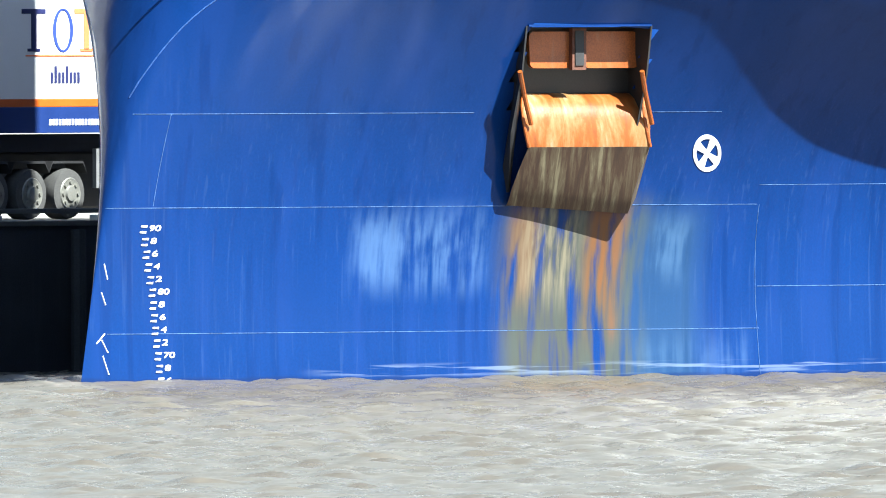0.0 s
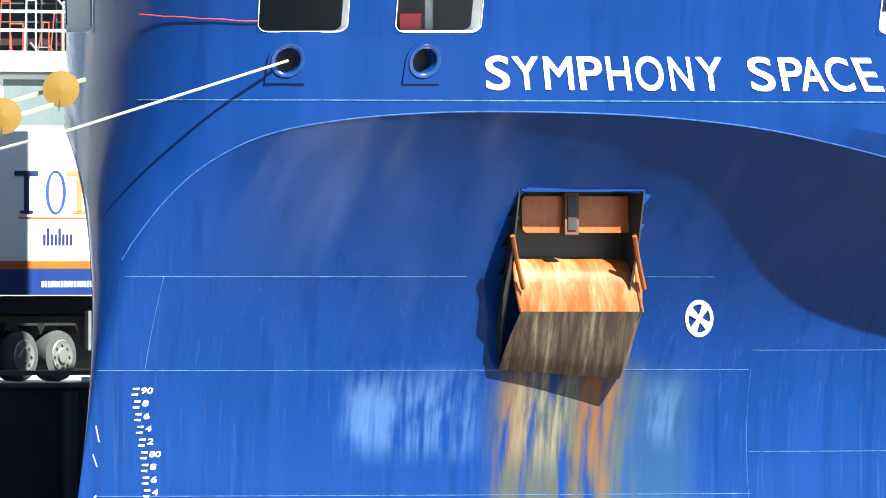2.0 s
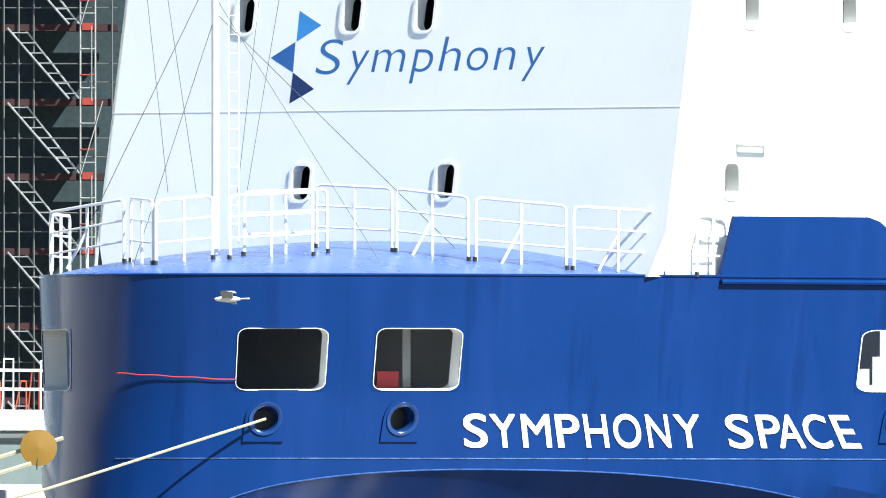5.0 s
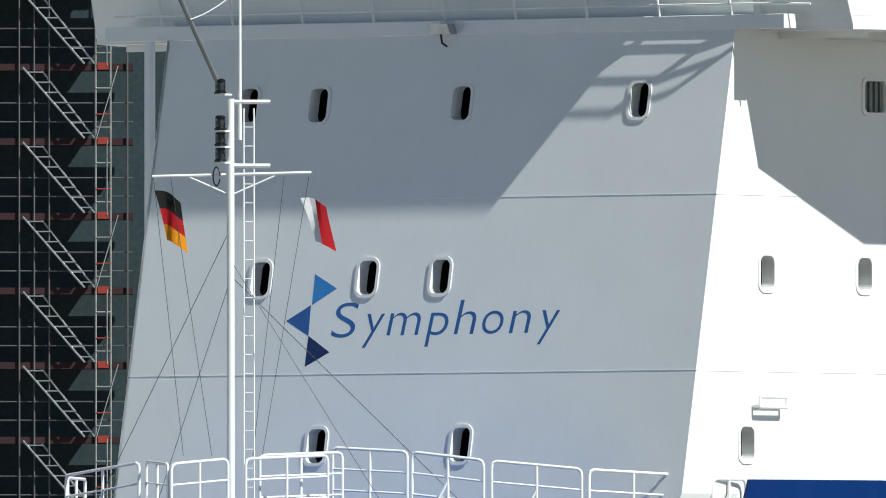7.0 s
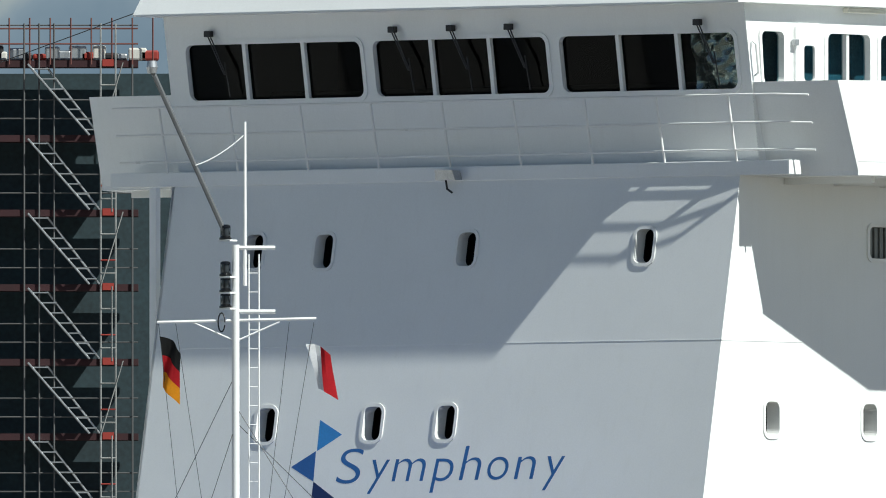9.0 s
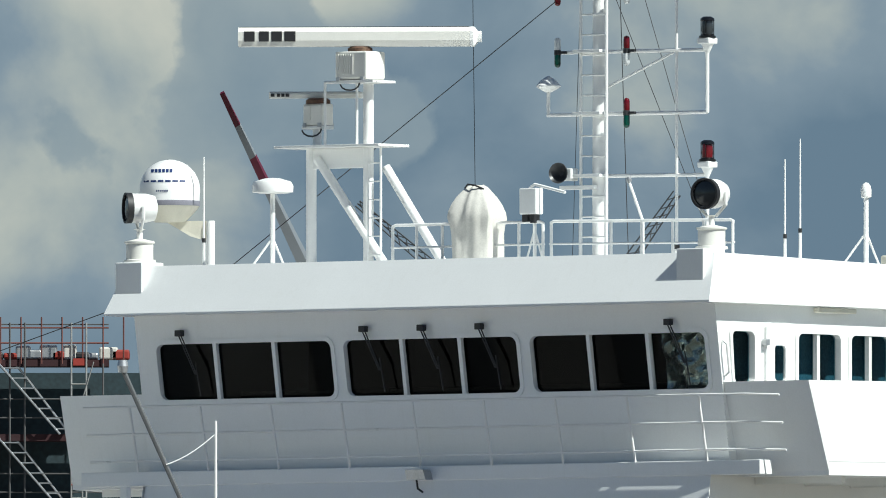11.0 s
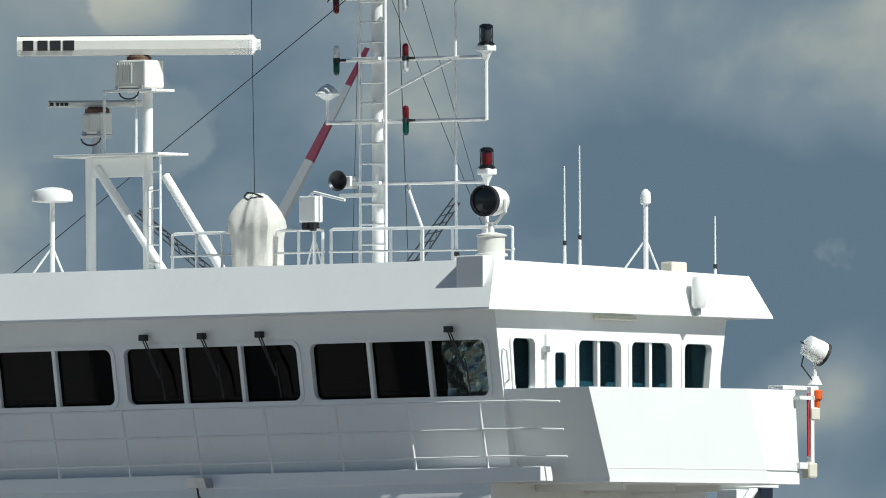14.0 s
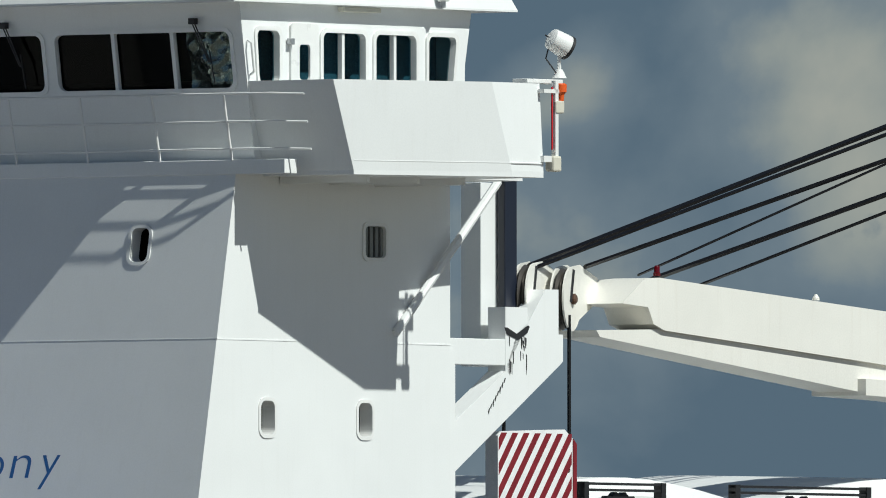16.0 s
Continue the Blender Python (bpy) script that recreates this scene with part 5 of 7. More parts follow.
scanner((-4.42, 11.0, 24.29), 1.55, 0.10, (-4.60, 10.85, 23.80), (-4.2, 11.15, 24.15), M_BAR, 33, "short cream radar bar on its gearbox", [(0.03, 0.09), (0.13, 0.18), (0.2, 0.25), (0.27, 0.33)])


# ---- canvas-covered compass, box and roof rail ----
def canvas_cover():
    t = thing("covered_binnacle", (-0.05, 9.6, 21.4), "compass stand under a creased grey canvas cover", "covered compass")
    bm = bmesh.new()
    rnd = random.Random(5)
    n, rows = 64, []
    turn = radians(12)
    prof = ((21.38, 0.345, 0.10), (21.55, 0.34, 0.10), (21.75, 0.345, 0.12), (21.95, 0.35, 0.16), (22.08, 0.37, 0.2), (22.2, 0.40, 0.22), (22.30, 0.385, 0.25), (22.42, 0.34, 0.3), (22.53, 0.28, 0.4), (22.62, 0.21, 0.5), (22.69, 0.16, 0.7), (22.73, 0.10, 1.0))
    folds = [(rnd.uniform(0, 6.28), rnd.choice((5, 7, 9, 12, 15)), rnd.uniform(-0.9, 0.9)) for _ in range(7)]
    for j, (z, r, soft_) in enumerate(prof):
        row = []
        for i in range(n):
            t0 = 2 * math.pi * i / n
            c0, s0 = math.cos(t0), math.sin(t0)
            # between a square stand and a round gathered top
            p = 2.0 + 5.0 * (1 - soft_)
            q = r / (abs(c0) ** p + abs(s0) ** p) ** (1 / p)
            crease = sum(abs(math.sin(f * t0 / 2 + ph + k * (z - 21.4) * 2.2)) - 0.6 for ph, f, k in folds) / len(folds)
            q *= 1 + 0.34 * crease * (0.45 + soft_ * 0.8)
            row.append(bm.verts.new((-0.05 + q * math.cos(t0 + turn), 9.6 + q * math.sin(t0 + turn), z + 0.03 * crease)))
        rows.append(row)
    for a, b in zip(rows, rows[1:]):
        for i in range(n):
            bm.faces.new((a[i], a[(i + 1) % n], b[(i + 1) % n], b[i]))
    bm.faces.new(rows[-1])
    part("canvas", bm, M_CANVAS, t, smooth=True)
    bm = bmesh.new()
    line(bm, [(-0.2, 9.45, 22.68), (-0.1, 9.4, 22.74), (0.05, 9.4, 22.72), (0.15, 9.5, 22.66)], 0.014)
    part("lashing", bm, M_BLACK, t)


canvas_cover()
t = thing("roof_lamp_pole", (3.27, 9.6, 21.4), "thin white bent lamp pole by the roof railing", "pole")
bm = bmesh.new()
line(bm, [(3.27, 9.62, 21.38), (3.27, 9.62, 22.08), (2.99, 9.62, 22.72)], 0.024, n=8)
part("pole", bm, M_GLOSS, t)
bm = bmesh.new()
lathe(bm, [(0.03, 0), (0.045, 0.05), (0.03, 0.1)], (2.99, 9.62, 22.70), 12)
part("lamp_head", bm, M_STEEL, t, smooth=True)
t = thing("junction_box", (1.03, 9.6, 21.4), "white junction box with a lamp arm on the roof rail", "box")
bm = bmesh.new()
box(bm, (0.86, 9.5, 22.24), (1.2, 9.7, 22.66), 0.02)
part("housing", bm, M_GLOSS, t)
bm = bmesh.new()
box(bm, (0.9, 9.52, 22.12), (1.02, 9.66, 22.24), 0.01)
box(bm, (1.06, 9.52, 22.1), (1.16, 9.66, 22.24), 0.01)
part("gland", bm, M_BLACK, t)
bm = bmesh.new()
line(bm, [(1.0, 9.6, 22.66), (1.1, 9.6, 22.72), (1.72, 9.6, 22.58)], 0.025)
part("arm", bm, M_GLOSS, t)
bm = bmesh.new()
line(bm, [(1.1, 9.6, 21.4), (1.1, 9.6, 22.1)], 0.03)
for s in (-0.2, 0.2):
    line(bm, [(1.1 + s, 9.6, 21.4), (1.1, 9.6, 22.0)], 0.018)
part("stand", bm, M_GLOSS, t)
for run in ([(-1.81, 9.6, 21.4), (1.3, 9.6, 21.4)], [(1.4, 9.6, 21.4), (5.2, 9.5, 21.35)]):
    rail_panel(run, "white tubular railing on the wheelhouse roof", h=0.72, bars=1, mid=5, legs=False, name="roof_railing", group="roof railings")


# ---- main mast ----
def main_mast():
    t = thing("signal_mast", (0.56, 12, 21.3), "tall white signal mast with yards, ladder and navigation lamps", "mast")
    bm = bmesh.new()
    tube(bm, (0.56, 12, 21.2), (0.56, 12, 28.2), 0.12, 0.11, n=18)
    part("pole", bm, M_GLOSS, t, smooth=True)
    ladder(t, (0.556, 11.85, 21.3), (0.556, 11.85, 27.8), width=0.52, step=0.32, r=0.025)
    for z, x0, x1 in ((26.93, -0.2, 2.74), (25.92, -0.45, 2.74), (24.93, -0.2, 2.74), (23.93, -0.5, 2.74), (22.93, 0.7, 2.7)):
        bm = bmesh.new()
        tube(bm, (x0, 12, z), (x1, 12, z - 0.02), 0.03)
        part("yard", bm, M_GLOSS, t)
        bm = bmesh.new()
        box(bm, (0.2, 11.75, z - 0.02), (0.75, 12.2, z + 0.03), 0.005)
        part("collar_plate", bm, M_GLOSS, t)
    for z in (26.93, 24.93):
        bm = bmesh.new()
        tube(bm, (0.66, 12, z - 0.6), (2.05, 12, z - 0.05), 0.022)
        part("yard_brace", bm, M_GLOSS, t)
    for z0, z1 in ((25.9, 26.98), (23.9, 24.98), (21.35, 22.95)):
        bm = bmesh.new()
        tube(bm, (2.74, 12, z0), (2.74, 12, z1), 0.03)
        part("hanger", bm, M_GLOSS, t)
    for z, ln in ((27.1, M_REDLAMP), (25.1, None), (23.12, M_REDLAMP)):
        bm = bmesh.new()
        box(bm, (2.62, 11.88, z - 0.1), (2.86, 12.12, z), 0.02)
        lathe(bm, [(0.03, -0.25), (0.1, -0.1)], (2.74, 12, z))
        part("lamp_bracket", bm, M_GLOSS, t)
        deck_light(t, (2.74, 12, z), 0.105, 0.34, ln)
    for x, z, up, dn in ((1.16, 26.93, M_REDLAMP, None), (1.16, 25.92, M_REDLAMP, None), (1.16, 24.93, M_REDLAMP, None), (1.16, 23.93, M_REDLAMP, M_GREENLAMP), (-0.24, 26.93, M_REDLAMP, None), (-0.24, 25.92, M_GREENLAMP, M_REDLAMP), (-0.24, 24.93, None, M_GREENLAMP)):
        clear = mat_once("clear_lens", (0.6, 0.62, 0.62), 0.1)
        for sg, m in ((1, up), (-1, dn)):
            bm = bmesh.new()
            lathe(bm, [(0.045, 0.03), (0.052, 0.05), (0.052, 0.18), (0.045, 0.215), (0.028, 0.235), (0.005, 0.242)], (x, 11.93, z), 16, axis=(0, 0, sg))
            part("signal_lens", bm, m or clear, t, smooth=True)
        bm = bmesh.new()
        tube(bm, (x, 11.93, z - 0.04), (x, 11.93, z + 0.04), 0.055, n=12)
        box(bm, (x, 11.9, z - 0.02), (x + 0.17, 11.96, z + 0.02))
        part("lamp_socket", bm, M_BLACK, t)
    # small white lamp on a bent arm
    bm = bmesh.new()
    line(bm, [(-0.24, 12, 25.95), (-0.42, 12, 25.97), (-0.42, 12, 26.0)], 0.016)
    part("lamp_arm", bm, M_GLOSS, t)
    bm = bmesh.new()
    lathe(bm, [(0.03, 0.0), (0.045, 0.03), (0.045, 0.12), (0.02, 0.16)], (-0.42, 12, 26.0), 14)
    part("anchor_lamp_base", bm, M_BLACK, t, smooth=True)
    bm = bmesh.new()
    lathe(bm, [(0.035, 0.16), (0.04, 0.2), (0.04, 0.32), (0.015, 0.36)], (-0.42, 12, 26.0), 14)
    part("anchor_lamp_lens", bm, mat_once("clear_lens", (0.6, 0.62, 0.62), 0.1), t, smooth=True)
    bm = bmesh.new()
    line(bm, [(-0.38 + 0.05 * math.sin(u), 11.95, 26.02 - 0.03 * u) for u in range(6)], 0.01)
    part("lamp_cable", bm, M_BLACK, t)
    # platform with the upper radome
    bm = bmesh.new()
    tube(bm, (-2.09, 12, 27.86), (1.81, 12, 27.84), 0.028)
    box(bm, (-0.4, 11.7, 27.82), (1.3, 12.3, 27.86))
    part("top_yard", bm, M_GLOSS, t)
    bm = bmesh.new()
    line(bm, [(-0.2, 11.8, 27.86), (-0.2, 11.8, 28.55), (0.75, 11.8, 28.55), (0.75, 11.8, 27.86)], 0.04, n=4)
    line(bm, [(-0.2, 12.2, 27.86), (-0.2, 12.2, 28.55), (0.75, 12.2, 28.55), (0.75, 12.2, 27.86)], 0.04, n=4)
    part("radome_stand", bm, M_GLOSS, t)
    bm = bmesh.new()
    tube(bm, (-1.1, 12, 27.9), (-0.2, 12, 28.25), 0.018)
    tube(bm, (1.25, 12, 27.86), (1.25, 12, 30.2), 0.04)
    tube(bm, (0.05, 12.3, 27.86), (0.05, 12.3, 30.2), 0.03)
    part("upright", bm, M_GLOSS, t)
    bm = bmesh.new()
    lathe(bm, [(0.22, 28.72 - 28.47), (0.42, 0.5), (0.47, 0.56), (0.47, 0.95), (0.4, 1.15), (0.2, 1.28)], (0.5, 12, 28.47), 32)
    part("upper_radome", bm, M_GLOSS, t, smooth=True)
    bm = bmesh.new()
    tube(bm, (0.5, 12, 28.0), (0.5, 12, 28.72), 0.14)
    box(bm, (0.3, 11.8, 28.2), (0.7, 12.1, 28.26))
    part("radome_drive", bm, M_BLACK, t)
    for x, y in ((1.7, 12), (-0.75, 12)):
        bm = bmesh.new()
        c0 = Vector((x, y, 27.72))
        line(bm, [c0 + Vector((0.09 * math.cos(u * 0.55), 0, 0.1 * math.sin(u * 0.55))) for u in range(12)], 0.012)
        part("cable_loop", bm, M_BLACK, t)
    for x, z1 in ((1.72, 30.2), (0.98, 30.0)):
        bm = bmesh.new()
        tube(bm, (x, 12, 27.86), (x - 0.05, 12, z1), 0.018)
        part("whip", bm, M_GLOSS, t)
    # dish-like sensor and horn on their arms
    bm = bmesh.new()
    tube(bm, (-0.48, 12, 23.93), (-0.48, 12, 24.3), 0.03)
    lathe(bm, [(0.05, 0.0), (0.2, 0.09), (0.2, 0.11), (0.12, 0.2), (0.02, 0.26)], (-0.48, 12, 24.3))
    part("sensor", bm, M_GLOSS, t, smooth=True)
    bm = bmesh.new()
    box(bm, (-0.1, 11.8, 22.72), (0.6, 12.0, 22.78))
    box(bm, (-0.05, 11.78, 22.86), (0.15, 11.98, 23.06), 0.02)
    part("horn_bracket", bm, M_GLOSS, t)
    bm = bmesh.new()
    lathe(bm, [(0.05, 0.0), (0.06, 0.12), (0.1, 0.25), (0.17, 0.34), (0.165, 0.35), (0.04, 0.2)], (0.0, 11.88, 22.97), 20, axis=(0.2, -0.97, 0.02))
    part("horn", bm, mat_once("horn_grey", (0.03, 0.032, 0.035), 0.4), t, smooth=True)
    return t


main_mast()
wire("antenna_wire", "dark antenna wire hanging from the mast yard", [(-2.05, 12, 27.8), (-1.97, 12, 22.7)], 0.006, M_BLACK)
wire("mast_stay", "thin dark stay from the signal mast to the roof", [(0.38, 12, 26.2), (-6.6, 11.5, 21.6), (-12.5, 11.0, 19.9)], 0.008, M_BLACK)
wire("mast_stay", "thin dark stay from the signal mast to the roof", [(0.7, 12.1, 27.7), (2.6, 12.6, 21.4)], 0.006, M_BLACK)
wire("mast_stay", "thin dark stay from the signal mast to the roof", [(0.75, 12.1, 25.9), (2.3, 13, 21.4)], 0.006, M_BLACK)
wire("mast_cable", "thin dark cable along the signal mast", [(0.9, 12, 27.7), (1.0, 12.2, 21.4)], 0.007, M_BLACK)
wire("mast_cable", "thin dark cable along the signal mast", [(0.32, 11.9, 27.7), (0.0, 12, 21.4)], 0.005, M_BLACK)

# small roof things
t = thing("life_raft_canister", (6.05, 13.03, 20.9), "white rounded canister on the side of the roof", "canister")
bm = bmesh.new()
lathe(bm, [(0.09, 0), (0.115, 0.05), (0.115, 0.42), (0.09, 0.5), (0.02, 0.52)], (6.2, 13.03, 20.82), 18)
part("canister", bm, M_GLOSS, t, smooth=True)
bm = bmesh.new()
tube(bm, (6.2, 13.03, 20.72), (6.2, 13.03, 20.82), 0.04)
part("nozzle", bm, M_STEEL, t)
t = thing("roof_floodlight", (5.3, 13.57, 21.4), "small white floodlight lying on the roof", "floodlight")
bm = bmesh.new()
box(bm, (5.15, 13.4, 21.42), (5.4, 13.8, 21.6), 0.03)
part("housing", bm, M_CREAM, t)
bm = bmesh.new()
tube(bm, (5.3, 13.5, 21.35), (5.3, 13.5, 21.45), 0.03)
part("stalk", bm, M_STEEL, t)
t = thing("brow_lamp", (5.9, 11.2, 20.6), "long narrow lamp under the roof brow", "lamp")
bm = bmesh.new()
box(bm, (5.93, 10.6, 20.6), (6.05, 11.6, 20.68), 0.02)
part("housing", bm, M_CREAM, t)
t = thing("walkway_floodlight", (-0.22, 7.7, 17.9), "grey floodlight hung under the walkway edge", "floodlight")
bm = bmesh.new()
prism(bm, [(-0.22, 7.95, 17.98), (0.18, 7.95, 17.98), (0.15, 7.9, 18.14), (-0.2, 7.9, 18.14)], (0, 0.2, 0))
part("housing", bm, M_STEEL, t)
bm = bmesh.new()
line(bm, [(-0.05, 8.0, 18.0), (-0.02, 8.0, 17.84), (0.08, 8.0, 17.78)], 0.018)
part("cable", bm, M_BLACK, t)
t = thing("wall_step", (5.8, 8.94, 12.0), "small white steel shelf bracket on the deckhouse side", "bracket")
bm = bmesh.new()
for z in (11.98, 12.14):
    tube(bm, (5.9, 8.6, z), (5.9, 9.3, z), 0.03)
for y in (8.6, 9.3):
    tube(bm, (5.76, y, 12.0), (5.9, y, 12.0), 0.025)
    tube(bm, (5.9, y, 11.98), (5.9, y, 12.14), 0.025)
part("bracket", bm, M_GLOSS, t)


# ---- wing lamp and life-saving light on the port wing ----
def wing_lamp():
    c = Vector((8.35, 13.25, 20.12))
    t = thing("wing_searchlight", (8.35, 12.6, 19.45), "white searchlight on an arm at the port bridge wing", "searchlight")
    bm = bmesh.new()
    way = Vector((-0.48, -1.0, 0.55)).normalized()
    lathe(bm, [(0.10, 0.2), (0.17, 0.16), (0.19, -0.05), (0.19, -0.16)], c, 24, axis=way)
    part("drum", bm, M_GLOSS, t, smooth=True)
    bm = bmesh.new()
    lathe(bm, [(0.2, -0.14), (0.2, -0.19), (0.15, -0.2)], c, 24, axis=way)
    part("rim", bm, M_BLACK, t)
    bm = bmesh.new()
    line(bm, [c + way * 0.2 + Vector((0, -0.06, 0.02)), c + way * 0.28, c + way * 0.2 + Vector((0, 0.06, -0.02))], 0.012)
    part("handle", bm, M_BLACK, t)
    bm = bmesh.new()
    line(bm, [c + Vector((0, 0, -0.1)), c + Vector((0, 0, -0.5))], 0.03)
    lathe(bm, [(0.12, -0.56), (0.05, -0.42)], c)
    box(bm, (8.2, 12.2, 19.46), (8.5, 13.15, 19.53), 0.01)
    part("arm", bm, M_GLOSS, t)
    bm = bmesh.new()
    line(bm, [c + Vector((-0.1, -0.12, 0.0)), c + Vector((-0.12, -0.2, -0.25)), c + Vector((0, -0.08, -0.48))], 0.012)
    part("cable", bm, M_BLACK, t)
    t = thing("life_buoy_light", (8.72, 12.75, 19.2), "orange life buoy light hung outside the bridge wing", "light")
    bm = bmesh.new()
    lathe(bm, [(0.04, -0.2), (0.05, -0.1), (0.085, -0.06), (0.09, 0.06), (0.06, 0.08)], (8.74, 12.78, 19.38), 16)
    part("float", bm, M_ORANGE, t, smooth=True)
    bm = bmesh.new()
    box(bm, (8.64, 12.3, 18.2), (8.76, 12.5, 18.3))
    box(bm, (8.68, 12.6, 18.2), (8.76, 12.68, 19.5))
    box(bm, (8.64, 12.3, 19.3), (8.76, 12.7, 19.36))
    part("rail", bm, M_GLOSS, t)
    bm = bmesh.new()
    box(bm, (8.71, 12.55, 18.4), (8.73, 12.575, 19.4))
    part("stripe", bm, F_RED, t)
    bm = bmesh.new()
    box(bm, (8.66, 12.6, 18.98), (8.78, 12.82, 19.18), 0.02)
    part("battery_box", bm, M_CREAM, t)
    bm = bmesh.new()
    box(bm, (8.62, 12.5, 18.05), (8.8, 12.72, 18.3), 0.03)
    part("release_box", bm, M_CREAM, t)


wing_lamp()


# ---- deck crane, its rest and what stands behind the deckhouse ----
def crane_rest():
    t = thing("crane_boom_rest", (5, 15, 10), "white welded steel boom rest with rust-stained notch", "crane rest")
    bm = bmesh.new()
    box(bm, (4.6, 15.61, 15.05), (5.0, 16.24, 18.0), 0.01)
    part("pillar", bm, M_WHITE, t)
    bm = bmesh.new()
    box(bm, (5.27, 12.8, 15.05), (5.59, 15.6, 15.47), 0.01)
    part("beam", bm, M_WHITE, t)
    bm = bmesh.new()
    prism(bm, [(5.6, y, z) for y, z in ((15.47, 15.99), (16.06, 15.99), (16.06, 15.72), (15.78, 15.56), (16.08, 15.74), (16.54, 16.29), (16.89, 16.29), (16.89, 15.57), (17.01, 15.57), (17.01, 15.14), (16.93, 15.08), (13.37, 12.86), (13.37, 10.0), (13.04, 10.0), (13.05, 13.49), (15.47, 14.96))], (-0.35, 0, 0))
    part("cradle", bm, M_WHITE, t)
    bm = bmesh.new()
    prism(bm, [(5.602, y, z) for y, z in ((15.44, 15.66), (15.5, 15.66), (15.76, 15.56), (16.06, 15.70), (16.1, 15.68), (16.04, 15.58), (15.8, 15.47), (15.5, 15.55))], (0.014, 0, 0))
    rnd = random.Random(3)
    for k in range(22):
        y = rnd.choice((15.55, 15.62, 15.9, 15.98)) + rnd.uniform(-0.05, 0.05)
        z, ln = rnd.uniform(15.05, 15.55), rnd.uniform(0.08, 0.22)
        w = rnd.uniform(0.01, 0.03)
        prism(bm, [(5.601, y, z), (5.601, y + w, z - 0.02), (5.601, y + w * 0.8, z - ln), (5.601, y + w * 0.2, z - ln * 0.8)], (0.006, 0, 0))
    for k in range(8):
        y = 15.45 - 0.06 * k
        z = 14.85 - 0.07 * k
        prism(bm, [(5.601, y, z), (5.601, y + 0.02, z), (5.601, y - 0.01, z - 0.08 - 0.02 * (k % 3)), (5.601, y - 0.03, z - 0.06)], (0.006, 0, 0))
    part("chafe_stain", bm, M_BLACK, t)
    bm = bmesh.new()
    box(bm, (5.05, 16.0, 15.6), (5.2, 16.32, 18.1), 0.02)
    part("guide_post", bm, mat_once("black_navy", (0.012, 0.016, 0.03), 0.4), t)
    bm = bmesh.new()
    tube(bm, (6.0, 15.05 - 0.3, 17.98), (5.8, 12.28, 15.51), 0.07)
    part("wing_strut", bm, M_WHITE, t)
    bm = bmesh.new()
    prism(bm, [(5.4, 13.79, 10), (5.4, 14.0, 10), (5.4, 14.0, 15.2), (5.4, 13.79, 15.2)], (0.3, 0, 0))
    part("stiffener", bm, M_WHITE, t)
    return t


crane_rest()


M_BOOM = mat("boom_cream", (0.82, 0.80, 0.74), 0.4, var=0.06, size=0.8, streak=0.12, dirt=(0.45, 0.36, 0.25))


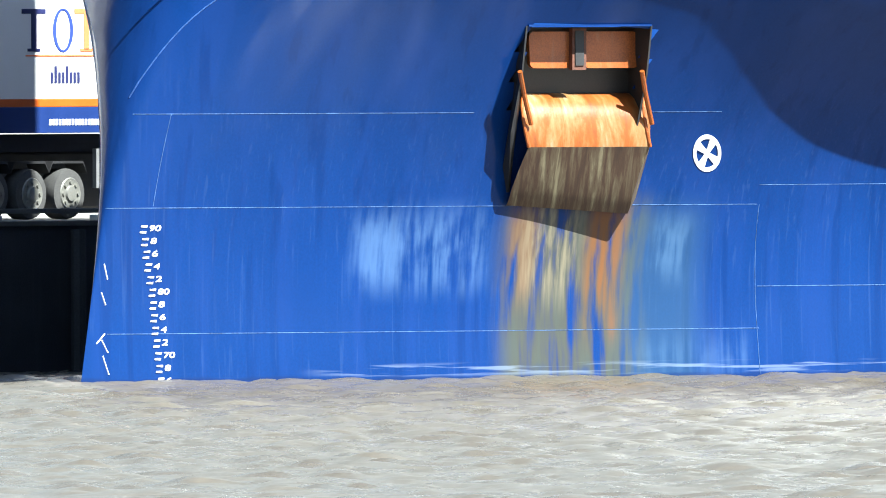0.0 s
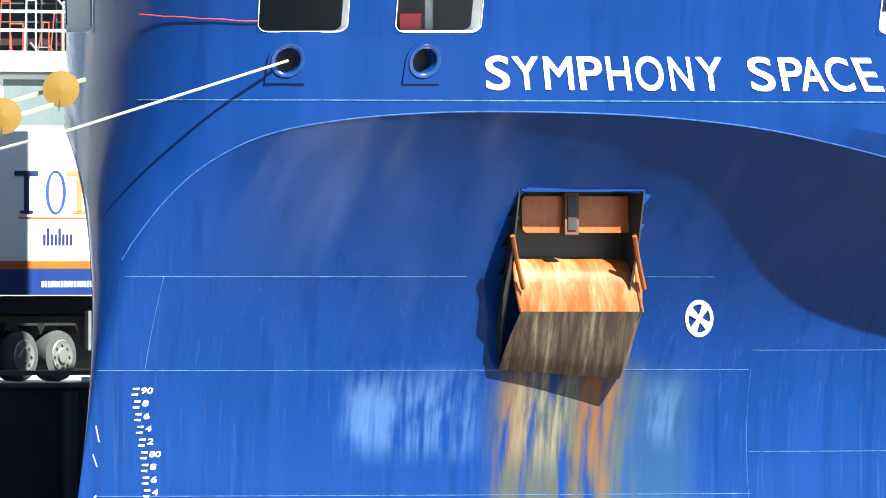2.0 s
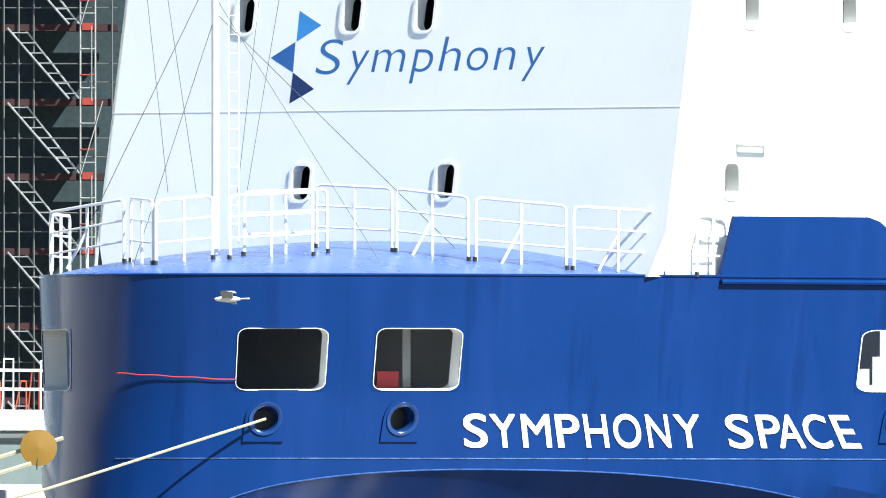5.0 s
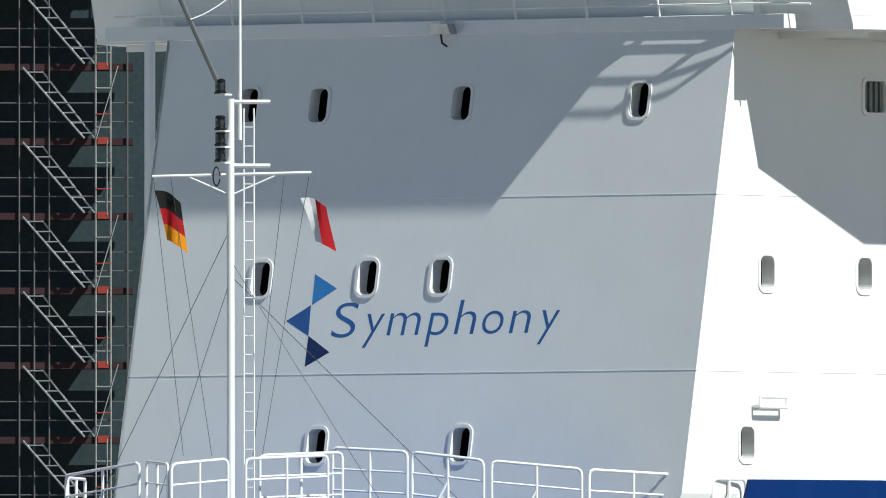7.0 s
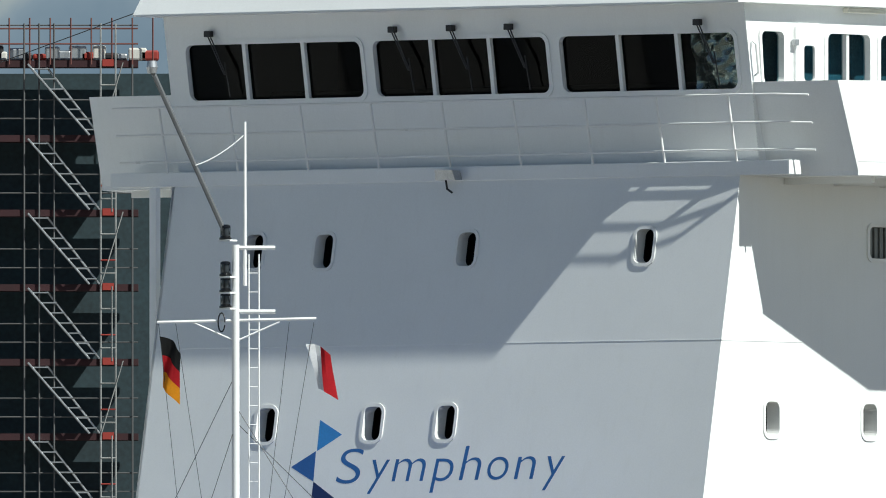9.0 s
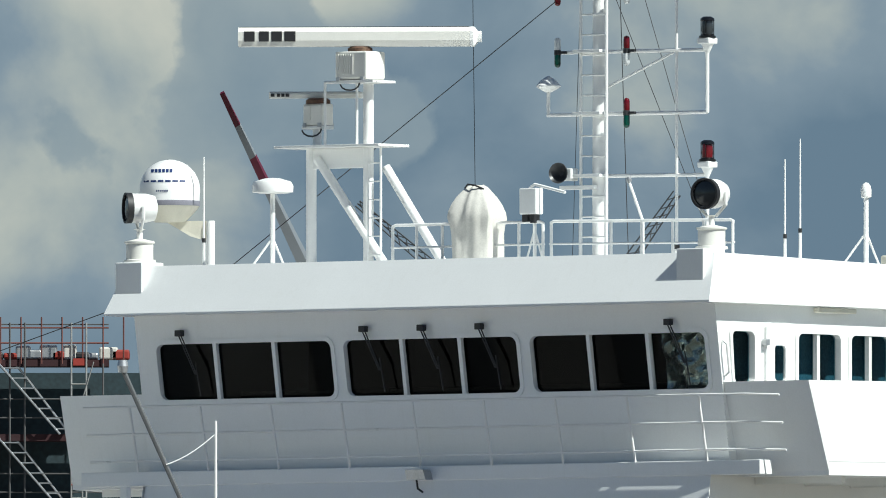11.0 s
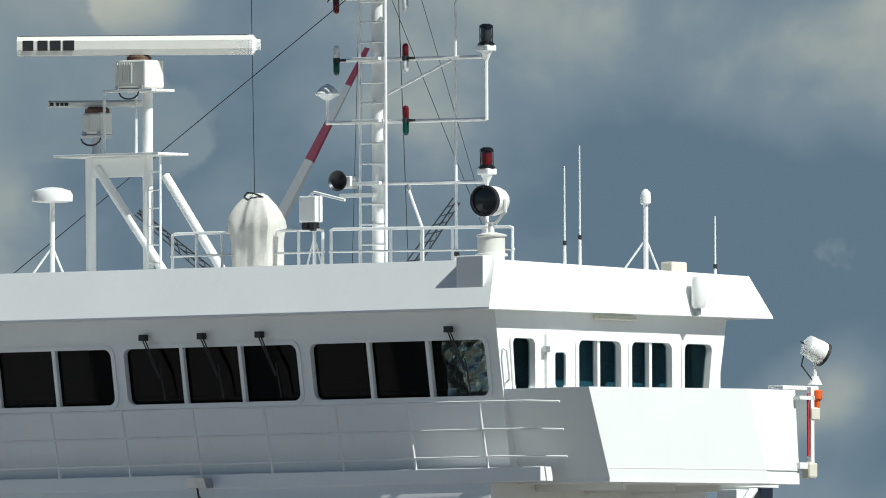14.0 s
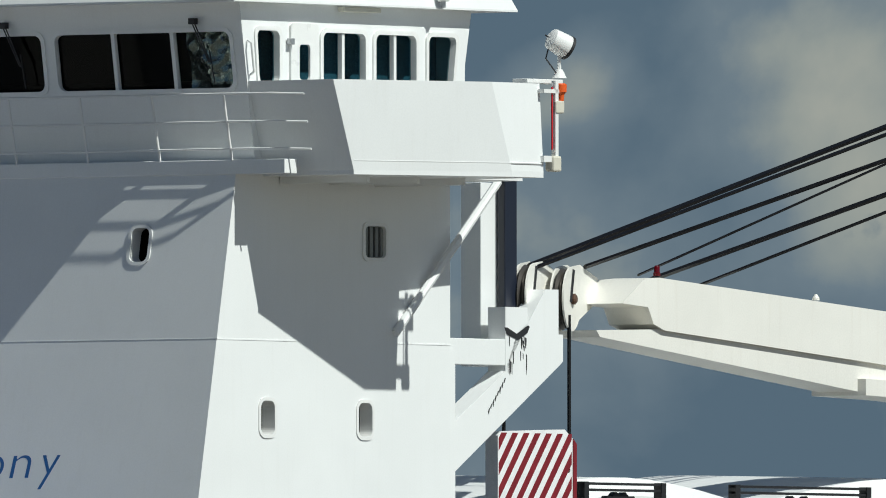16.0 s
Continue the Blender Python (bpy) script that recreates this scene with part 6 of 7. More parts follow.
def crane_boom():
    t = thing("deck_crane_boom", (5, 18, 15.8), "white box-section deck crane boom with sheaves and hoist wires", "crane")

    def pr(y0, z0, y1, z1, h0, h1, x0, x1, nm, m=M_BOOM, lab=""):
        bm = bmesh.new()
        prism(bm, [(x0, y0, z0), (x0, y1, z1), (x0, y1, z1 - h1), (x0, y0, z0 - h0)], (x1 - x0, 0, 0))
        part(nm, bm, m, t, lab)
    bm = bmesh.new()
    prism(bm, [(5.6, 19.2, 16.5), (5.6, 19.6, 16.53), (5.6, 48, 14.5), (5.6, 48, 13.5), (5.6, 19.75, 15.68), (5.6, 19.45, 15.78), (5.6, 19.3, 16.05), (5.6, 18.6, 16.1)], (-0.9, 0, 0))
    part("boom_box", bm, M_BOOM, t)
    bm = bmesh.new()
    prism(bm, [(5.53, y, z) for y, z in ((18.0, 15.66), (19.75, 15.70), (48, 13.52), (48, 13.2), (25.4, 14.74), (18.1, 15.55))], (-0.8, 0, 0))
    part("lower_box", bm, M_BOOM, t)
    pr(25.1, 14.98, 27.8, 14.9, 0.27, 0.27, 4.6, 5.7, "boom_foot_box")
    # two sheaves in their cheeks, turned a little with the boom
    ax = Vector((0.93, 0.35, 0)).normalized()
    al = Vector((-0.35, 0.93, 0)).normalized()
    for c in (Vector((5.1, 17.75, 16.16)), Vector((5.1, 16.75, 16.2))):
        bm = bmesh.new()
        lathe(bm, [(0.45, -0.06), (0.50, -0.05), (0.44, 0), (0.50, 0.05), (0.45, 0.06)], c, 40, axis=ax)
        part("sheave", bm, mat_once("sheave_grey", (0.10, 0.09, 0.08), 0.35, 0.5), t, "greasy dark steel sheave", smooth=True)
        for off, lab in ((0.08, "white"), (-0.13, "white")):
            bm = bmesh.new()
            o = c + ax * off
            pts = [o + al * (0.5 * math.cos(radians(a))) + Vector((0, 0, 0.52 * math.sin(radians(a)))) for a in range(95, 330, 15)]
            pts += [o + al * 1.5 + Vector((0, 0, 0.0)), o + al * 1.5 + Vector((0, 0, 0.36)), o + al * 0.45 + Vector((0, 0, 0.56))]
            prism(bm, pts, ax * 0.03)
            part("cheek_plate", bm, M_BOOM, t)
        bm = bmesh.new()
        o = c + ax * 0.11
        lathe(bm, [(0.09, 0), (0.09, 0.05), (0.05, 0.08)], o, 14, axis=ax)
        part("pin", bm, M_RUSTB, t)
        bm = bmesh.new()
        box(bm, (-0.02, -0.03, -0.45), (0.02, 0.03, 0.1), 0.005, m=Matrix.Translation(o + al * 0.02 + Vector((0, 0, 0.38))) @ Matrix.Rotation(radians(-18), 4, ax))
        part("keeper_bar", bm, M_BLACK, t)
    bm = bmesh.new()
    lathe(bm, [(0.06, 0), (0.06, 0.05), (0.05, 0.06), (0.05, 0.14), (0.03, 0.17)], (5.5, 19.67, 16.56), 14)
    part("beacon", bm, M_REDLAMP, t, smooth=True)
    bm = bmesh.new()
    lathe(bm, [(0.06, 0), (0.06, 0.04), (0.02, 0.1)], (5.5, 24.0, 16.24), 14)
    part("lug", bm, M_BOOM, t)


crane_boom()
for a, b, r in (((5, 16.9, 16.68), (5, 46, 24.0), 0.05), ((5.15, 16.9, 16.66), (5.15, 46, 23.8), 0.035), ((5, 18.4, 16.69), (5, 46, 23.05), 0.04), ((5.1, 19.7, 16.58), (5.1, 46, 24.1), 0.022), ((5, 20.2, 16.52), (5, 46, 21.7 + 0.85), 0.045), ((5, 21.3, 16.4), (5, 46, 22.6), 0.028)):
    wire("crane_wire", "taut dark greased steel hoist wire of the crane", [a, b], r, M_LANTERN, cat="wire")
for y in (15.85, 17.6):
    wire("hook_wire", "dark hoist wire down to the hook block", [(5.28, y, 15.9 if y > 17 else 14.9), (5.28, y, 13.95)], 0.032, M_LANTERN)


def hook_block():
    t = thing("crane_hook_block", (5.2, 16.6, 12), "red and white hazard-striped crane hook block", "hook block")
    plate_ = [(15.53, 13.93), (15.63, 14.0), (17.32, 14.05), (17.57, 13.88), (17.57, 11.5), (15.53, 11.5)]
    bm = bmesh.new()
    prism(bm, [(5.4, y, z) for y, z in plate_], (-0.25, 0, 0))
    part("cheek", bm, F_WHITE, t)
    red = mat("hazard_red", (0.20, 0.012, 0.02), 0.5, var=0.2, size=4)
    s = 2.3 / 1.75
    for k in range(-11, 9):
        # a slanting stripe clipped to the plate
        poly = [(15.55 + 0.30 * k, 11.52), (15.55 + 0.30 * k + 0.15, 11.52), (15.55 + 0.30 * k + 0.15 + 2.5 / s, 14.02), (15.55 + 0.30 * k + 2.5 / s, 14.02)]
        for axis, lim, keep in ((0, 15.55, 1), (0, 17.5, -1), (1, 13.98, -1)):
            out = []
            for a, b in zip(poly, poly[1:] + poly[:1]):
                ia, ib = (a[axis] - lim) * keep >= 0, (b[axis] - lim) * keep >= 0
                if ia:
                    out.append(a)
                if ia != ib:
                    f = (lim - a[axis]) / (b[axis] - a[axis])
                    out.append((a[0] + (b[0] - a[0]) * f, a[1] + (b[1] - a[1]) * f))
            poly = out
            if len(poly) < 3:
                break
        if len(poly) > 2:
            bm = bmesh.new()
            prism(bm, [(5.402, y, z) for y, z in poly], (0.005, 0, 0))
            part("stripe", bm, red, t)
    bm = bmesh.new()
    prism(bm, [(5.36, 17.53, 13.9), (5.36, 17.62, 13.82), (5.36, 17.62, 11.5), (5.36, 17.53, 11.5)], (0.06, 0, 0))
    part("edge_bar", bm, red, t)
    for y, z in ((15.62, 13.45), (17.42, 13.4)):
        bm = bmesh.new()
        tube(bm, (5.35, y, z), (5.4, y, z), 0.05)
        part("pin", bm, M_RUSTB, t)


hook_block()


def cargo():
    t = thing("covered_cargo", (4, 24, 10), "white shrink-wrapped cargo with two humps on the deck", "cargo")
    bm = bmesh.new()
    rows = []
    for i in range(41):
        y = 15.5 + 26 * i / 40
        h = 12.9 + 0.42 * max(0, math.sin((y - 16.2) / 7.2 * math.pi)) if y < 23.4 else 12.9 + 0.5 * max(0, math.sin((y - 23.4) / 9 * math.pi))
        rows.append([bm.verts.new(p) for p in ((5.0, y, 10), (5.0, y, h - 0.3), (4.6, y, h), (0.0, y, h + 0.1))])
    for a, b in zip(rows, rows[1:]):
        for i in range(3):
            bm.faces.new((a[i], a[i + 1], b[i + 1], b[i]))
    part("cover", bm, M_WHITE, t, smooth=True)
    for y0, y1 in ((17.8, 20.0), (21.9, 25.6)):
        f = thing("transport_frame", (5.4, y0, 10), "black steel transport frame with a toothed ring", "frame", group="transport frames")
        bm = bmesh.new()
        for z in (13.17, 13.07):
            box(bm, (5.3, y0, z), (5.42, y1, z + 0.04))
        part("top_bar", bm, M_BLACK, f)
        for y in (y0, y1 - 0.12):
            bm = bmesh.new()
            box(bm, (5.28, y, 10.5), (5.44, y + 0.12, 13.22))
            part("leg", bm, M_BLACK, f)
        bm = bmesh.new()
        n, R = 48, (y1 - y0) * 0.42
        c = Vector((5.35, (y0 + y1) / 2, 13.07 - R))
        vo, vi = [], []
        for i in range(n):
            a = 2 * math.pi * i / n
            q = R * (1.0 if i % 2 else 0.94)
            vo.append((q * math.cos(a), q * math.sin(a)))
            vi.append((R * 0.7 * math.cos(a), R * 0.7 * math.sin(a)))
        ring(bm, vo, vi, lambda u, v, d: c + Vector((-d, u, v)), 0.12)
        part("toothed_ring", bm, M_BLACK, f)


cargo()


t = thing("wing_support_post", (-5.95, 7.95, 9.9), "slim white post under the starboard bridge wing", "post")
bm = bmesh.new()
box(bm, (-6.02, 7.9, 9.9), (-5.88, 8.02, 17.96), 0.01)
part("post", bm, M_WHITE, t)


def lattice_jib(a, b, w, label):
    """a dark lattice jib far behind the ship: three chords and their lacing"""
    a, b = Vector(a), Vector(b)
    t = thing("lattice_jib", a, label, "crane jib", group="far crane jibs", frame_m=Matrix())
    d = (b - a)
    side = d.cross(Vector((0, 1, 0))).normalized() * w
    off = (side, -side, Vector((0, w, 0)))
    for o in off:
        bm = bmesh.new()
        tube(bm, a + o, b + o * 0.5, 0.016, n=5)
        part("chord", bm, M_WIRE, t)
    bm = bmesh.new()
    tube(bm, (a.x, a.y, -0.4), (a.x, a.y, a.z + 0.1), 0.3, n=10)
    part("crane_tower", bm, M_WIRE, t)
    n = 14
    for i in range(n):
        for o, q in ((off[0], off[1]), (off[1], off[2])):
            bm = bmesh.new()
            u, v = i / n, (i + 1) / n
            tube(bm, a + d * u + o * (1 - 0.5 * u), a + d * v + q * (1 - 0.5 * v), 0.010, n=4)
            part("lacing", bm, M_WIRE, t)


lattice_jib((3.6, 120, 24.0), (5.35, 120, 26.5), 0.16, "dark green lattice jib of a crane far behind the bridge")
lattice_jib((1.6, 120, 24.2), (-0.9, 120, 26.3), 0.13, "dark lattice jib of a crane far behind the radar mast")


# ---- water, quay and distance ----
def water():
    m = mat("muddy_water", (0.120, 0.104, 0.081), 0.28, var=0.16, size=0.6, grain=7, bump=0.5)
    ob = thing("water", (0, 0, 0), "choppy muddy grey-brown harbour water", "water", kind="structure", frame_m=Matrix())
    # the wide sheet to the horizon
    bm = bmesh.new()
    plate(bm, [(-3000, -600), (3000, -600), (3000, 4700), (-3000, 4700)], lambda x, y, d: Vector((x, y, -0.25)))
    part("far_water", bm, m, ob)
    xs = np.linspace(-22, 22, 420)
    ys = np.linspace(-185, 34, 1150)
    X, Y = np.meshgrid(xs, ys)
    rng_ = np.random.default_rng(4)
    Z = np.zeros_like(X)
    for _ in range(80):
        lam = rng_.uniform(0.35, 1.7)
        th = rng_.normal(1.2, 0.7)
        amp = 0.0035 * lam ** 0.6
        Z += amp * np.sin(2 * math.pi / lam * (X * math.cos(th) + Y * math.sin(th)) + rng_.uniform(0, 6.28))
    Z = Z + 0.35 * np.abs(Z) - 0.04
    co = np.stack([X, Y, Z], -1).reshape(-1, 3)
    nx, ny = len(xs), len(ys)
    idx = np.arange(nx * ny).reshape(ny, nx)
    faces = np.stack([idx[:-1, :-1], idx[:-1, 1:], idx[1:, 1:], idx[1:, :-1]], -1).reshape(-1, 4)
    me = bpy.data.meshes.new("waves")
    me.from_pydata(co.tolist(), [], faces.tolist())
    me.materials.append(m)
    for f in me.polygons:
        f.use_smooth = True
    w = new("waves", me)
    w.parent = ob
    return ob


WATER = water()


def backdrop():
    """far cloudy sky"""
    m = bpy.data.materials.new("cloud_sky")
    m.use_nodes = True
    n, l = m.node_tree.nodes, m.node_tree.links
    n.remove(n["Principled BSDF"])
    em = n.new("ShaderNodeEmission")
    co = n.new("ShaderNodeTexCoord")
    a, b2 = n.new("ShaderNodeTexNoise"), n.new("ShaderNodeTexNoise")
    for k, sc, dt in ((a, 0.02, 12), (b2, 0.005, 4)):
        k.inputs["Scale"].default_value, k.inputs["Detail"].default_value = sc, dt
        l.new(co.outputs["Object"], k.inputs["Vector"])
    a.inputs["Distortion"].default_value = 0.15
    total = None
    terms = [(a.outputs[0], 0.95), (b2.outputs[0], 0.45)]
    # banks of brighter cloud, each with its middle and reach
    for cx, cz, rx, rz, gain in ((-46, 212, 30, 30, 0.22), (-12, 199, 20, 8, 0.16), (62, 200, 34, 14, 0.13), (86, 186, 40, 18, 0.10), (-50, 165, 40, 20, 0.10), (20, 232, 80, 25, -0.06), (60, 165, 120, 20, -0.05), (-12, 168, 26, 18, -0.07), (94, 139, 12, 9, 0.14), (114, 132, 26, 22, -0.14)):
        mp, ln, fall = n.new("ShaderNodeMapping"), n.new("ShaderNodeVectorMath"), n.new("ShaderNodeMapRange")
        mp.inputs["Location"].default_value = (-cx / rx, 0, -cz / rz)
        mp.inputs["Scale"].default_value = (1 / rx, 0, 1 / rz)
        ln.operation = "LENGTH"
        fall.interpolation_type = "SMOOTHSTEP"
        fall.inputs[1].default_value, fall.inputs[2].default_value, fall.inputs[3].default_value, fall.inputs[4].default_value = 0.2, 1.2, 1.0, 0.0
        l.new(co.outputs["Object"], mp.inputs["Vector"]), l.new(mp.outputs[0], ln.inputs[0]), l.new(ln.outputs["Value"], fall.inputs[0])
        terms.append((fall.outputs[0], gain))
    for src, gain in terms:
        k = n.new("ShaderNodeMath")
        k.operation = "MULTIPLY_ADD"
        k.inputs[1].default_value = gain
        l.new(src, k.inputs[0])
        if total:
            l.new(total, k.inputs[2])
        else:
            k.inputs[2].default_value = -0.2
        total = k.outputs[0]
    def ramp(src, stops):
        cr = n.new("ShaderNodeValToRGB")
        e = cr.color_ramp.elements
        e[0].position, e[0].color = stops[0][0], (*stops[0][1], 1)
        e[1].position, e[1].color = stops[-1][0], (*stops[-1][1], 1)
        for p, c in stops[1:-1]:
            e.new(p).color = (*c, 1)
        l.new(src, cr.inputs[0])
        return cr.outputs[0]
    back = ramp(total, ((0.40, (0.118, 0.168, 0.226)), (0.55, (0.19, 0.236, 0.285)), (0.66, (0.35, 0.365, 0.35)), (0.80, (0.52, 0.49, 0.425))))
    # nearer grey billows with crisp edges in front of the bright banks
    puff, soft = n.new("ShaderNodeTexNoise"), n.new("ShaderNodeTexNoise")
    puff.inputs["Scale"].default_value, puff.inputs["Detail"].default_value, puff.inputs["Roughness"].default_value = 0.034, 10, 0.5
    soft.inputs["Scale"].default_value, soft.inputs["Detail"].default_value = 0.05, 6
    shift = n.new("ShaderNodeMapping")
    shift.inputs["Location"].default_value = (311, 0, 57)
    l.new(co.outputs["Object"], shift.inputs["Vector"])
    l.new(shift.outputs[0], puff.inputs["Vector"]), l.new(shift.outputs[0], soft.inputs["Vector"])
    near = puff.outputs[0]
    for cx, cz, rx, rz, gain in ((-24, 189, 17, 17, 0.36), (-4, 180, 16, 14, 0.31), (-45, 176, 16, 10, 0.2)):
        mp, ln, fall, k = n.new("ShaderNodeMapping"), n.new("ShaderNodeVectorMath"), n.new("ShaderNodeMapRange"), n.new("ShaderNodeMath")
        mp.inputs["Location"].default_value = (-cx / rx, 0, -cz / rz)
        mp.inputs["Scale"].default_value = (1 / rx, 0, 1 / rz)
        ln.operation, k.operation = "LENGTH", "MULTIPLY_ADD"
        fall.inputs[1].default_value, fall.inputs[2].default_value, fall.inputs[3].default_value, fall.inputs[4].default_value = 0.2, 1.3, 1.0, 0.0
        l.new(co.outputs["Object"], mp.inputs["Vector"]), l.new(mp.outputs[0], ln.inputs[0]), l.new(ln.outputs["Value"], fall.inputs[0])
        k.inputs[1].default_value = gain
        l.new(fall.outputs[0], k.inputs[0]), l.new(near, k.inputs[2])
        near = k.outputs[0]
    edge = ramp(near, ((0.66, (0, 0, 0)), (0.70, (0.7, 0.7, 0.7)), (0.8, (0.85, 0.85, 0.85))))
    grey = ramp(soft.outputs[0], ((0.35, (0.17, 0.218, 0.265)), (0.65, (0.232, 0.272, 0.305))))
    mixc = n.new("ShaderNodeMix")
    mixc.data_type = "RGBA"
    l.new(edge, mixc.inputs[0]), l.new(back, mixc.inputs[6]), l.new(grey, mixc.inputs[7])
    l.new(mixc.outputs[2], em.inputs[0])
    em.inputs[1].default_value = 1.0
    l.new(em.outputs[0], n["Material Output"].inputs[0])
    bm = bmesh.new()
    plate(bm, [(-2500, -200), (2500, -200), (2500, 1600), (-2500, 1600)], lambda x, y, d: Vector((x, 4200, y)))
    ob = thing("backdrop", (0, 0, 0), "distant sky of grey and white clouds", "sky", kind="structure", frame_m=Matrix())
    part("cloud_layer", bm, m, ob)


backdrop()


# ---- quay, lorry, shed and scaffold on the far side ----
M_QUAY = mat("quay_wall", (0.035, 0.037, 0.04), 0.8, var=0.4, size=0.8, streak=0.3, dirt=(0.07, 0.07, 0.07))
M_PAVE = mat("quay_paving", (0.22, 0.21, 0.2), 0.9, var=0.2, size=1)


def quay():
    q = thing("quay", (0, 0, 0), "dark sheet-pile quay wall with a timber fender rail", "quay", kind="structure")
    bm = bmesh.new()
    box(bm, (-260, -60, -2), (-11.4, 120, 2.38))
    part("wall", bm, M_QUAY, q)
    bm = bmesh.new()
    box(bm, (-260, -60, 2.39), (-11.9, 120, 2.44))
    part("paving", bm, M_PAVE, q)
    for z, x in ((2.58, -11.7), (2.38, -11.35)):
        bm = bmesh.new()
        box(bm, (x - 0.3, -60, z - 0.02), (x, 120, z + 0.06), 0.01)
        part("fender_rail", bm, mat_once("fender_timber", (0.10, 0.10, 0.09), 0.7, var=0.3, size=2), q)
    for k in range(-6, 20):
        bm = bmesh.new()
        tube(bm, (-11.28, k * 3.1, -1), (-11.28, k * 3.1, 2.3), 0.13)
        part("fender_pile", bm, M_QUAY, q)
        bm = bmesh.new()
        box(bm, (-11.7, k * 3.1 + 0.8, 2.44), (-11.42, k * 3.1 + 1.3, 2.54), 0.02)
        part("edge_block", bm, mat_once("pale_block", (0.5, 0.5, 0.48), 0.7), q)


quay()


def lorry():
    """a box trailer parked along the quay, its side to the water"""
    t = thing("box_trailer", (-14.5, 0, 2.44), "white box trailer with orange and blue stripes on black wheels", "trailer")
    # the face to the water runs along the quay
    X = -14.3
    y0, y1 = 5.0, 19.0
    white, orange, blue = mat("trailer_white", (0.78, 0.78, 0.78), 0.4, var=0.03), mat("trailer_orange", (0.55, 0.11, 0.015), 0.4), mat("trailer_blue", (0.013, 0.034, 0.15), 0.4)
    for nm, z0, z1, m, o in (("side_panel", 4.42, 6.55, white, 0), ("orange_band", 4.29, 4.42, orange, 0.006), ("blue_skirt", 3.86, 4.29, blue, 0.004)):
        bm = bmesh.new()
        box(bm, (X - 2.5, y0, z0), (X + o, y1, z1), 0.01)
        part(nm, bm, m, t)
    bm = bmesh.new()
    box(bm, (X - 2.3, y0, 3.55), (X - 0.3, y1, 3.84))
    part("chassis", bm, M_BLACK, t)
    bm = bmesh.new()
    box(bm, (X - 2.2, y0 + 0.5, 2.6), (X - 1.3, y1 - 0.5, 3.55), 0.05)
    part("pallet_box", bm, M_BLACK, t)
    for y in (13.03, 14.03, 15.03, 16.03):
        wh = None
        bm = bmesh.new()
        c = Vector((X - 0.25, y, 2.86))
        lathe(bm, [(0.27, -0.19), (0.38, -0.19), (0.415, -0.13), (0.42, 0.1), (0.40, 0.17), (0.27, 0.19)], c, 32, axis=(1, 0, 0))
        wh = part("wheel", bm, mat_once("tyre", (0.06, 0.06, 0.06), 0.8, var=0.2, size=9), t, smooth=True)
        bm = bmesh.new()
        lathe(bm, [(0.27, 0.192), (0.255, 0.21), (0.2, 0.196), (0.14, 0.2), (0.12, 0.235), (0.05, 0.24)], c, 24, axis=(1, 0, 0))
        for k in range(8):
            a = 2 * math.pi * k / 8
            tube(bm, c + Vector((0.19, 0.19 * math.cos(a), 0.19 * math.sin(a))), c + Vector((0.225, 0.19 * math.cos(a), 0.19 * math.sin(a))), 0.03)
        part("rim", bm, mat_once("dull_rim", (0.24, 0.24, 0.22), 0.5, 0.5), wh, smooth=True)
        bm = bmesh.new()
        prism(bm, [(X - 0.5, y - 0.5, 3.2), (X - 0.5, y - 0.4, 3.4), (X - 0.5, y + 0.4, 3.4), (X - 0.5, y + 0.5, 3.2), (X - 0.5, y + 0.4, 3.36), (X - 0.5, y - 0.4, 3.36)], (0.4, 0, 0))
        part("mudguard", bm, M_BLACK, t)
    for y in (16.8, 17.1, 17.5):
        bm = bmesh.new()
        box(bm, (X - 0.2, y, 2.95), (X - 0.12, y + 0.08, 3.6))
        part("landing_leg", bm, M_STEEL, t)
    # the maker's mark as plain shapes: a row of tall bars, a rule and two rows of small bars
    navy = mat_once("mark_navy", (0.02, 0.025, 0.10), 0.5)
    red = mat_once("mark_orange", (0.7, 0.2, 0.08), 0.5)

    def bars(rects, m, nm):
        for ya, za, yb, zb in rects:
            bm = bmesh.new()
            box(bm, (X, ya, za), (X + 0.012, yb, zb))
            part(nm, bm, m, t)
    s = MARK
    bars([(s + 0.0, 5.82, s + 0.62, 5.9), (s + 0.25, 5.22, s + 0.38, 5.82), (s + 0.15, 5.2, s + 0.48, 5.25)], navy, "mark_shape")
    bm = bmesh.new()
    n = 28
    ring(bm, [(0.31 * math.cos(2 * math.pi * i / n), 0.36 * math.sin(2 * math.pi * i / n)) for i in range(n)], [(0.22 * math.cos(2 * math.pi * i / n), 0.33 * math.sin(2 * math.pi * i / n)) for i in range(n)], lambda u, v, d: Vector((X + 0.012 - d, s + 1.08 + u * 0.85, 5.55 + v)), 0.012)
    part("mark_shape", bm, mat_once("mark_blue", (0.03, 0.06, 0.3), 0.5), t)
    bars([(s + 1.38, 5.82, s + 1.98, 5.9), (s + 1.63, 5.22, s + 1.76, 5.82), (s + 1.53, 5.2, s + 1.86, 5.25)], red, "mark_shape")
    bars([(s + 0.1, 5.12, s + 2.4, 5.145)], red, "mark_rule")
    bars([(s + 0.75 + 0.1 * k, 4.68, s + 0.81 + 0.1 * k, 4.86 + 0.1 * (k in (1, 4))) for k in range(8)], navy, "mark_small")
    bars([(s + 0.7 + 0.085 * k, 3.99, s + 0.76 + 0.085 * k, 4.09) for k in range(18)], mat_once("mark_white", (0.8, 0.8, 0.8), 0.5), "mark_small")


MARK = 14.7
lorry()


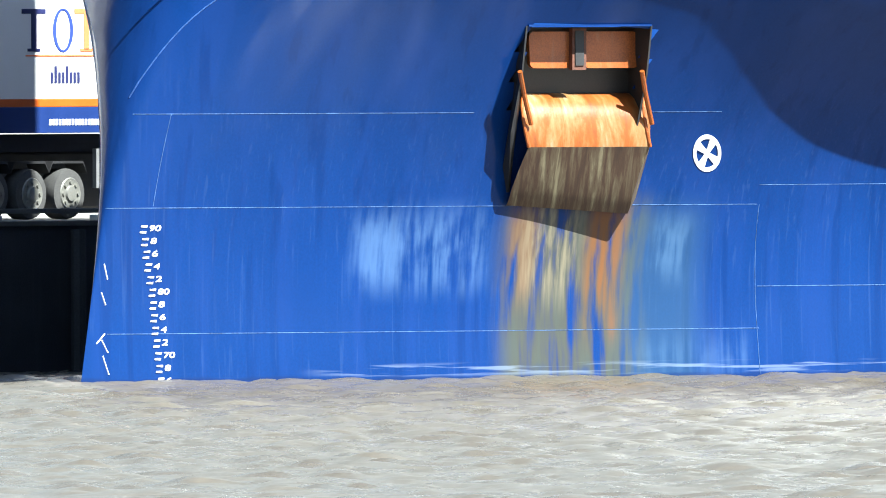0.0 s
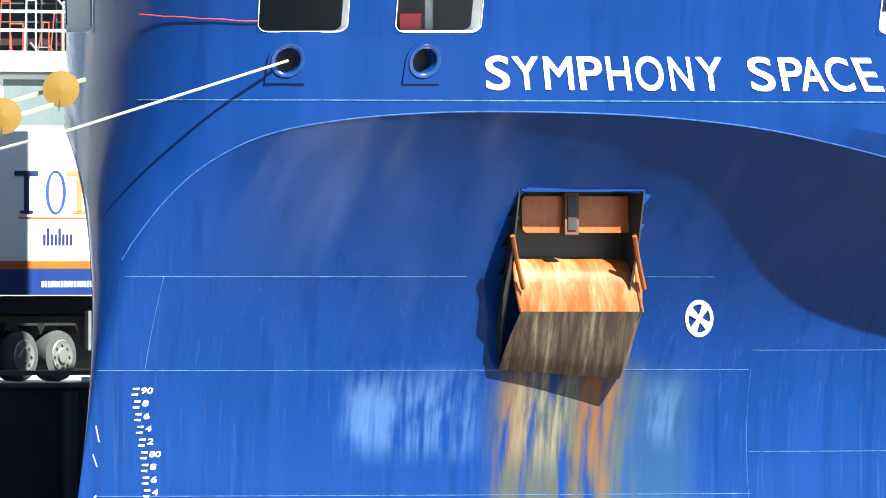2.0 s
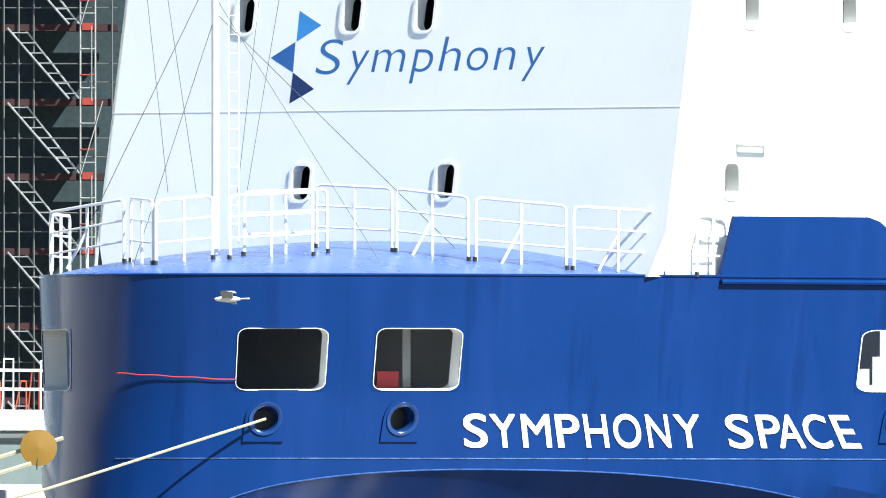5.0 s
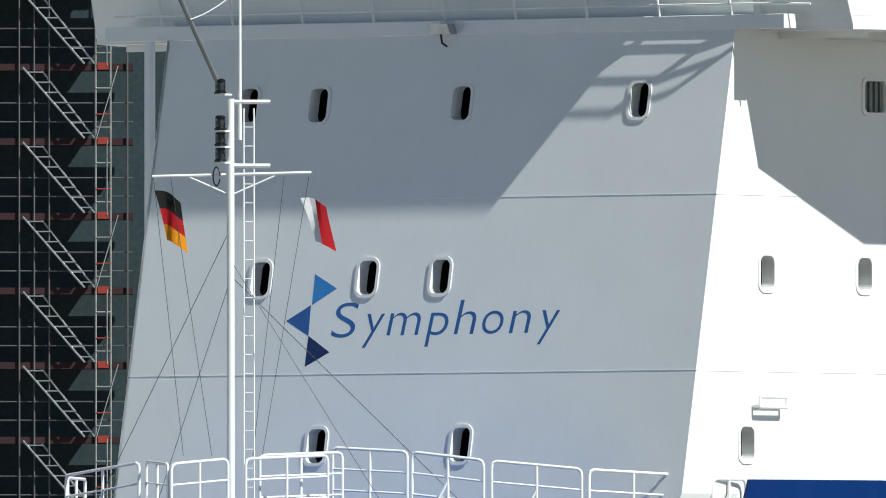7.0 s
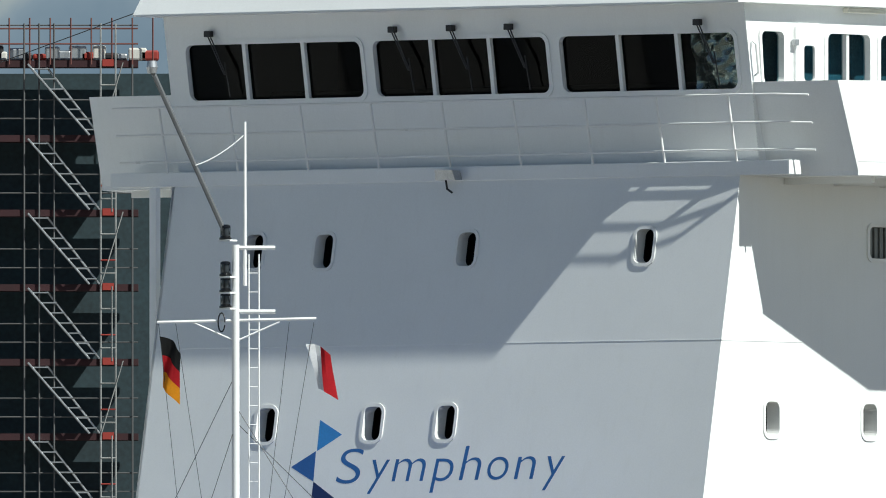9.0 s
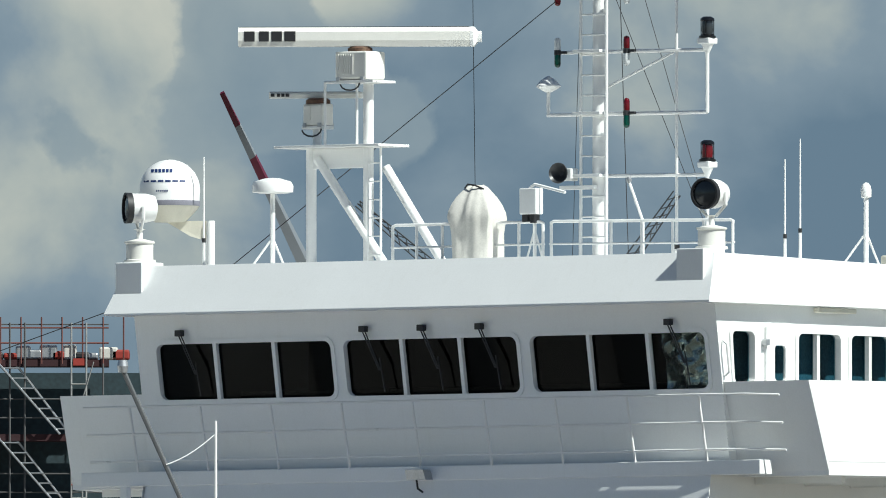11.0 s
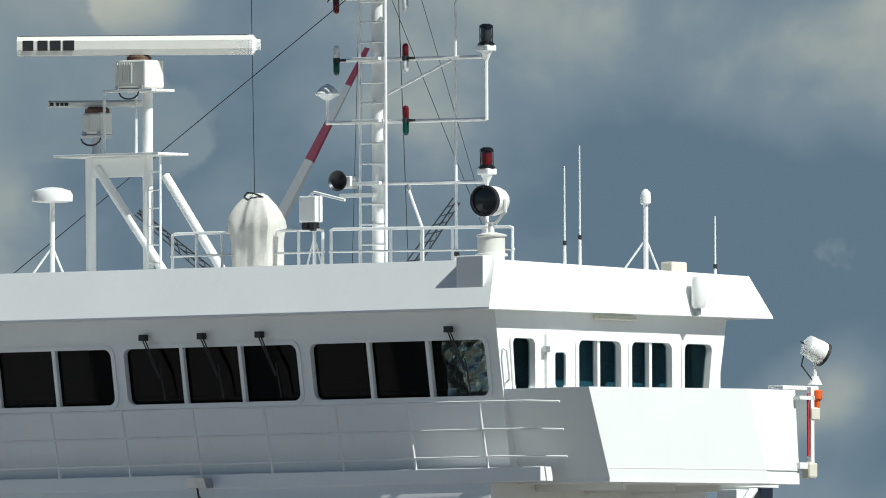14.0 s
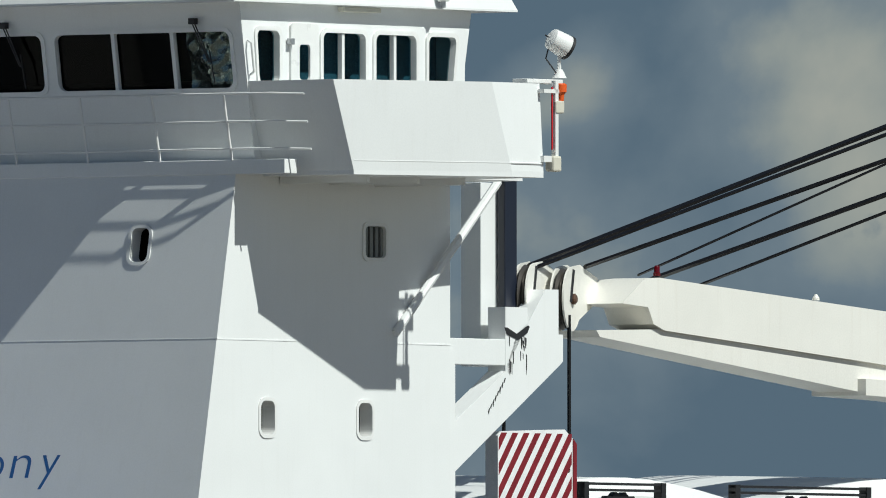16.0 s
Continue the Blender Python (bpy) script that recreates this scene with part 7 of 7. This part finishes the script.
def shed():
    t = thing("quay_shed", (-30, 0, 2.44), "low white quayside building with wide windows", "building")
    X = -24
    bm = bmesh.new()
    box(bm, (X - 8, -30, 2.44), (X - 0.1, 40, 7.6))
    part("wall", bm, mat_once("shed_wall", (0.6, 0.6, 0.58), 0.7), t)
    bm = bmesh.new()
    box(bm, (X - 8.4, -30.4, 7.6), (X + 0.2, 40.4, 7.95), 0.02)
    part("roof", bm, M_WHITE, t)
    for k in range(-2, 16):
        y = k * 2.4
        bm = bmesh.new()
        box(bm, (X - 0.12, y, 6.6), (X - 0.03, y + 2.2, 7.55))
        fr = part("window", bm, M_WHITE, t)
        bm = bmesh.new()
        box(bm, (X - 0.06, y + 0.12, 6.7), (X - 0.02, y + 2.08, 7.47))
        part("pane", bm, mat_once("shed_pane", (0.13, 0.16, 0.16), 0.15), fr)
    for z in (8.3, 8.62):
        bm = bmesh.new()
        tube(bm, (X, -30, z), (X, 40, z), 0.025)
        part("roof_rail", bm, M_GLOSS, t)
    rnd = random.Random(8)
    for k in range(40):
        f = thing("stacked_frame", (X - 1, 22 + k * 0.35, 7.95), "orange and white scaffold frames stacked on the shed roof", "scaffold frame", group="stacked scaffold frames")
        bm = bmesh.new()
        y, h = 22 + k * 0.35, rnd.uniform(0.4, 0.9)
        line(bm, [(X - 1, y, 7.95), (X - 1 + rnd.uniform(-0.1, 0.1), y + 0.05, 7.95 + h), (X - 1, y + 0.3, 7.95 + h), (X - 1, y + 0.3, 7.95)], 0.013, n=5)
        part("frame_tube", bm, mat_once("frame_orange", (0.34, 0.05, 0.02), 0.5) if k % 3 else M_GLOSS, f)


shed()


def mirror_hall():
    """unseen pale hall added further along the quay to brighten what the glossy bow mirrors"""
    t = thing("mirror_hall", (-45, -30, 2.44), "unseen pale hall added on the quay for the bow to mirror", "building", kind="structure")
    bm = bmesh.new()
    box(bm, (-60, -70, 2.44), (-34, 6, 15.0))
    part("wall", bm, mat_once("pale_sheet", (0.7, 0.69, 0.66), 0.6, var=0.1, size=0.3), t)
    for k in range(18):
        bm = bmesh.new()
        box(bm, (-34, -69 + 4.2 * k, 2.5), (-33.9, -68.2 + 4.2 * k, 14.8))
        part("wall_panel", bm, mat_once("grey_sheet", (0.25, 0.27, 0.3), 0.6), t)
    bm = bmesh.new()
    box(bm, (-60.5, -70.5, 15.0), (-33.5, 6.5, 15.4))
    part("roof", bm, mat_once("grey_sheet", (0.25, 0.27, 0.3), 0.6), t)


mirror_hall()


def scaffold():
    """a dark hull side in a dock far behind, with scaffold lifts two metres apart"""
    y = 350
    b = thing("dock_wall", (-20, y, 0), "dark teal netted wall of a dock behind scaffolding", "wall", kind="structure", frame_m=Matrix())
    bm = bmesh.new()
    box(bm, (-60, y + 1.6, 0), (-7.0, y + 4, 29.7))
    part("netting", bm, mat("teal_netting", (0.018, 0.035, 0.042), 0.8, var=0.35, size=0.5, grain=8), b)
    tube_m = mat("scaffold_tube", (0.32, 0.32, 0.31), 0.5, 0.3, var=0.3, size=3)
    # the same tubes under the net, with its shade put into their colour
    shaded_t = mat("shaded_tube", (0.09, 0.09, 0.09), 0.6)
    # the boards' red is darkened to hold that shade as well
    board = mat("scaffold_board", (0.030, 0.007, 0.009), 0.8, var=0.4, size=1)
    lifts = [27.95 - 2.0 * i for i in range(14)]
    s = thing("scaffold", (-9, y, 0), "tall tube scaffold with red boards and zigzag stairs", "scaffold", frame_m=Matrix())
    for z in lifts + [29.95]:
        bm = bmesh.new()
        box(bm, (-60, y, z - 0.12), (-7.9, y + 1.2, z + 0.06))
        part("deck_board", bm, board, s)
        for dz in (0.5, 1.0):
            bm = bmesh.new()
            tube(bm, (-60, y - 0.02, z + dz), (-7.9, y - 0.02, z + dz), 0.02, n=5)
            part("guard_tube", bm, shaded_t, s)
        bm = bmesh.new()
        box(bm, (-8.85, y - 0.1, z - 0.1), (-8.55, y - 0.02, z + 0.09))
        part("toe_board", bm, mat_once("toe_red", (0.28, 0.03, 0.02), 0.7), s)
    for x, m in ((-8.9, tube_m), (-8.5, tube_m), (-8.05, shaded_t), (-10.55, shaded_t), (-10.95, shaded_t), (-12.9, shaded_t), (-10.15, shaded_t)):
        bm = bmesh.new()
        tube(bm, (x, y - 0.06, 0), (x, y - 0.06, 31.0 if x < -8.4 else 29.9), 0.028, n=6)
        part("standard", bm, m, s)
    for i, z in enumerate(lifts):
        bm = bmesh.new()
        tube(bm, (-8.9 + 0.3 * (i % 2), y - 0.1, z), (-8.6 - 0.3 * (i % 2) + 0.3, y - 0.1, z + 2), 0.018, n=5)
        part("diagonal", bm, tube_m, s)
        for k in (0.35, 0.7, 1.4):
            bm = bmesh.new()
            tube(bm, (-8.9, y - 0.08, z + k), (-8.5, y - 0.08, z + k), 0.02, n=5)
            part("transom", bm, tube_m if k != 0.7 else mat_once("toe_red", (0.28, 0.03, 0.02)), s)
        # stair flight from one lift to the next
        st = thing("scaffold_stair", (-9.9, y - 0.3, z), "light aluminium stair flight on the scaffold", "stair", group="scaffold stairs", frame_m=Matrix())
        for dx in (0.0, 0.45):
            bm = bmesh.new()
            tube(bm, (-9.2 + dx * 0.6, y - 0.3 + dx, z + 0.05), (-10.85 + dx, y - 0.3 + dx, z + 1.95), 0.03, n=6)
            part("stringer", bm, M_STEEL, st)
        for k in range(7):
            u = (k + 0.5) / 7
            bm = bmesh.new()
            box(bm, (-9.2 - 1.65 * u, y - 0.3, z + 0.05 + 1.9 * u), (-8.9 - 1.5 * u, y + 0.1, z + 0.08 + 1.9 * u))
            part("tread", bm, M_STEEL, st)
    # clutter along the top
    rnd = random.Random(2)
    for k in range(14):
        x = -12 + k * 0.32
        c = thing("tarpaulin_pack", (x, y, 29.99), "wrapped pack lying on top of the scaffold", "pack", group="packs on the scaffold", frame_m=Matrix())
        bm = bmesh.new()
        box(bm, (x, y + 0.2, 30.02), (x + rnd.uniform(0.25, 0.5), y + 0.9, 30.1 + rnd.uniform(0.05, 0.35)), 0.05)
        part("wrapping", bm, rnd.choice([M_BLACK, M_CANVAS, M_STEEL, mat_once("toe_red", (0.28, 0.03, 0.02))]), c)
    for z in (30.45, 30.86):
        bm = bmesh.new()
        tube(bm, (-60, y - 0.06, z), (-7.9, y - 0.06, z), 0.025, n=5)
        part("guard_tube", bm, mat_once("rail_red", (0.14, 0.05, 0.04), 0.6), s)
    for k in range(12):
        bm = bmesh.new()
        x = -13 + k * 0.55
        tube(bm, (x, y - 0.06, 29.9), (x, y - 0.06, 31.15), 0.022, n=5)
        part("top_post", bm, mat_once("rail_red", (0.14, 0.05, 0.04), 0.6), s)


scaffold()


def wind_turbine():
    hub = Vector((-1.75, 2700, 91.85))
    t = thing("wind_turbine", (hub.x, hub.y + 6, 0), "distant white wind turbine with red-banded blades", "wind turbine", frame_m=Matrix())
    grey = mat("turbine_white", (0.19, 0.21, 0.23), 0.5, var=0.03)
    red = mat("turbine_red", (0.10, 0.009, 0.03), 0.5, var=0.03)
    bm = bmesh.new()
    tube(bm, (hub.x, hub.y + 6, 0), (hub.x, hub.y + 6, hub.z - 1.5), 2.2, 1.2, n=24)
    part("tower", bm, grey, t, smooth=True)
    bm = bmesh.new()
    box(bm, (hub.x - 1.8, hub.y + 1.5, hub.z - 1.8), (hub.x + 1.8, hub.y + 10, hub.z + 1.8), 0.5)
    part("nacelle", bm, grey, t)
    rot = new("rotor")
    rot.parent = t
    rot.matrix_basis = Matrix.Translation(hub - Vector((hub.x, hub.y + 6, 0)))
    BASE[rot.name] = Vector((0, 0, 0))
    bm = bmesh.new()
    lathe(bm, [(1.6, 0), (1.5, 1.2), (0.8, 2.2), (0.1, 2.5)], (0, 1.5, 0), 20, axis=(0, -1, 0))
    part("hub", bm, grey, rot, smooth=True)
    for k in range(3):
        m = Matrix.Rotation(radians(120 * k), 4, "Y")
        cuts = [1.2, 8.8, 17.7, 24.5, 31.6, 36.0, 40.1, 44.35]
        for i, (a, b) in enumerate(zip(cuts, cuts[1:])):
            bm = bmesh.new()

            def sect(r):
                w = float(np.interp(r, [1, 6, 9, 44.35], [0.9, 1.6, 1.9, 0.45]))
                cone = -0.196 * r
                return [m @ Vector((x, y + cone, r)) for x, y in ((-w * 0.6, 0.15), (w * 0.1, -0.25), (w * 0.6, 0.0), (w * 0.1, 0.3))]
            n = 4
            rows = [[bm.verts.new(p) for p in sect(a + (b - a) * j / n)] for j in range(n + 1)]
            for p, q in zip(rows, rows[1:]):
                for j in range(4):
                    bm.faces.new((p[j], p[(j + 1) % 4], q[(j + 1) % 4], q[j]))
            bm.faces.new(rows[0]), bm.faces.new(rows[-1])
            part("blade_section", bm, red if i in (4, 6) else grey, rot, smooth=True)
    return rot, rot.matrix_basis.translation.copy()


ROTOR, ROTOR_AT = wind_turbine()


# ---- gulls ----
M_GULLW = mat("gull_white", (0.7, 0.7, 0.7), 0.8, var=0.1, size=8)
M_GULLD = mat("gull_dark", (0.09, 0.09, 0.095), 0.8, var=0.2, size=8)
M_GULLG = mat("gull_grey", (0.28, 0.29, 0.3), 0.8, var=0.1, size=8)


def gull(dark=False):
    """a small gull: body along x, wings along y"""
    g = thing("gull", (0, 0, 0), "grey and white gull gliding past the ship with spread wings", "bird", group="gulls", frame_m=Matrix())
    w, b = (M_GULLG, M_GULLD) if dark else (M_GULLW, M_GULLG)
    bm = bmesh.new()
    lathe(bm, [(0.01, -0.2), (0.035, -0.12), (0.055, 0.0), (0.045, 0.1), (0.035, 0.15), (0.03, 0.19), (0.008, 0.22)], (0, 0, 0), 12, axis=(1, 0, 0))
    part("body", bm, w, g, smooth=True)
    bm = bmesh.new()
    lathe(bm, [(0.01, 0.0), (0.003, 0.05)], (0.215, 0, 0), 8, axis=(1, 0, -0.1))
    part("beak", bm, M_BLACK, g)
    bm = bmesh.new()
    prism(bm, [(-0.16, -0.02, 0), (-0.3, -0.07, 0), (-0.32, 0.0, 0), (-0.3, 0.07, 0), (-0.16, 0.02, 0)], (0, 0, 0.012))
    part("tail", bm, w, g)
    out = []
    for s in (-1, 1):
        wing = new("wing")
        wing.parent = g
        BASE[wing.name] = Vector((0, 0, 0))
        bm = bmesh.new()
        stations = [(0.02, 0.10, -0.07, 0.0), (0.18, 0.13, -0.05, 0.05), (0.3, 0.12, -0.04, 0.06), (0.45, 0.05, -0.08, 0.03), (0.58, -0.06, -0.12, -0.02)]
        rows = [[bm.verts.new((x, s * y, z + dz)) for x, dz in ((a, 0), (c, 0), (c, 0.01), (a, 0.012))] for y, a, c, z in stations]
        for p, q in zip(rows, rows[1:]):
            for j in range(4):
                bm.faces.new((p[j], p[(j + 1) % 4], q[(j + 1) % 4], q[j]))
        bm.faces.new(rows[0]), bm.faces.new(rows[-1])
        part("feathers", bm, b, wing)
        out.append(wing)
    return g, out


GULLS = [gull(), gull(True), gull(True), gull(True)]


def motions():
    walk(WATER, [(0.0, pose(0, 0, 0)), (8.0, pose(-3.2, -1.2, 0)), (16.0, pose(-6.4, -2.4, 0))])
    walk(ROTOR, [(float(k), Matrix.Translation(ROTOR_AT) @ Matrix.Rotation(radians(41.0), 4, "Z") @ Matrix.Rotation(radians(62.51 * (k - 11.661)), 4, "Y")) for k in range(17)])
    # flags sway about their halyards
    for f, ph in ((FLAG_A, 0.0), (FLAG_B, 1.7)):
        base = f.matrix_basis.copy()
        walk(f, [(0.4 * k, base @ Matrix.Rotation(0.35 * math.sin(1.9 * 0.4 * k + ph) + 0.12 * math.sin(5 * 0.4 * k), 4, "Z") @ Matrix.Rotation(0.16 * math.sin(2.3 * 0.4 * k + ph), 4, Vector((-0.6, 0.78, 0)))) for k in range(41)])
    # gulls cross in front of the ship
    tracks = [
        [(0.0, 24, -15, 13, 0, 0, 180), (3.0, 10.5, -15, 11.4, 10, 0, 180), (3.6, 6.9, -15, 10.3, 15, 0, 180), (3.8, 5.5, -15, 9.35, 20, 5, 180), (4.0, 4.12, -15, 9.2, -10, 0, 180), (4.2, 2.6, -15, 9.35, 0, 0, 180), (4.4, 1.6, -15, 9.4, 10, 0, 180), (4.5, 0.95, -15, 9.4, 0, 0, 180),
         (4.6, 0.2, -15, 9.42, -15, 0, 180), (4.8, -1.38, -15, 9.42, 10, 0, 180), (5.0, -2.81, -15, 9.36, 8, 0, 180), (5.2, -4.18, -15, 9.6, 5, 0, 185), (5.7, -8.5, -15, 10.3, 10, 0, 180), (16.0, -60, -15, 20, 0, 0, 180)],
        [(0.0, -60, -15, 10, 40, 0, 0), (6.6, -12, -15, 12.3, 60, 0, 0), (7.3, -5.9, -15, 13.0, 60, 0, 0), (7.5, -4.07, -15, 13.33, 70, -26, 5), (7.7, -1.66, -15, 13.9, 78, 0, 0), (7.9, 1.02, -15, 14.03, 70, 0, 0), (8.0, 2.80, -15, 14.08, 76, 0, 0), (8.1, 3.9, -15, 14.0, 80, 0, 0), (8.2, 5.54, -15, 13.76, 85, 0, 0), (8.8, 14, -15, 13.5, 50, 0, 0), (16.0, 90, -15, 20, 20, 0, 0)],
        [(0.0, 120, -15, 12, 0, 0, 180), (14.0, 20, -15, 17.6, 0, 0, 180), (14.8, 10.64, -15, 18.3, 5, 0, 180), (15.0, 8.18, -15, 18.6, -15, 0, 180), (15.2, 6.4, -15, 18.72, 40, 0, 175), (15.3, 5.58, -15, 18.78, 60, 0, 160), (15.5, 3.27, -15, 19.06, 20, 0, 175), (15.6, 1.7, -15, 19.2, 5, 0, 180), (16.0, -6.0, -15, 20.5, 0, 0, 180)],
        [(0.0, -90, -170, 10, 0, 0, 75), (7.5, -6.4, -170, 13.5, 0, 0, 75), (7.8, -3.48, -170, 13.73, 8, -28, 75), (7.9, -2.45, -170, 13.86, 4, -28, 80), (8.0, -0.86, -170, 14.1, -8, -28, 85), (8.1, 0.26, -170, 14.44, 0, -20, 80), (8.2, 1.6, -170, 14.95, 0, 0, 75), (9.0, 12, -170, 19, 0, 0, 70), (16.0, 90, -170, 40, 0, 0, 70)]]
    for (g, wings), rows in zip(GULLS, tracks):
        walk(g, [(t, pose(x, y, z, bank, tip, head)) for t, x, y, z, bank, tip, head in rows])
        for wing, s in zip(wings, (-1, 1)):
            walk(wing, [(0.16 * k, Matrix.Rotation(s * (0.12 + 0.3 * math.sin(0.16 * k * 7.5)), 4, "X")) for k in range(101)])


motions()
